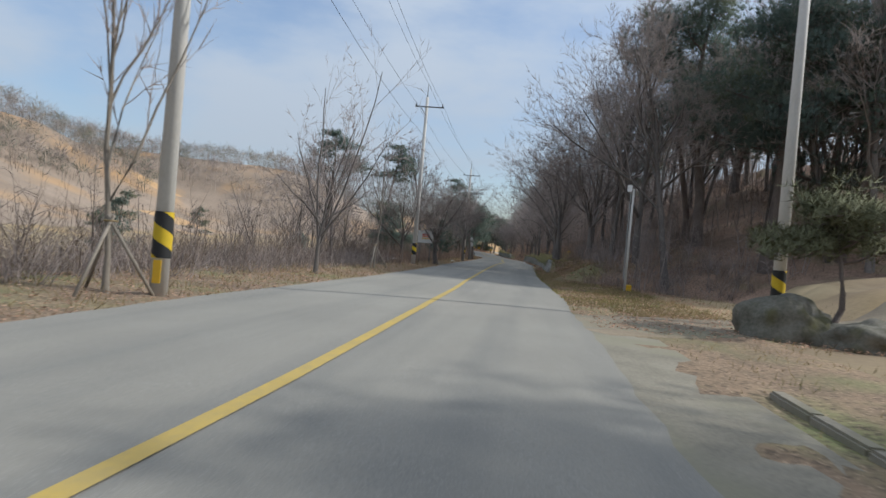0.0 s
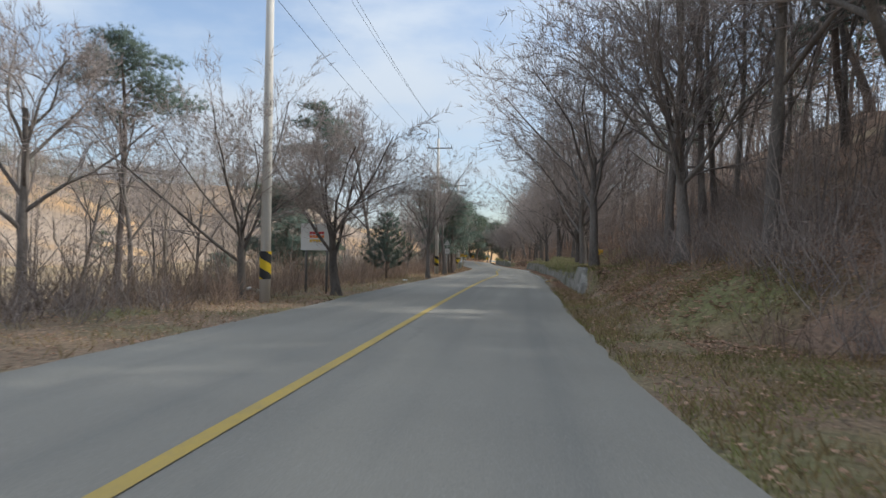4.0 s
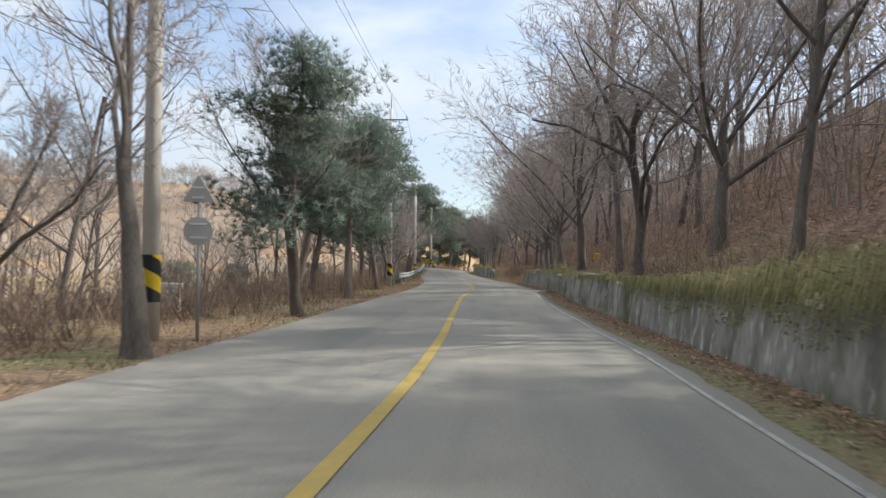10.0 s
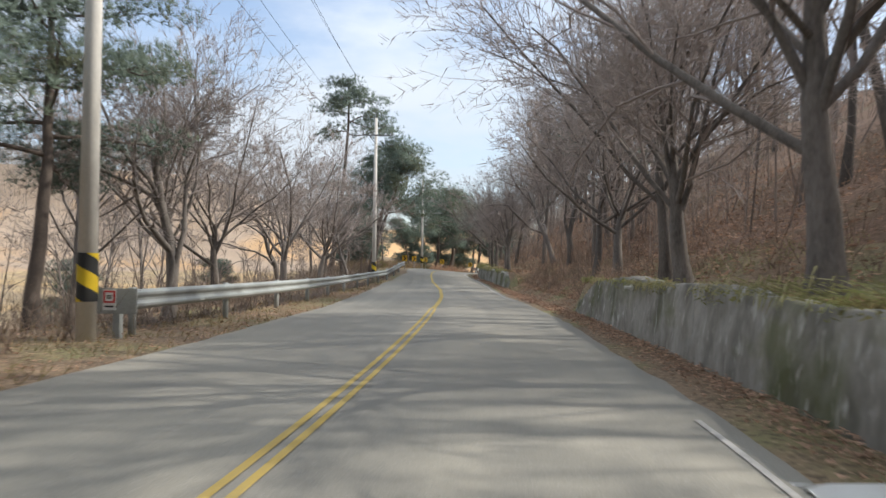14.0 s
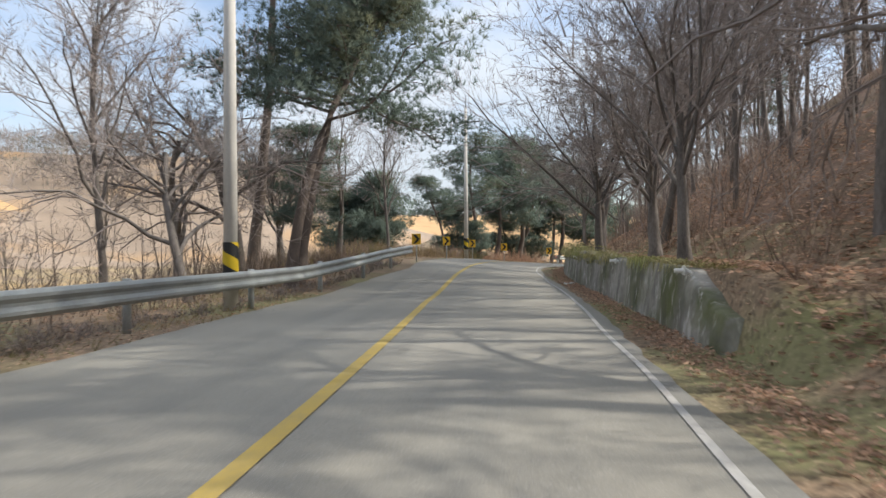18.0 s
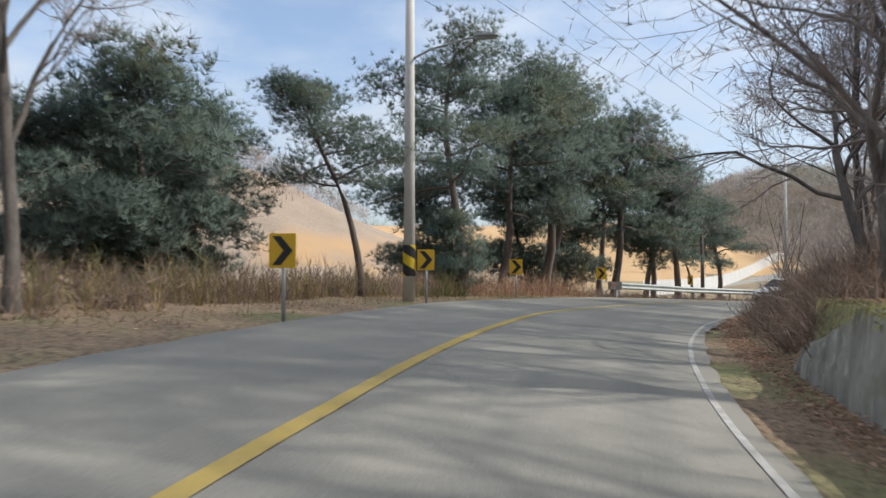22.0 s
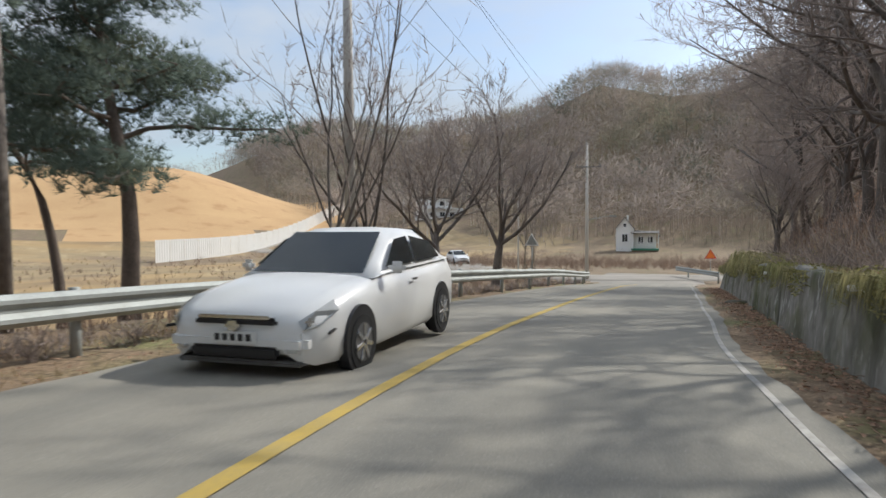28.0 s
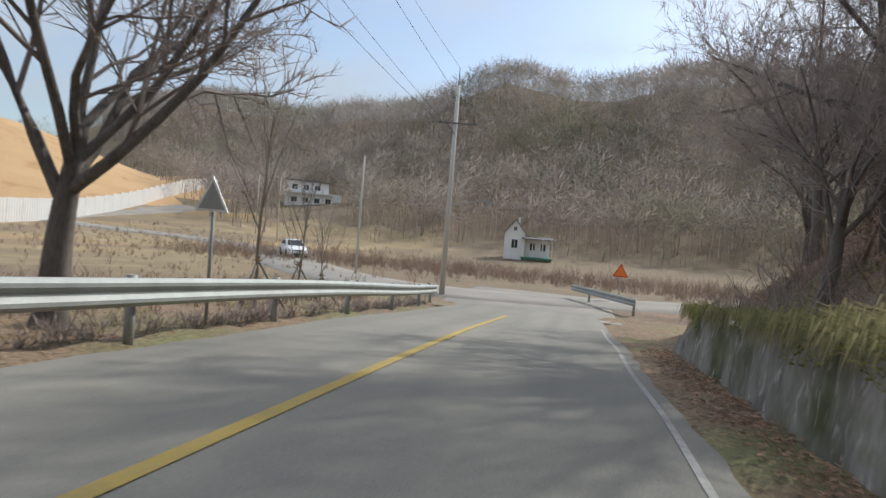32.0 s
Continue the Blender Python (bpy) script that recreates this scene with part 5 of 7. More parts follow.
def guardrail(name, s_a, s_b, d_fn, side, label, height=0.58, spacing=4.0, start_plate=False):
    """Posts and lapped W beams along the road; side: +1 stands on the left, facing right."""
    thing = empty(name, pose(0, 0, 0), label, "guardrail")
    prof = beam_profile()
    s = s_a
    while s < s_b - 0.1:
        e = min(s + 4.0, s_b)
        ss = np.linspace(s, e + 0.12, 6)
        d = d_fn(ss)
        lap = 0.004 * (int(s / 4) % 2)
        rows = [road_xyz(ss, d - side * (o + lap), 0.0) + np.array((0, 0, height + z)) for o, z in prof]
        rows += [road_xyz(ss, d - side * (o + lap - 0.012), 0.0) + np.array((0, 0, height + z)) for o, z in prof[::-1]]
        v = np.stack(rows, 1)
        n_, m_ = v.shape[:2]
        i = np.arange(n_ * m_).reshape(n_, m_)
        j = np.c_[i, i[:, :1]]
        f = np.stack([j[:-1, :-1], j[1:, :-1], j[1:, 1:], j[:-1, 1:]], -1).reshape(-1, 4).tolist()
        mesh_object("beam", v.reshape(-1, 3), f, M_STEEL, thing, smooth_shade=False)
        s = e
    for s in np.arange(s_a + 0.3, s_b, spacing):
        x, y, z = road_xyz(s, float(d_fn(s)) + side * 0.11)
        gz_ = min(ground_z(x, y), z)
        t = Tubes()
        t.add([(x, y, gz_ - 0.2), (x, y, z + height + 0.2)], [0.065, 0.065], 10, cap=True)
        t.object("post", M_STEEL, thing)
    return thing


def rail1_d(s):
    return np.interp(s, [104, 108, 127, 134, 140, 146, 153], [4.75, 4.55, 4.05, 3.75, 3.25, 2.75, 2.55])


def rail2_d(s):
    return np.interp(s, [185, 190, 200, 206, 212, 218, 232, 238, 242], [4.3, 4.2, 4.0, 3.6, 3.25, 3.1, 3.15, 3.4, 4.8])


guardrail("guardrail", 105.0, 152.6, rail1_d, 1, "long galvanised guardrail on the valley side")
guardrail("guardrail", 186.6, 241.0, rail2_d, 1, "galvanised guardrail along the outside of the bend")


def end_plate(s, d):
    m = stand(s, d, on_ground=False)
    thing = empty("guardrail_end", m, "grey guardrail end plate with a small red and white notice", "guardrail end")
    part("plate", box_bm((0.75, 0.03, 0.42), (-0.12, 0.0, 0.58), bevel=0.01), M_STEEL, thing)
    part("post", box_bm((0.12, 0.12, 1.0), (-0.12, 0.1, 0.26), bevel=0.01), M_STEEL, thing)
    notice = part("notice", box_bm((0.22, 0.012, 0.34), (-0.2, -0.024, 0.6)), M_WHITE, thing, "white notice with a red frame and dark bars")
    part("red_frame", box_bm((0.2, 0.008, 0.2), (-0.2, -0.032, 0.65)), M_RED, notice)
    part("white_disc", box_bm((0.13, 0.006, 0.14), (-0.2, -0.038, 0.65)), M_WHITE, notice)
    for z in (0.665, 0.63):
        part("dark_bar", box_bm((0.08, 0.005, 0.022), (-0.2, -0.043, z)), M_BLACK, notice)
    part("dark_bar", box_bm((0.15, 0.006, 0.03), (-0.2, -0.032, 0.49)), M_BLACK, notice)


end_plate(104.6, 4.6)
end_plate(186.4, 4.1)


# ---- signs ----
def chevron_sign(s, d, z, turn=0.0, lean=0.0, k=1.0):
    """A yellow board with a black arrowhead on a thin steel post."""
    m = stand(s, d, turn=turn) @ pose(0, 0, 0, 0, lean, 0)
    thing = empty("chevron_sign", m, "yellow curve sign with a black chevron on a thin post", "road sign", "chevron signs round the bend")
    rise = z + float(road_xyz(s, d)[2]) - m.translation.z
    t = Tubes()
    t.add([(0, 0.03, -0.2), (0, 0.03, rise + 0.2 * k)], [0.03, 0.03], 8, cap=True)
    t.object("post", M_STEEL, thing)
    part("board", box_bm((0.38 * k, 0.02, 0.45 * k), (0, -0.015, rise), bevel=0.006), M_SIGNYELLOW, thing)
    bm = bmesh.new()
    pts = [(-0.14, 0.19), (-0.02, 0.19), (0.15, 0.0), (-0.02, -0.19), (-0.14, -0.19), (0.02, 0.0)]
    lo = [bm.verts.new((x * k, -0.0265, rise + y * k)) for x, y in pts]
    hi = [bm.verts.new((x * k, -0.031, rise + y * k)) for x, y in pts]
    for quad in ((0, 1, 2, 5), (5, 2, 3, 4)):
        bm.faces.new([hi[i] for i in quad])
    for i in range(6):
        bm.faces.new((lo[i], lo[(i + 1) % 6], hi[(i + 1) % 6], hi[i]))
    part("chevron", bm, M_BLACK, thing, "black arrowhead")
    return thing


for s, d, z, turn in ((154.2, 2.62, 1.02, 2), (161.3, 2.78, 1.0, 4), (167.8, 3.05, 1.02, 8), (176.7, 4.1, 1.15, 18), (185.3, 4.4, 1.15, 12), (195.7, 4.9, 1.21, -20)):
    chevron_sign(s, d, z, turn, k=1.12 if s < 170 else 1.3)


# ---- brush, leaves and grass ----
def thicket(name, seed, n, s_rng, d_fn, size, stems, label, mat, lean=0.35):
    """Dead brush: fans of thin stems with side twigs."""
    r = np.random.RandomState(seed)
    s = r.uniform(*s_rng, n)
    d = d_fn(r, s)
    xy = road_xyz(s, d)[:, :2]
    base = np.c_[xy, terrain(xy) - 0.05]
    b = Blades()
    h = r.uniform(*size, n)
    for k in range(stems):
        w = np.c_[r.normal(0, lean, (n, 2)), np.ones(n)]
        w /= np.linalg.norm(w, axis=1)[:, None]
        foot = base + np.c_[r.normal(0, 0.12, (n, 2)) * h[:, None], np.zeros(n)]
        tip = foot + w * (h * r.uniform(0.5, 1.1, n))[:, None]
        side = np.cross(w, unit(r, n))
        side /= np.linalg.norm(side, axis=1)[:, None] + 1e-9
        b.add(foot, tip, side * 0.012)
        for _ in range(2):
            f = r.uniform(0.3, 0.85, (n, 1))
            p0 = foot + (tip - foot) * f
            w2 = w + unit(r, n) * 0.9
            w2 /= np.linalg.norm(w2, axis=1)[:, None]
            b.add(p0, p0 + w2 * (h * r.uniform(0.2, 0.45, n))[:, None], side * 0.009)
    return tagged(b.object(name, mat), label, "brush", kind="stuff")


def right_slope(near, far):
    def fn(r, s):
        field = (s > 0) & (s < 30.5)
        d = -(near + (far - near) * r.uniform(0, 1, len(s)) ** 1.4)
        return np.where(field, d - 40.0, d) - np.clip(s - 226, 0, 99) * 0.55
    return fn


def left_band(near, far):
    def fn(r, s):
        return near + (far - near) * r.uniform(0, 1, len(s)) ** 1.2
    return fn


def underwood(name, seed, n, s_rng, d_fn, size, label, mat, twigs=16):
    """Slender leafless saplings: a bowed stem and upturned side twigs each."""
    r = np.random.RandomState(seed)
    s = r.uniform(*s_rng, n)
    xy = road_xyz(s, d_fn(r, s))[:, :2]
    foot = np.c_[xy, terrain(xy) - 0.1]
    h = r.uniform(*size, (n, 1))
    w = np.c_[r.normal(0, 0.16, (n, 2)), np.ones(n)]
    tip = foot + w * h
    b = Blades()
    for ang in (0.0, 2.1):
        b.add(foot, tip, np.tile((math.cos(ang), math.sin(ang), 0.0), (n, 1)) * (0.012 + 0.006 * h))
    for k in range(twigs):
        f = r.uniform(0.18, 0.95, (n, 1))
        p = foot + (tip - foot) * f
        o = unit(r, n) * (1, 1, 0.5) + (0, 0, 0.6)
        o /= np.linalg.norm(o, axis=1)[:, None]
        side = np.cross(o, unit(r, n))
        side /= np.linalg.norm(side, axis=1)[:, None] + 1e-9
        q = p + o * h * r.uniform(0.16, 0.36, (n, 1)) * (1.25 - f)
        b.add(p, q, side * 0.011)
        o2 = o + unit(r, n) * 0.7
        m_ = (p + q) / 2
        b.add(m_, m_ + o2 * h * 0.1, side * 0.008)
    return tagged(b.object(name, mat), label, "brush", kind="stuff")


underwood("slope_saplings", 201, 1400, (-18, 130), right_slope(7.6, 22), (1.4, 4.2), "grey thicket of slender saplings on the slope", M_UNDERWOOD)
underwood("slope_saplings", 202, 780, (112, 240), right_slope(6.8, 22), (1.1, 3.4), "grey thicket of slender saplings on the slope", M_UNDERWOOD)
underwood("valley_saplings", 203, 900, (-12, 150), left_band(7.5, 22), (1.2, 3.6), "thin grey saplings below the road", M_UNDERWOOD)
thicket("verge_brush", 204, 520, (38, 104), left_band(4.9, 9), (0.4, 1.5), 9, "red-brown dead brush along the verge", M_BRUSH, 0.45)
thicket("verge_brush", 205, 700, (-14, 40), left_band(5.6, 12), (0.4, 1.5), 9, "dark tangled scrub below the verge", M_UNDERWOOD, 0.5)
thicket("slope_brush", 101, 3200, (-20, 240), right_slope(5.8, 20), (0.4, 1.4), 7, "tangled brown undergrowth on the wooded slope", M_BRUSH)
thicket("bank_brush", 102, 520, (162, 184), right_slope(4.4, 6.5), (0.4, 1.1), 9, "dense dead brush hanging over the bank", M_BRUSH, 0.6)
thicket("shoulder_brush", 103, 300, (112, 132), right_slope(4.9, 8.5), (0.3, 0.9), 8, "brown brush at the foot of the slope", M_BRUSH, 0.5)
thicket("valley_brush", 104, 3000, (-15, 104), left_band(7.0, 26), (0.8, 2.6), 9, "grey-brown thickets below the road", M_SCRUB)
thicket("rail_brush", 105, 800, (104, 152), left_band(5.0, 14), (0.5, 1.6), 8, "grey-brown brush behind the guardrail", M_SCRUB)
thicket("bend_brush", 126, 900, (150, 174), left_band(4.9, 15), (0.4, 1.3), 10, "brown dead brush outside the bend", M_BRUSH, 0.5)
thicket("bend_brush", 106, 800, (150, 174), left_band(4.6, 15), (0.3, 1.15), 9, "pale dead brush and reeds outside the bend", M_GRASS, 0.22)
thicket("field_edge_brush", 107, 700, (186, 236), left_band(5.2, 14), (0.3, 0.9), 8, "low brown brush behind the guardrail", M_BRUSH)
thicket("wood_edge_brush", 119, 420, (31, 56), lambda r, s: np.where(s < 34, -9.0, -6.5) - 6 * r.uniform(0, 1, len(s)) ** 1.5, (0.6, 1.7), 10, "dark tangled brush along the edge of the wood", M_UNDERWOOD, 0.5)

thicket("wall_top_brush", 206, 420, (187, 228), lambda r, s: -4.75 - 2.6 * r.uniform(0, 1, len(s)), (0.3, 1.2), 9, "tangled brown brush hanging over the wall's top", M_UNDERWOOD, 0.7)
thicket("rail_foot_brush", 207, 700, (186, 238), lambda r, s: rail2_d(s) + 0.25 + 1.0 * r.uniform(0, 1, len(s)), (0.15, 0.5), 9, "low dark dead growth under the guardrail", M_UNDERWOOD, 0.6)
thicket("rail_foot_brush", 208, 520, (105, 152), lambda r, s: rail1_d(s) + 0.25 + 1.0 * r.uniform(0, 1, len(s)), (0.12, 0.42), 9, "low dark dead growth under the guardrail", M_UNDERWOOD, 0.6)
thicket("bend_shrubs", 120, 420, (172, 187), left_band(5.2, 11), (0.4, 1.5), 11, "red-brown leafy shrubs outside the bend", M_LEAF, 0.45)


def floor_band(near, far):
    return lambda r, s: r.uniform(near, far, len(s))


thicket("valley_floor_brush", 108, 800, (232, 300), floor_band(5, 60), (0.3, 0.9), 9, "brown brush and dead grass on the valley floor", M_BRUSH, 0.3)
thicket("valley_floor_reeds", 109, 900, (190, 290), floor_band(12, 75), (0.12, 0.4), 9, "pale dead grass on the valley floor", M_GRASS, 0.3)
thicket("house_hedge", 110, 900, (262, 274), floor_band(-26, 34), (0.7, 1.7), 10, "brown hedge of dead brush before the house", M_BRUSH, 0.3)
thicket("house_grass", 127, 700, (258, 270), floor_band(-20, 30), (0.4, 1.0), 10, "brown tall grass before the house", M_BRUSH, 0.25)
thicket("junction_brush", 115, 320, (236, 262), floor_band(-30, -8), (0.5, 1.3), 9, "brown brush beside the junction", M_BRUSH, 0.3)


def litter(name, seed, n, s_rng, d_fn, label, mat, size=0.055):
    """Fallen leaves: small curled triangles lying at all angles."""
    r = np.random.RandomState(seed)
    s = r.uniform(*s_rng, n)
    d = d_fn(r, s)
    xyz = road_xyz(s, d)
    z = terrain(xyz[:, :2]) + 0.035 + r.uniform(0, 0.05, n)
    base = np.c_[xyz[:, :2], z]
    w = unit(r, n) * (1, 1, 0.35)
    side = unit(r, n) * (1, 1, 0.35)
    ln = (size * r.uniform(0.6, 1.5, n))[:, None]
    b = Blades()
    b.add(base, base + w * ln, side * ln * 0.5)
    return tagged(b.object(name, mat), label, "leaves", kind="stuff")


def strip_of(a, b_):
    return lambda r, s: r.uniform(a, b_, len(s))


def heap(a, b_):
    return lambda r, s: a + (b_ - a) * r.beta(3.0, 1.6, len(s))


litter("shoulder_leaves", 111, 40000, (44, 226), heap(-3.35, -4.15), "brown leaves drifted against the retaining wall", M_LEAF)
litter("slope_leaves", 112, 95000, (34, 232), right_slope(4.7, 12), "brown oak leaves covering the slope", M_LEAF, 0.1)
litter("bank_leaves", 116, 14000, (108, 136), strip_of(-8.5, -3.5), "brown leaves at the foot of the slope", M_LEAF, 0.075)
litter("bank_leaves", 117, 9000, (162, 186), strip_of(-6.0, -3.6), "brown leaves at the foot of the bank", M_LEAF, 0.06)
litter("bank_leaves", 118, 16000, (12, 52), strip_of(-9.0, -3.4), "brown leaves and straw on the bank", M_LEAF, 0.06)
litter("verge_leaves", 113, 40000, (-12, 150), strip_of(3.1, 7.0), "scattered brown leaves on the verge", M_LEAF)
litter("bend_leaves", 114, 5000, (150, 226), strip_of(3.1, 6.0), "scattered brown leaves on the verge", M_LEAF)


def grass(name, seed, n, s_rng, d_fn, height, label, mat):
    r = np.random.RandomState(seed)
    s = r.uniform(*s_rng, n)
    d = d_fn(r, s)
    keep = bumps(s, d, 2.6, seed) > -0.12
    s, d = s[keep], d[keep]
    n = len(s)
    xyz = road_xyz(s, d)
    base = np.c_[xyz[:, :2], terrain(xyz[:, :2]) - 0.01]
    w = np.c_[r.normal(0, 0.5, (n, 2)), np.ones(n)]
    side = np.cross(w, unit(r, n))
    side /= np.linalg.norm(side, axis=1)[:, None] + 1e-9
    b = Blades()
    b.add(base, base + w * r.uniform(*height, (n, 1)), side * 0.008)
    return tagged(b.object(name, mat), label, "grass", kind="stuff")


grass("verge_grass", 121, 20000, (-12, 106), strip_of(3.3, 7.2), (0.06, 0.26), "dry yellow-green grass on the verge", M_GRASS)
grass("verge_grass", 122, 14000, (106, 228), strip_of(3.3, 5.6), (0.06, 0.22), "dry grass under the guardrail", M_GRASS)
grass("bank_grass", 123, 34000, (16, 53), strip_of(-7.5, -3.35), (0.06, 0.22), "yellowish grass on the bank", M_GRASS)
grass("bank_grass", 125, 22000, (20, 52), strip_of(-6.4, -3.3), (0.04, 0.13), "fresh green grass among dry leaves on the bank", M_FRESH)
grass("field_grass", 124, 7000, (5, 34), strip_of(-13.0, -4.4), (0.04, 0.14), "short straw-coloured grass in the clearing", M_GRASS)


def wall_greens(seed, n, a, b_):
    r = np.random.RandomState(seed)
    s = r.uniform(a, b_, n)
    keep = bumps(s, s * 0.3, 7, seed) > -0.25
    s = s[keep]
    n = len(s)
    d = -4.3 - r.uniform(0, 1, n) ** 1.6 * 1.3
    top = np.where(d > -4.62, 0.95, 0)
    xyz = road_xyz(s, d)
    base = np.c_[xyz[:, :2], np.maximum(terrain(xyz[:, :2]), xyz[:, 2] + top)]
    w = np.c_[r.normal(0, 0.7, (n, 2)), r.uniform(0.1, 1.0, n)]
    side = unit(r, n)
    b = Blades()
    b.add(base, base + w * r.uniform(0.03, 0.14, (n, 1)), side * 0.011)
    return tagged(b.object("wall_top_plants", M_MOSS), "green and brown plants trailing over the wall's top", "plants", kind="stuff")


def hanging_greens(seed, n, a, b_, reach):
    """Creeping plants that spill over the wall's top and hang down its face."""
    r = np.random.RandomState(seed)
    s = r.uniform(a, b_, n)
    s = s[bumps(s, s * 0.3, 5, seed) > -0.1]
    n = len(s)
    fall = r.uniform(0, 1, n) ** 1.7 * reach * (0.4 + 0.6 * np.abs(np.sin(s * 1.3)))
    over = r.uniform(0, 1, n) < 0.45
    d = np.where(over, -4.3 - r.uniform(0, 0.9, n), -4.2 + r.uniform(0, 0.05, n))
    z = np.where(over, 1.0 + 0.1 * r.uniform(0, 1, n) - 0.1 * (d < -4.6), 1.0 - fall)
    base = road_xyz(s, d, z)
    base[:, 2] = np.where(d < -4.62, np.maximum(base[:, 2] - 0.1, terrain(base[:, :2]) + 0.02), base[:, 2])
    w = unit(r, n) * (1, 1, 0.6) + (0, 0, -0.25)
    b = Blades()
    b.add(base, base + w * r.uniform(0.03, 0.1, (n, 1)), unit(r, n) * 0.014)
    return tagged(b.object("hanging_greens", M_IVY), "yellow-green creepers spilling over the wall's top", "plants", kind="stuff")


def trailing_straw(seed, n, a, b_, reach, heap_s):
    """Long dead grass and creepers: a mound on the wall's top whose strands droop over its face."""
    r = np.random.RandomState(seed)
    s = r.uniform(a, b_, n)
    s = s[bumps(s, s * 0.3, 4, seed) > -0.2]
    n = len(s)
    mound = np.exp(-((s - heap_s) / 5.0) ** 2)
    d = -4.22 - r.uniform(0, 1, n) ** 1.4 * 1.2
    xyz = road_xyz(s, d)
    foot = np.c_[xyz[:, :2], np.maximum(terrain(xyz[:, :2]), xyz[:, 2] + np.where(d > -4.62, 0.94, 0)) + r.uniform(0, 1, n) ** 2 * (0.06 + 0.4 * mound)]
    out = road_xyz(s + r.normal(0, 0.12, n), d + 0.3) - xyz
    ln = r.uniform(0.12, 0.4, (n, 1)) * (0.8 + 0.5 * mound[:, None])
    rise = r.uniform(0.1, 0.8, n)
    knee = foot + out / 0.3 * ln * 0.55 + np.c_[np.zeros((n, 2)), rise * 0.35 * ln[:, 0]]
    tip = knee + out / 0.3 * ln * 0.2 + np.c_[np.zeros((n, 2)), -r.uniform(0.3, 1.0, n) * reach * (d > -4.7)]
    side = unit(r, n) * 0.011
    b = Blades()
    b.add(foot, knee, side)
    b.add(knee, tip, side)
    return tagged(b.object("trailing_straw", M_TRAIL), "straw-coloured dead grass drooping over the wall's top", "plants", kind="stuff")


trailing_straw(151, 15000, 51, 80, 0.42, 69.0)
trailing_straw(152, 4000, 80, 112, 0.2, 96.0)
trailing_straw(153, 12000, 188, 225, 0.4, 214.0)
trailing_straw(154, 3500, 134, 161, 0.3, 150.0)
hanging_greens(134, 14000, 52, 78, 0.6)
hanging_greens(135, 4000, 76, 112, 0.2)
hanging_greens(136, 3500, 140, 161, 0.3)
hanging_greens(137, 15000, 188, 225, 0.4)
for seed, n, a, b_ in ((141, 26000, 49, 78), (142, 9000, 78, 112), (143, 26000, 190, 226)):
    grass("slope_grass", seed, n, (a, b_), lambda r, s: -4.6 - 2.6 * r.uniform(0, 1, len(s)) ** 1.3, (0.05, 0.2), "low green and straw-coloured grass above the wall", M_TRAIL)
wall_greens(131, 20000, 50, 100)
wall_greens(132, 5000, 132, 158)
wall_greens(133, 9000, 190, 226)


# ---- weep pipes, sand boxes, scraps ----
def weep_pipe(s, z=0.82):
    m = stand(s, -4.2, on_ground=False)
    thing = tagged(new("weep_pipe"), "short white plastic drain pipe bent down over the wall", "pipe", "drain pipes in the wall")
    thing.matrix_world = m
    t = Tubes()
    t.add([(-0.1, 0, z + 0.05), (0.06, 0, z + 0.05), (0.12, 0, z + 0.02), (0.13, 0, z - 0.06), (0.12, -0.02, z - 0.17), (0.2, -0.05, z - 0.22)], np.full(6, 0.032), 8, cap=True)
    t.object("pipe", M_PVC, thing)
    part("flange", box_bm((0.03, 0.13, 0.13), (0.03, 0, z + 0.05), bevel=0.012), M_PVC, thing)


for s in (52.2, 54.8, 58.6, 63.7, 71.2, 80.5, 95.2, 107.0, 133.6, 139.5, 147.5, 155.0, 193.0, 200.5, 207.6, 214.5, 221.0):
    weep_pipe(s)


def sand_box(s, d):
    m = stand(s, d)
    thing = empty("sand_box", m, "yellow plastic road-salt box among the trees", "sand box", "yellow boxes on the slope")
    part("body", box_bm((0.55, 0.45, 0.4), (0, 0, 0.22), bevel=0.03), M_SIGNYELLOW, thing)
    part("lid", box_bm((0.6, 0.5, 0.1), (0, 0, 0.48), (6, 0, 0), bevel=0.03), M_SIGNYELLOW, thing)
    return thing


sand_box(101.5, -7.0).scale = (0.6, 0.6, 0.65)
sand_box(66.5, -6.8).scale = (0.6, 0.6, 0.65)
sand_box(30.9, -7.15).scale = (0.55, 0.55, 0.6)


def scrap(s, d, size, mat, label, turn):
    m = stand(s, d, 0.03, turn)
    thing = tagged(new("scrap"), label, "litter", "litter by the road")
    thing.matrix_world = m
    r = np.random.RandomState(int(s * 10))
    bm = bmesh.new()
    g = bmesh.ops.create_grid(bm, x_segments=4, y_segments=4, size=0.5)["verts"]
    for v in g:
        v.co.x *= size[0]
        v.co.y *= size[1]
        v.co.z = r.uniform(0.0, size[2])
    bmesh.ops.solidify(bm, geom=bm.faces[:], thickness=0.008)
    part("sheet", bm, mat, thing)


scrap(63.9, -3.5, (0.24, 0.14, 0.07), M_PVC, "crumpled pale paper scrap on the shoulder", 20)
scrap(62.4, -3.5, (0.4, 0.15, 0.04), M_SIGNYELLOW, "crumpled yellow wrapper on the shoulder", 60)
scrap(98.0, -3.5, (0.7, 0.3, 0.06), M_PVC, "flattened pale bag on the shoulder", 10)
scrap(45.0, 6.6, (0.7, 0.5, 0.25), M_PVC, "white plastic bag caught in the grass", 40)
scrap(58.5, 4.0, (0.25, 0.15, 0.1), M_PVC, "small white scrap on the verge", 75)
scrap(145.6, -3.8, (0.3, 0.2, 0.08), M_PVC, "small white scrap in the leaves", 15)


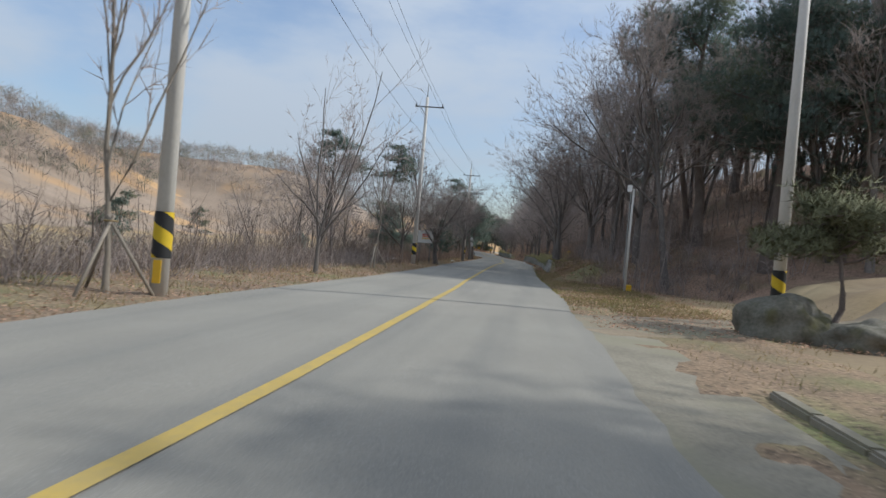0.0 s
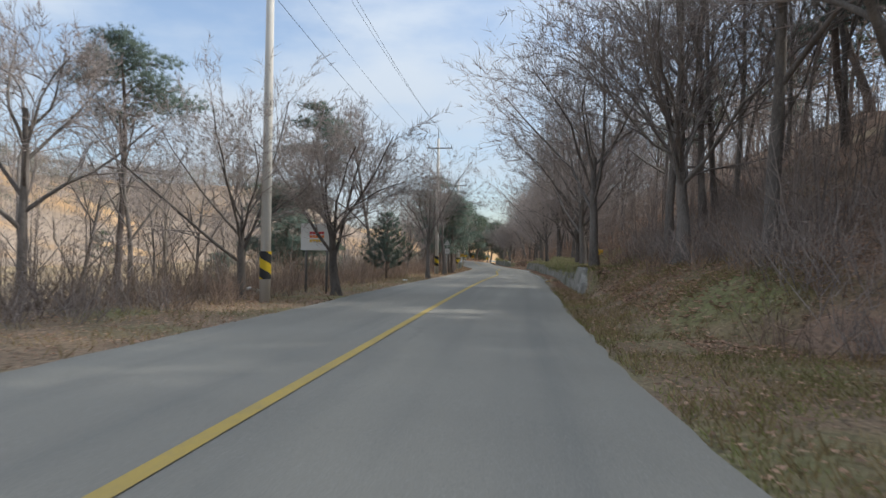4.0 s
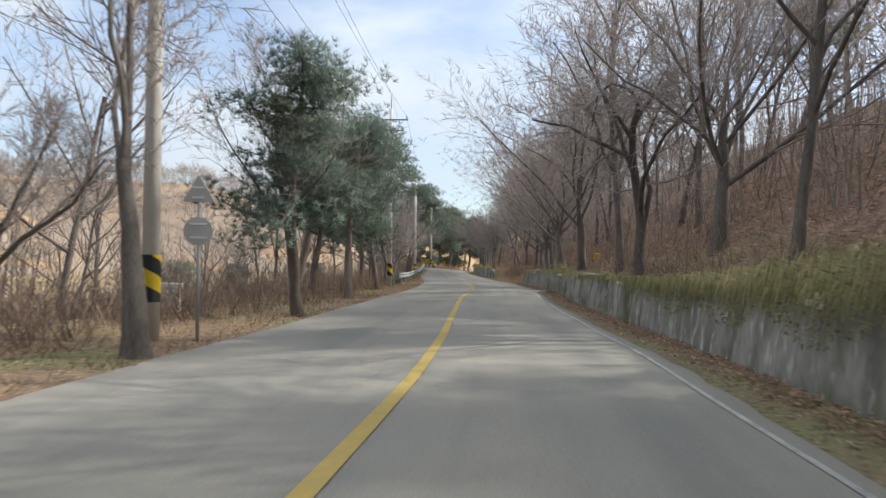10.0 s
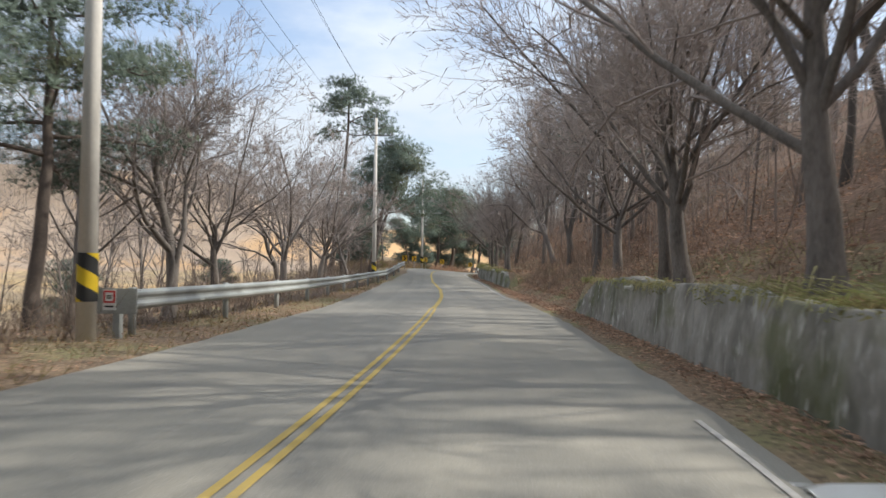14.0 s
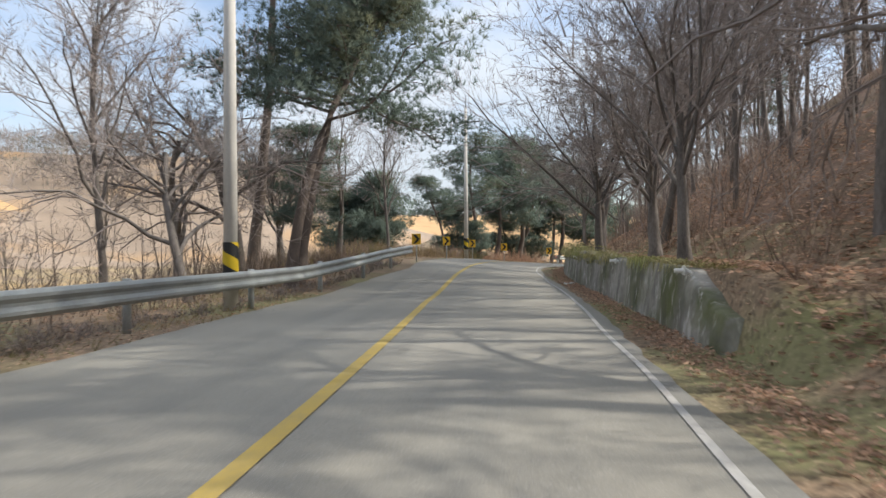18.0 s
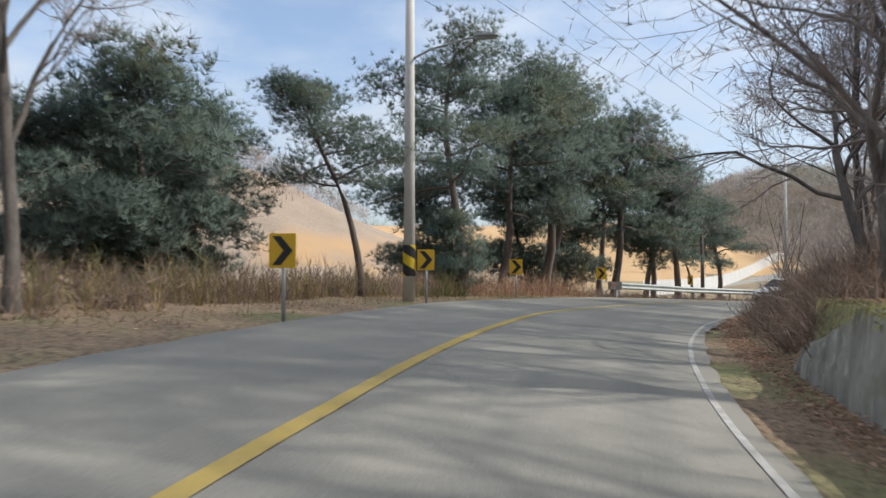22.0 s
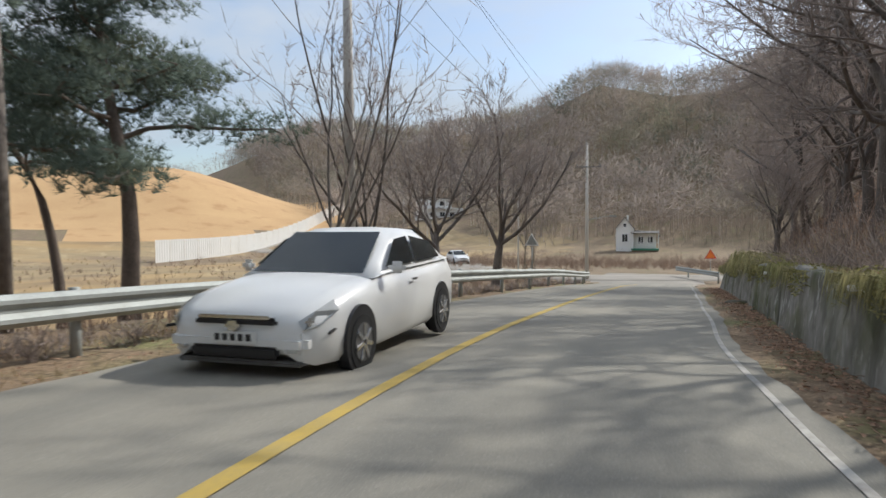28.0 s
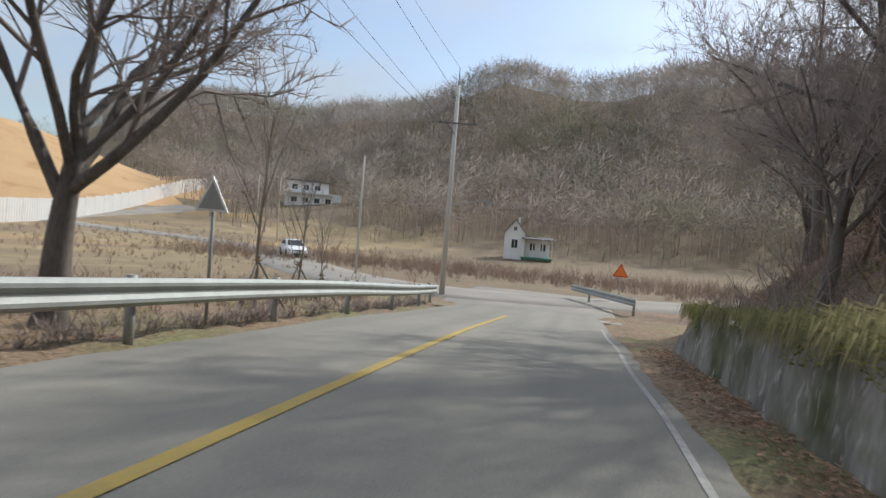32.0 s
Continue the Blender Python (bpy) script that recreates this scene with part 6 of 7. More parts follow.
def cardboard_box(s, d, turn):
    """An open carton: four walls, a floor and two bent flaps."""
    thing = empty("cardboard_box", stand(s, d, 0.03, turn), "small crushed cardboard box lying on the leafy shoulder", "box")
    part("floor", box_bm((0.3, 0.22, 0.01), (0, 0, 0.01)), M_CARTON, thing)
    for k in (-1, 1):
        part("side", box_bm((0.3, 0.008, 0.16), (0, k * 0.11, 0.09), (k * 5, 0, 0)), M_CARTON, thing)
        part("end", box_bm((0.008, 0.212, 0.16), (k * 0.15, 0, 0.09), (0, k * 4, 0)), M_CARTON, thing)
        part("flap", box_bm((0.3, 0.1, 0.006), (0, k * 0.16, 0.165), (-k * 18, 0, 0)), M_CARTON, thing)


M_CARTON = material("weathered_carton", (0.5, 0.42, 0.3), (0.36, 0.29, 0.2), 0.9, 6, 0.7, 0.2)
cardboard_box(61.9, -3.8, 25)


# ---- billboard and small signs ----
def billboard(s, d):
    m = stand(s, d, turn=-14)
    z0 = float(road_xyz(s, d)[2]) - m.translation.z
    thing = empty("billboard", m, "white notice board with orange and yellow writing bars on two posts", "billboard")
    for x in (-0.42, 0.38):
        t = Tubes()
        t.add([(x, 0.06, -0.3), (x, 0.06, z0 + 2.32)], [0.04, 0.04], 8, cap=True)
        t.object("post", M_DARKSTEEL, thing)
    board = part("board", box_bm((1.2, 0.05, 0.9), (0, 0, z0 + 1.85), bevel=0.008), M_WHITE, thing, "white painted sheet")
    for row, (z, mat) in enumerate(((1.98, M_RED), (1.86, M_ORANGE), (1.72, M_SIGNYELLOW))):
        for k in range(5):
            part("writing_bar", box_bm((0.1, 0.006, 0.09), (-0.2 + k * 0.115, -0.029, z0 + z)), mat, board)
    return thing


billboard(46.1, 4.75)


def warning_triangle(m, z, size, mat, back, label):
    """A triangular sign on a post; its face or grey back towards -y."""
    thing = empty("warning_sign", m, label, "road sign")
    t = Tubes()
    t.add([(0, 0.03, -0.2), (0, 0.03, z + size * 0.5)], [0.03, 0.03], 8, cap=True)
    t.object("post", M_STEEL, thing)

    def tri(name, k, y0, y1, m_, parent):
        bm = bmesh.new()
        pts = [(-0.5 * k, -0.29 * k), (0.5 * k, -0.29 * k), (0, 0.58 * k)]
        lo = [bm.verts.new((x * size, y0, z + q * size)) for x, q in pts]
        hi = [bm.verts.new((x * size, y1, z + q * size)) for x, q in pts]
        bm.faces.new(hi)
        bm.faces.new(lo[::-1])
        for i in range(3):
            bm.faces.new((lo[i], lo[(i + 1) % 3], hi[(i + 1) % 3], hi[i]))
        return part(name, bm, m_, parent)

    plate = tri("plate", 1.0, 0.0, -0.02, mat, thing)
    if back:
        tri("panel", 0.78, -0.02, -0.026, back, plate)
    return thing


two_signs = warning_triangle(stand(74.67, 3.68, turn=8), 2.4, 0.5, M_SIGNBACK, None, "grey backs of two road signs on one slim white post")
bm = bmesh.new()
bmesh.ops.create_cone(bm, cap_ends=True, segments=32, radius1=0.23, radius2=0.23, depth=0.02, matrix=pose(0, -0.01, 1.78, 90, 0, 0))
part("round_plate", bm, M_SIGNBACK, two_signs)
for z_ in (1.68, 1.9, 2.32, 2.48):
    part("bracket", box_bm((0.26 if z_ < 2.1 else 0.18, 0.02, 0.03), (0, -0.03, z_)), M_WHITE, two_signs)
warning_triangle(stand(221.3, 3.65, turn=-8), 2.0, 0.64, M_WHITE, M_STEEL, "white-edged triangular road sign seen from behind")
warning_triangle(pose(60.4, 228.3, ground_z(60.4, 228.3), 0, 0, -50), 1.7, 0.9, M_RED, M_ORANGE, "orange-red triangular road works sign")


def old_pole(s, d, height):
    """A weathered wooden pole, cut off at the top."""
    thing = empty("old_pole", stand(s, d), "weathered grey wooden pole without wires behind the guardrail", "pole")
    t = Tubes()
    t.add([(0, 0, -0.3), (-0.02, 0.01, height * 0.5), (-0.1, 0.0, height)], [0.135, 0.12, 0.105], 12, cap=True)
    t.object("shaft", M_BARK, thing)
    c = Tubes()
    c.add([(0.12 * math.cos(a), 0.12 * math.sin(a), height * 0.83) for a in np.linspace(0, 6.28, 13)], np.full(13, 0.012), 4)
    c.object("band", M_STEEL, thing)


old_pole(200.2, 6.9, 5.6)


def pale_crate(s, d):
    """A slatted crate standing among the brush."""
    thing = empty("crate", stand(s, d, turn=14), "pale weathered slatted crate standing in the brush", "crate")
    for x in (-0.28, 0.28):
        for y in (-0.22, 0.22):
            part("post", box_bm((0.05, 0.05, 0.8), (x, y, 0.4)), M_WHITE, thing)
    for k in range(6):
        z = 0.08 + k * 0.135
        for y in (-0.255, 0.255):
            part("slat", box_bm((0.64, 0.018, 0.1), (0, y, z)), M_WHITE, thing)
        for x in (-0.315, 0.315):
            part("slat", box_bm((0.018, 0.46, 0.1), (x, 0, z)), M_WHITE, thing)
    part("lid", box_bm((0.7, 0.58, 0.03), (0, 0, 0.82)), M_WHITE, thing)


pale_crate(82.5, 8.0)


def meter_pole(s, d):
    m = stand(s, d)
    thing = empty("meter_pole", m, "slim pale steel pole with a small meter box on top", "pole")
    t = Tubes()
    t.add([(0, 0, -0.2), (0, 0, 2.4), (0.02, 0, 4.75)], [0.06, 0.055, 0.045], 10, cap=True)
    t.object("shaft", M_POLE, thing)
    part("meter_box", box_bm((0.2, 0.2, 0.3), (-0.16, 0, 4.75), bevel=0.02), M_WHITE, thing)
    c = Tubes()
    c.add([(-0.1, 0, 4.6), (-0.11, -0.02, 3.0), (-0.1, 0, 0.6)], [0.02, 0.02, 0.02], 5)
    c.object("cable", M_STEEL, thing)


meter_pole(30.3, -6.9)
utility_pole(16.2, -8.0, 11.0, [(10.2, 0.95, 0.0)], 0)


def stakes(s, d, size=1.0):
    """A tripod of pale poles tied round a young tree."""
    thing = empty("tree_stakes", stand(s, d), "three pale wooden stakes tied round a young tree", "tree stake")
    top = 1.15 * size
    for k in range(3):
        a = k * 2.094 + 0.5
        t = Tubes()
        t.add([(math.cos(a) * 0.75 * size, math.sin(a) * 0.75 * size, -0.12), (-0.06 * math.cos(a), -0.06 * math.sin(a), top + 0.06)], [0.03, 0.026], 7, cap=True)
        t.object("stake", M_PALEBARK, thing)
    t = Tubes()
    t.add([(0.1 * math.cos(a), 0.1 * math.sin(a), top - 0.03) for a in np.linspace(0, 6.28, 9)], np.full(9, 0.014), 4)
    t.object("tie", M_GRASS, thing)


stakes(9.6, 4.4, 1.05)
stakes(30.0, 4.75)
stakes(225.4, 4.9)
stakes(228.3, 5.2)
stakes(231.0, 5.6, 0.8)


# ---- rock bed with a trained pine at the clearing ----
def boulder(name, m, size, seed, mat, label):
    bm = bmesh.new()
    bmesh.ops.create_icosphere(bm, subdivisions=4, radius=1.0)
    for v in bm.verts:
        n_ = noise.fractal(v.co * 1.3 + Vector((seed, 0, 0)), 0.9, 2.0, 4)
        v.co *= 1 + 0.28 * n_
        v.co.x, v.co.y, v.co.z = v.co.x * size[0], v.co.y * size[1], max(v.co.z, -0.35) * size[2]
    ob = part(name, bm, mat, None, smooth_shade=True)
    ob.matrix_world = m
    return tagged(ob, label, "rock")


M_ROCK = material("mossy_rock", (0.2, 0.185, 0.15), (0.09, 0.085, 0.06), 0.95, 2.5, 0.9, 0.9, fine=16, third=(0.12, 0.11, 0.05), third_scale=1.5)
boulder("boulder", stand(13.9, -7.4, 0.12), (0.95, 0.8, 0.8), 3, M_ROCK, "large dark mossy boulder beside the lane")
boulder("boulder", stand(13.2, -8.6, 0.1), (0.8, 0.7, 0.45), 7, M_ROCK, "dark mossy boulder in the clearing")
boulder("boulder", stand(96.2, -3.85, 0.02), (0.3, 0.25, 0.12), 9, M_ROCK, "flat grey stone on the shoulder")
boulder("boulder", stand(212.0, -3.95, 0.02), (0.35, 0.25, 0.12), 12, M_ROCK, "flat grey stone by the wall")
M_NEEDLE_PALE = material("pale_pine_needles", (0.19, 0.19, 0.1), (0.11, 0.115, 0.06), 0.75, 1.5, 0.8, 0.0, island=0.4)
trained = red_pine("trained_pine", 66, 2.9, 0.07, "small trained pine with a twisted pale trunk on a boulder", (0.45, 0.1), low=0.55, spread=0.5, limbs=10, dense=0.75, pad=0.6, needles=M_NEEDLE_PALE)
trained.matrix_world = stand(13.6, -8.0, 0.35)


# ---- apron and kerb at the mouth of the lane ----
M_APRON = material("dusty_apron", (0.28, 0.25, 0.19), (0.175, 0.155, 0.115), 0.95, 1.2, 0.9, 0.5, fine=22, third=(0.24, 0.22, 0.15), third_scale=0.5)
strip("lane_apron", np.arange(-12, 12.1, 0.5), np.array([-3.1, -3.5, -3.9, -4.45]), lambda s, d, v: v[:, 2] - 0.012 - 0.03 * smooth(3.2, 4.4, -d) + 0.012 * bumps(s, d, 0.9, 21), M_APRON, "dusty mossy concrete beside the asphalt", "pavement")
kerb = empty("kerb", pose(0, 0, 0), "low worn concrete kerb beside the lane", "kerb")
tagged(kerb, kind="structure")
for k in range(14):
    s = -7.0 + k * 1.0
    m = stand(s + 0.5, -4.5 - 0.02 * k, 0.0, on_ground=False)
    stone = part("kerb_stone", box_bm((0.16, 0.98, 0.22), (0, 0, -0.085), bevel=0.025), M_APRON, kerb)
    stone.matrix_world = m @ pose(0, 0, 0, 0, 0, (-1) ** k * 0.6)


# ---- side lane, minor road ----
def ribbon(name, centre, width, mat, label, lift=0.05):
    line = spline(centre, 0.8)
    t = np.gradient(line, axis=0)
    t /= np.hypot(*t.T)[:, None]
    n_ = np.c_[-t[:, 1], t[:, 0]]
    cols = np.array([0.56, 0.5, 0.2, -0.2, -0.5, -0.56]) * width
    v = (line[:, None] + n_[:, None] * cols[None, :, None]).reshape(-1, 2)
    z = terrain(v)
    z = z.reshape(len(line), 6)
    z[:] = np.maximum(z, 0.5 * z + 0.5 * z.mean(1, keepdims=True)) + lift
    z[:, (0, -1)] -= 0.35
    i = np.arange(len(v)).reshape(len(line), 6)
    f = np.stack([i[:-1, :-1], i[1:, :-1], i[1:, 1:], i[:-1, 1:]], -1).reshape(-1, 4)
    ob = mesh_object(name, np.c_[v, z.ravel()], f, mat, smooth_shade=True)
    return tagged(ob, label, "road", kind="structure")


ribbon("minor_road", [(92, 214), (72, 222.5), (56, 228), (48.5, 235), (48.5, 248), (53, 264), (50, 284), (36, 305), (60, 330)], 5.2, M_SIDE_ROAD, "pale concrete lane curving across the valley floor", 0.07)
ribbon("junction", [(46.8, 221.4), (50.5, 225.0), (54, 228.5), (58, 232)], 8.0, M_SIDE_ROAD, "pale worn concrete where the roads meet", 0.02)
ribbon("field_lane", [(4.8, 11.1), (8.5, 13.4), (12.4, 16.0), (18.2, 19.6), (26.1, 22.9)], 3.0, M_DIRT, "dusty dirt lane leading into the clearing", 0.04)
guard3 = guardrail("guardrail", 243.8, 249.6, lambda s: -5.0 + 0.5 * (np.asarray(s) - 243.8), -1, "short galvanised guardrail at the junction")


# ---- construction fence and mound ----
def sheet_fence():
    line = spline([(20, 279), (30, 292), (42, 312), (60, 345), (82, 392), (92, 420)], 1.0)
    seg = np.r_[0, np.cumsum(np.hypot(*np.diff(line, axis=0).T))]
    thing = empty("construction_fence", pose(0, 0, 0), "long white corrugated sheet fence round the building site", "fence")
    k = 0
    for a in np.arange(0, seg[-1] - 3, 3.0):
        q = [np.array([np.interp(s, seg, line[:, c]) for c in range(2)]) for s in np.linspace(a + 0.02, a + 2.98, 13)]
        q = np.array(q)
        t = q[-1] - q[0]
        n_ = np.array((-t[1], t[0])) / np.hypot(*t)
        off = (np.arange(13) % 2)[:, None] * 0.05 * n_
        zb = terrain(q).min() - 0.1
        lo, hi = np.c_[q + off, np.full(13, zb)], np.c_[q + off, np.full(13, zb + 3.0)]
        back = np.c_[q + off + n_ * 0.03, np.full(13, zb + 3.0)]
        v = np.vstack([lo, hi, back])
        i = np.arange(12)
        f = np.r_[np.stack([i, i + 1, i + 14, i + 13], -1), np.stack([i + 13, i + 14, i + 27, i + 26], -1)]
        mesh_object("sheet", v, f, M_FENCE, thing)
        k += 1


sheet_fence()


# ---- houses ----
M_SIDING = material("white_siding", (0.82, 0.81, 0.77), (0.7, 0.69, 0.65), 0.7, 1.0, 0.5, 0.2, stretch=(0.2, 0.2, 6))
M_ROOF = material("grey_shingle_roof", (0.2, 0.19, 0.18), (0.12, 0.115, 0.11), 0.9, 2.0, 0.8, 0.4)
M_GREENTRIM = plain("green_trim", (0.05, 0.2, 0.12), 0.6)
M_GLASS = plain("dark_window_glass", (0.03, 0.035, 0.04), 0.08, 0.0, 0.8)


def gable(name, w, l, wall_h, roof_h, at, turn, parent, wall_mat):
    """A gabled block: walls, two roof slopes."""
    bm = bmesh.new()
    pts = [(-w / 2, -0.3), (w / 2, -0.3), (w / 2, wall_h), (0, wall_h + roof_h), (-w / 2, wall_h)]
    a = [bm.verts.new((x, -l / 2, z)) for x, z in pts]
    b = [bm.verts.new((x, l / 2, z)) for x, z in pts]
    bm.faces.new(a)
    bm.faces.new(b[::-1])
    for i in (0, 1, 4):
        bm.faces.new((a[i], b[i], b[(i + 1) % 5], a[(i + 1) % 5]))
    walls = part("wall", bm, wall_mat, parent)
    walls.matrix_local = pose(*at, 0, 0, turn)
    slope = math.hypot(w / 2 + 0.3, roof_h * (1 + 0.6 / w))
    ang = math.degrees(math.atan2(roof_h, w / 2))
    for k in (1, -1):
        bm = box_bm((slope, l + 0.6, 0.09), (0, 0, 0), bevel=0.01)
        r_ = part("roof_slope", bm, M_ROOF, parent)
        r_.matrix_local = pose(*at, 0, 0, turn) @ pose(k * (w / 4 + 0.07), 0, wall_h + roof_h / 2 + 0.03, 0, k * ang, 0)
    return walls


def window_unit(parent, at, turn, w, h):
    f = part("window_frame", box_bm((w, 0.08, h), bevel=0.012), M_WHITE, parent)
    f.matrix_local = pose(*at, 0, 0, turn)
    for k in (-1, 1):
        part("pane", box_bm((w * 0.4, 0.02, h * 0.84), (k * w * 0.23, -0.045, 0)), M_GLASS, f)


def white_house():
    x, y = 89.8, 271.2
    thing = empty("white_house", pose(x, y, ground_z(x, y) + 0.3, 0, 0, -40), "small white gabled house with a green-trimmed veranda", "house")
    gable("wall", 3.6, 5.0, 2.9, 1.5, (-1.6, 0, 0), 0, thing, M_SIDING)
    part("wing", box_bm((4.6, 4.2, 2.6), (2.3, 0.5, 1.1), bevel=0.02), M_SIDING, thing)
    part("wing_roof", box_bm((5.0, 4.8, 0.14), (2.4, 0.4, 2.5), (0, 3, 0), bevel=0.02), M_ROOF, thing)
    part("deck", box_bm((5.4, 1.8, 0.25), (2.4, -2.4, 0.0), bevel=0.02), M_GREENTRIM, thing, "green deck board")
    part("deck_skirt", box_bm((5.2, 1.6, 0.9), (2.4, -2.3, -0.55)), M_BRUSH, thing)
    for px in (-0.1, 1.6, 3.3, 5.0):
        part("veranda_post", box_bm((0.12, 0.12, 2.3), (px, -3.2, 1.25), bevel=0.01), M_WHITE, thing)
    part("rail", box_bm((5.2, 0.06, 0.08), (2.4, -3.2, 0.95)), M_WHITE, thing)
    part("porch_roof", box_bm((5.6, 1.9, 0.1), (2.4, -2.4, 2.42), (8, 0, 0), bevel=0.02), M_ROOF, thing)
    part("chimney", box_bm((0.4, 0.4, 1.3), (-1.0, 0.8, 4.2), bevel=0.02), M_SIDING, thing)
    window_unit(thing, (-1.6, -2.52, 1.6), 0, 1.2, 1.2)
    window_unit(thing, (-1.6, -2.52, 3.4), 0, 0.6, 0.5)
    window_unit(thing, (1.6, -1.62, 1.3), 0, 1.0, 1.1)
    window_unit(thing, (3.5, -1.62, 1.3), 0, 1.0, 1.1)
    thing.scale = (0.76, 0.76, 1.12)


white_house()


def hill_house():
    x, y = 85.5, 336.0
    thing = empty("villa", pose(x, y, ground_z(x, y) - 0.3, 0, 0, -22), "white two-storey villa on the hillside", "house")
    part("lower_storey", box_bm((15, 8, 4.5), (0, 0, 0.6), bevel=0.03), M_SIDING, thing)
    part("upper_storey", box_bm((11, 7, 3.2), (-1.5, 0.3, 4.3), bevel=0.03), M_SIDING, thing)
    part("balcony", box_bm((12, 1.4, 0.3), (-1, -4.4, 2.75), bevel=0.02), M_WHITE, thing)
    part("roof", box_bm((12.4, 8.4, 0.3), (-1.5, 0.3, 6.05), (0, 2, 0), bevel=0.04), M_ROOF, thing)
    for px in (-5, -2, 1, 4):
        window_unit(thing, (px, -4.03, 0.9), 0, 1.6, 1.5)
    for px in (-5, -2, 1):
        window_unit(thing, (px, -3.23, 4.3), 0, 1.6, 1.5)
    thing.scale = (0.78, 0.78, 0.78)


hill_house()


def slim_pole(x, y, h, label):
    thing = empty("slim_pole", pose(x, y, ground_z(x, y)), label, "pole")
    t = Tubes()
    t.add([(0, 0, -0.3), (0, 0, h * 0.6), (0.02, 0, h)], [0.09, 0.075, 0.05], 8, cap=True)
    t.object("shaft", M_POLE, thing)


slim_pole(49.6, 240.6, 7.6, "tall slim pale pole by the lane")
slim_pole(60.0, 285.0, 8.5, "slim pale pole in the valley")
slim_pole(62.0, 300.0, 9.0, "slim pale pole in the valley")


# ---- cars ----
M_CARWHITE = plain("white_car_paint", (0.78, 0.78, 0.77), 0.25, 0.0, 0.6)
M_CARGLASS = plain("tinted_car_glass", (0.05, 0.06, 0.065), 0.04, 0.35, 1.0)
M_TYRE = material("tyre_rubber", (0.03, 0.03, 0.03), (0.02, 0.02, 0.02), 0.85, 8, 0.5, 0.2)
M_CHROME = plain("chrome", (0.6, 0.6, 0.6), 0.2, 1.0)
M_LIGHT = plain("headlamp_glass", (0.55, 0.57, 0.58), 0.12, 0.3, 0.8)


def loft(stations, mat, name, parent, close=True):
    """A skin through cross sections; each station is a list of (x, y, z) points of equal count."""
    v = np.array(stations, float)
    a, b = v.shape[:2]
    i = np.arange(a * b).reshape(a, b)
    f = np.stack([i[:-1, :-1], i[1:, :-1], i[1:, 1:], i[:-1, 1:]], -1).reshape(-1, 4).tolist()
    if close:
        f += [i[0].tolist(), i[-1][::-1].tolist()]
    return mesh_object(name, v.reshape(-1, 3), f, mat, parent, smooth_shade=True)


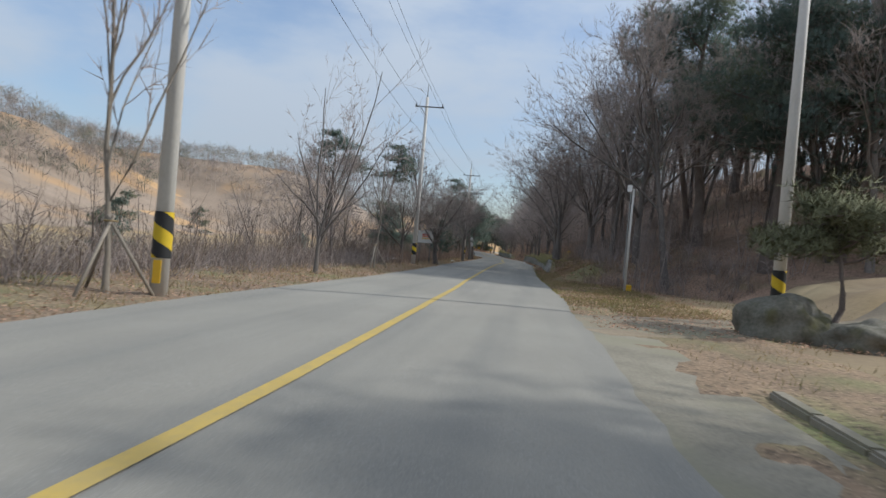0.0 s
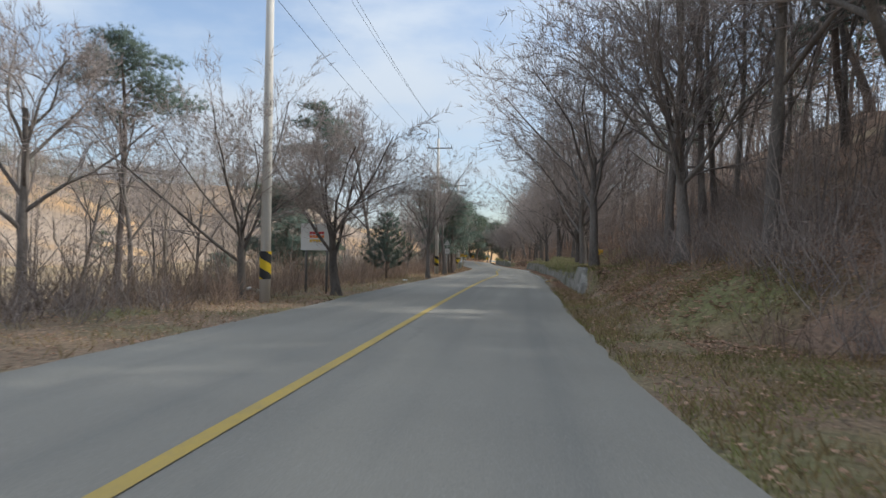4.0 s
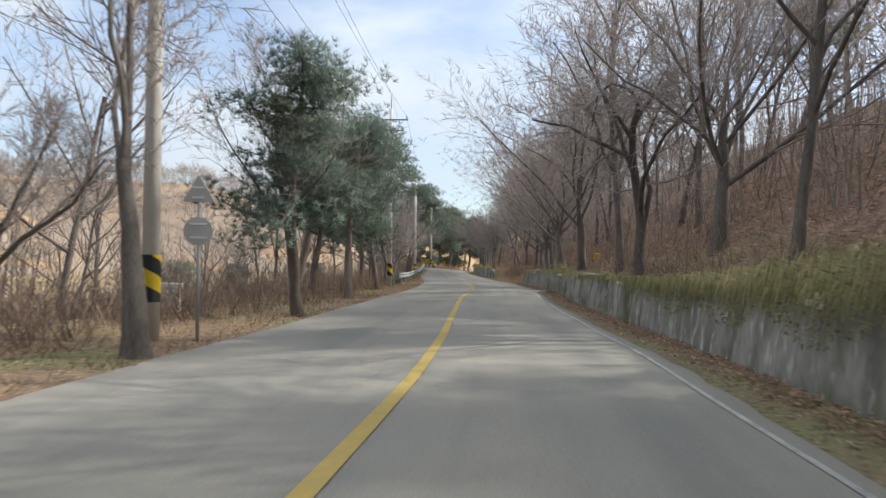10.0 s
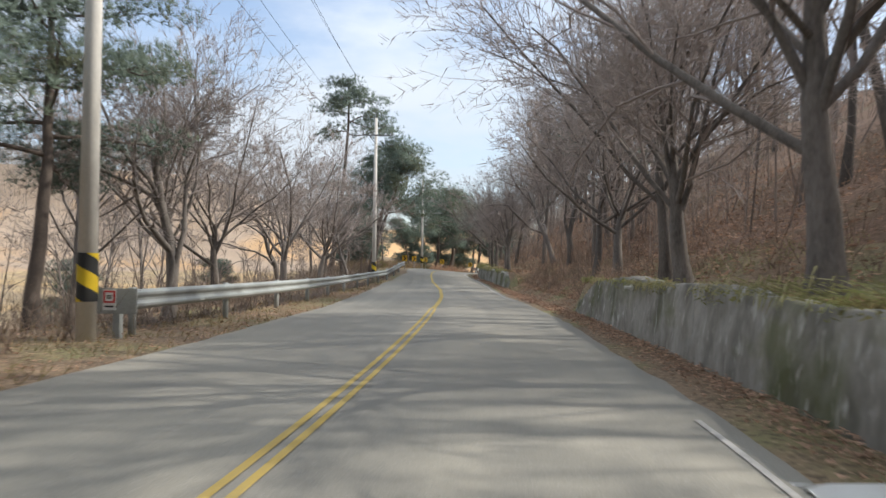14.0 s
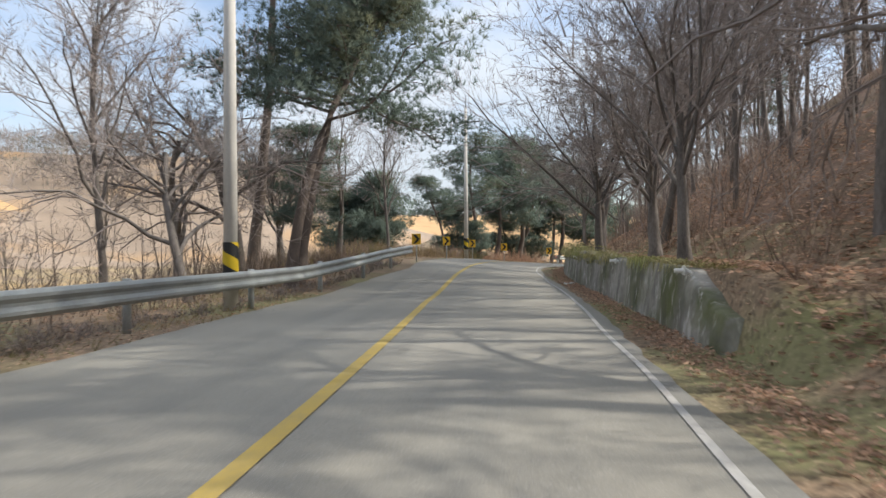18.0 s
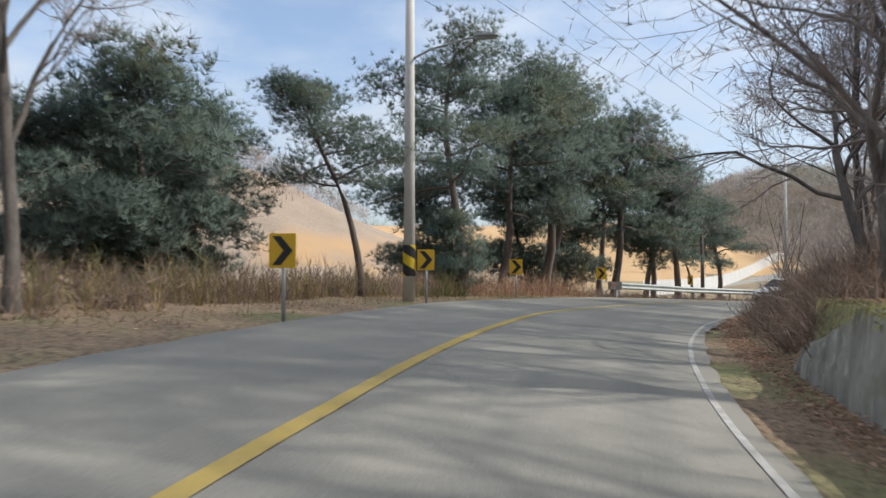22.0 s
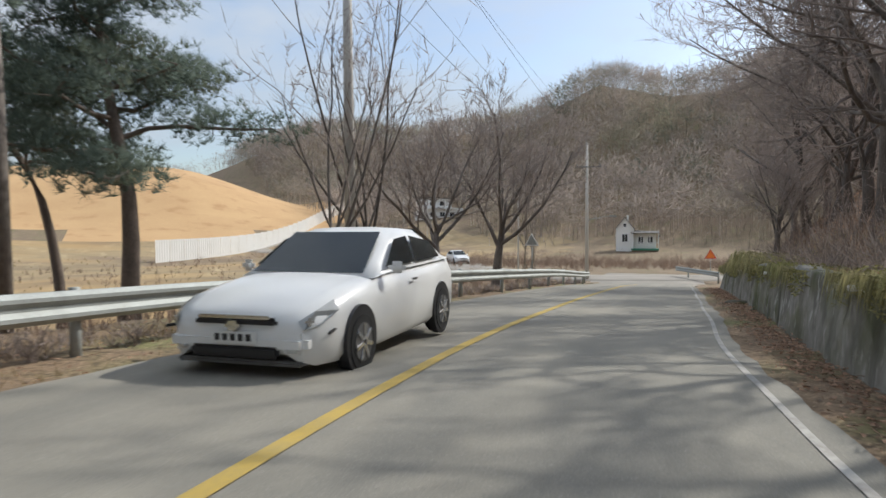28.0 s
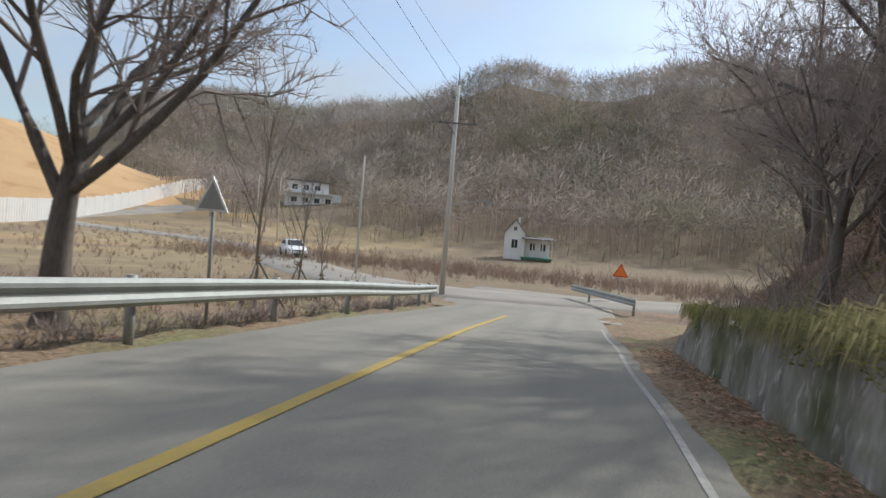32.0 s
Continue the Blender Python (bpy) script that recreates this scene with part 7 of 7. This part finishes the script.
def sedan(m, label):
    """A white saloon facing -y: lower body, cabin with glass, lights, grille, wheels, mirrors."""
    thing = empty("car", m, label, "car")
    # y, half width, bottom, bonnet or boot height, crown
    rows = [(-2.29, 0.55, 0.36, 0.58), (-2.24, 0.7, 0.26, 0.66), (-2.1, 0.82, 0.2, 0.74), (-1.8, 0.88, 0.18, 0.84), (-1.3, 0.9, 0.18, 0.92), (-0.8, 0.905, 0.18, 0.97),
            (0.0, 0.905, 0.18, 0.99), (0.9, 0.905, 0.18, 1.0), (1.5, 0.9, 0.19, 1.03), (1.95, 0.86, 0.24, 1.02), (2.2, 0.78, 0.32, 0.95), (2.3, 0.66, 0.42, 0.85)]
    st = []
    for y, w, lo, hi in rows:
        half = [(w * 0.9, lo), (w * 0.985, lo + 0.08), (w, lo + (hi - lo) * 0.45), (w * 0.985, lo + (hi - lo) * 0.72), (w * 0.9, hi - 0.035), (w * 0.72, hi), (w * 0.3, hi + 0.022)]
        st.append([(x, y, z) for x, z in half] + [(-x, y, z) for x, z in half[::-1]])
    loft(st, M_CARWHITE, "body", thing)
    cab = [(-0.95, 0.74, 0.93, 0.97), (-0.55, 0.7, 0.96, 1.14), (-0.12, 0.66, 0.98, 1.385), (0.4, 0.64, 0.98, 1.475), (0.95, 0.63, 0.99, 1.45), (1.4, 0.64, 1.0, 1.31), (1.85, 0.67, 1.01, 1.06)]
    st = []
    for y, w, lo, hi in cab:
        half = [(0.84, lo), (0.82, lo + (hi - lo) * 0.1), (w + (0.82 - w) * 0.25, lo + (hi - lo) * 0.8), (w * 0.92, hi - 0.02 * (hi - lo)), (w * 0.4, hi + 0.02 * (hi - lo))]
        st.append([(x, y, z) for x, z in half] + [(-x, y, z) for x, z in half[::-1]])
    loft(st, M_CARWHITE, "roof", thing)

    def pane(name, pts, mat=M_CARGLASS):
        bm = bmesh.new()
        vs = [bm.verts.new(p) for p in pts]
        bm.faces.new(vs)
        bmesh.ops.solidify(bm, geom=bm.faces[:], thickness=0.012)
        return part(name, bm, mat, thing)

    pane("windscreen", [(-0.7, -0.93, 0.985), (0.7, -0.93, 0.985), (0.58, -0.14, 1.43), (-0.58, -0.14, 1.43)])
    pane("rear_window", [(0.6, 1.84, 1.1), (-0.6, 1.84, 1.1), (-0.56, 1.1, 1.455), (0.56, 1.1, 1.455)])
    for k in (1, -1):
        pane("side_window", [(k * 0.85, -0.62, 1.04), (k * 0.85, 0.32, 1.04), (k * 0.735, 0.32, 1.37), (k * 0.745, -0.12, 1.34)][::k])
        pane("side_window", [(k * 0.85, 0.4, 1.04), (k * 0.85, 1.35, 1.06), (k * 0.76, 1.18, 1.28), (k * 0.735, 0.4, 1.375)][::k])
        part("mirror", box_bm((0.2, 0.1, 0.14), (k * 0.98, -0.6, 1.03), (0, 0, k * 12), bevel=0.045), M_CARWHITE, thing)
        rim = [(0.645, -2.25, 0.63), (0.75, -2.115, 0.715), (0.8, -1.83, 0.8), (0.865, -1.84, 0.7), (0.825, -2.11, 0.6), (0.705, -2.25, 0.55)]
        lamp = pane("headlight", [(k * x, y, z) for x, y, z in rim][::k], M_LIGHT)
        part("bulb", box_bm((0.09, 0.05, 0.08), (k * 0.735, -2.19, 0.625), (0, 0, k * 40), bevel=0.03), M_CHROME, lamp)
        part("fog_light", box_bm((0.14, 0.05, 0.06), (k * 0.6, -2.285, 0.37), (0, 0, k * 18), bevel=0.02), M_LIGHT, thing)
        part("side_strip", box_bm((0.03, 0.42, 0.03), (k * 0.86, -1.95, 0.52), (0, 0, k * 14), bevel=0.01), M_BLACK, thing)
        part("door_handle", box_bm((0.03, 0.18, 0.03), (k * 0.915, 0.15, 0.84), bevel=0.01), M_CHROME, thing)
        for y in (-1.42, 1.28):
            bm = bmesh.new()
            bmesh.ops.create_cone(bm, cap_ends=True, segments=28, radius1=0.315, radius2=0.315, depth=0.2, matrix=Matrix.Rotation(math.pi / 2, 4, "Y"))
            bmesh.ops.bevel(bm, geom=[e for e in bm.edges if len(e.link_faces) == 2 and e.calc_face_angle() > 1], offset=0.03, segments=2, affect="EDGES")
            w = part("wheel", bm, M_TYRE, thing, "black tyre with a spoked alloy rim")
            w.location = (k * 0.825, y, 0.315)
            bm = bmesh.new()
            bmesh.ops.create_cone(bm, cap_ends=True, segments=24, radius1=0.2, radius2=0.2, depth=0.02, matrix=Matrix.Translation((k * 0.098, 0, 0)) @ Matrix.Rotation(math.pi / 2, 4, "Y"))
            part("rim", bm, M_DARKSTEEL, w)
            for j in range(7):
                a = j * 2 * math.pi / 7
                part("spoke", box_bm((0.02, 0.045, 0.17), (k * 0.115, -math.sin(a) * 0.11, math.cos(a) * 0.11), (math.degrees(a), 0, 0), bevel=0.006), M_CHROME, w)
            bm = bmesh.new()
            bmesh.ops.create_cone(bm, cap_ends=True, segments=28, radius1=0.365, radius2=0.365, depth=0.1, matrix=Matrix.Translation((k * 0.866, y, 0.34)) @ Matrix.Rotation(math.pi / 2, 4, "Y"))
            part("wheel_arch", bm, M_BLACK, thing)
    part("grille", box_bm((0.9, 0.06, 0.1), (0, -2.275, 0.61), (-8, 0, 0), bevel=0.03), M_BLACK, thing)
    part("grille_bar", box_bm((0.78, 0.03, 0.035), (0, -2.31, 0.665), bevel=0.01), M_CHROME, thing)
    part("emblem", box_bm((0.16, 0.02, 0.09), (0, -2.32, 0.585), bevel=0.03), M_CHROME, thing)
    part("bumper", box_bm((1.5, 0.22, 0.2), (0, -2.2, 0.42), bevel=0.06), M_CARWHITE, thing)
    part("air_intake", box_bm((0.96, 0.05, 0.11), (0, -2.305, 0.34), bevel=0.03), M_BLACK, thing)
    part("lip", box_bm((1.36, 0.2, 0.05), (0, -2.17, 0.23), bevel=0.02), M_DARKSTEEL, thing)
    plate = part("number_plate", box_bm((0.5, 0.015, 0.11), (0, -2.325, 0.475)), M_WHITE, thing, "white number plate with dark bars")
    for k in range(5):
        part("dark_bar", box_bm((0.05, 0.006, 0.065), (-0.17 + k * 0.085, -2.335, 0.475)), M_BLACK, plate)
    return thing


CAR_S = 200.5
car_m = Matrix.Translation(Vector(road_xyz(CAR_S, 1.55, 0.03))) @ pose(0, 0, 0, 0, 0, heading(CAR_S))
oncoming = sedan(car_m, "white saloon car in the oncoming lane")
far_car = copy_thing(oncoming, pose(52.0, 258.0, ground_z(52, 258) + 0.1, 0, 0, -10))
tagged(far_car, "white saloon car far off on the lane")
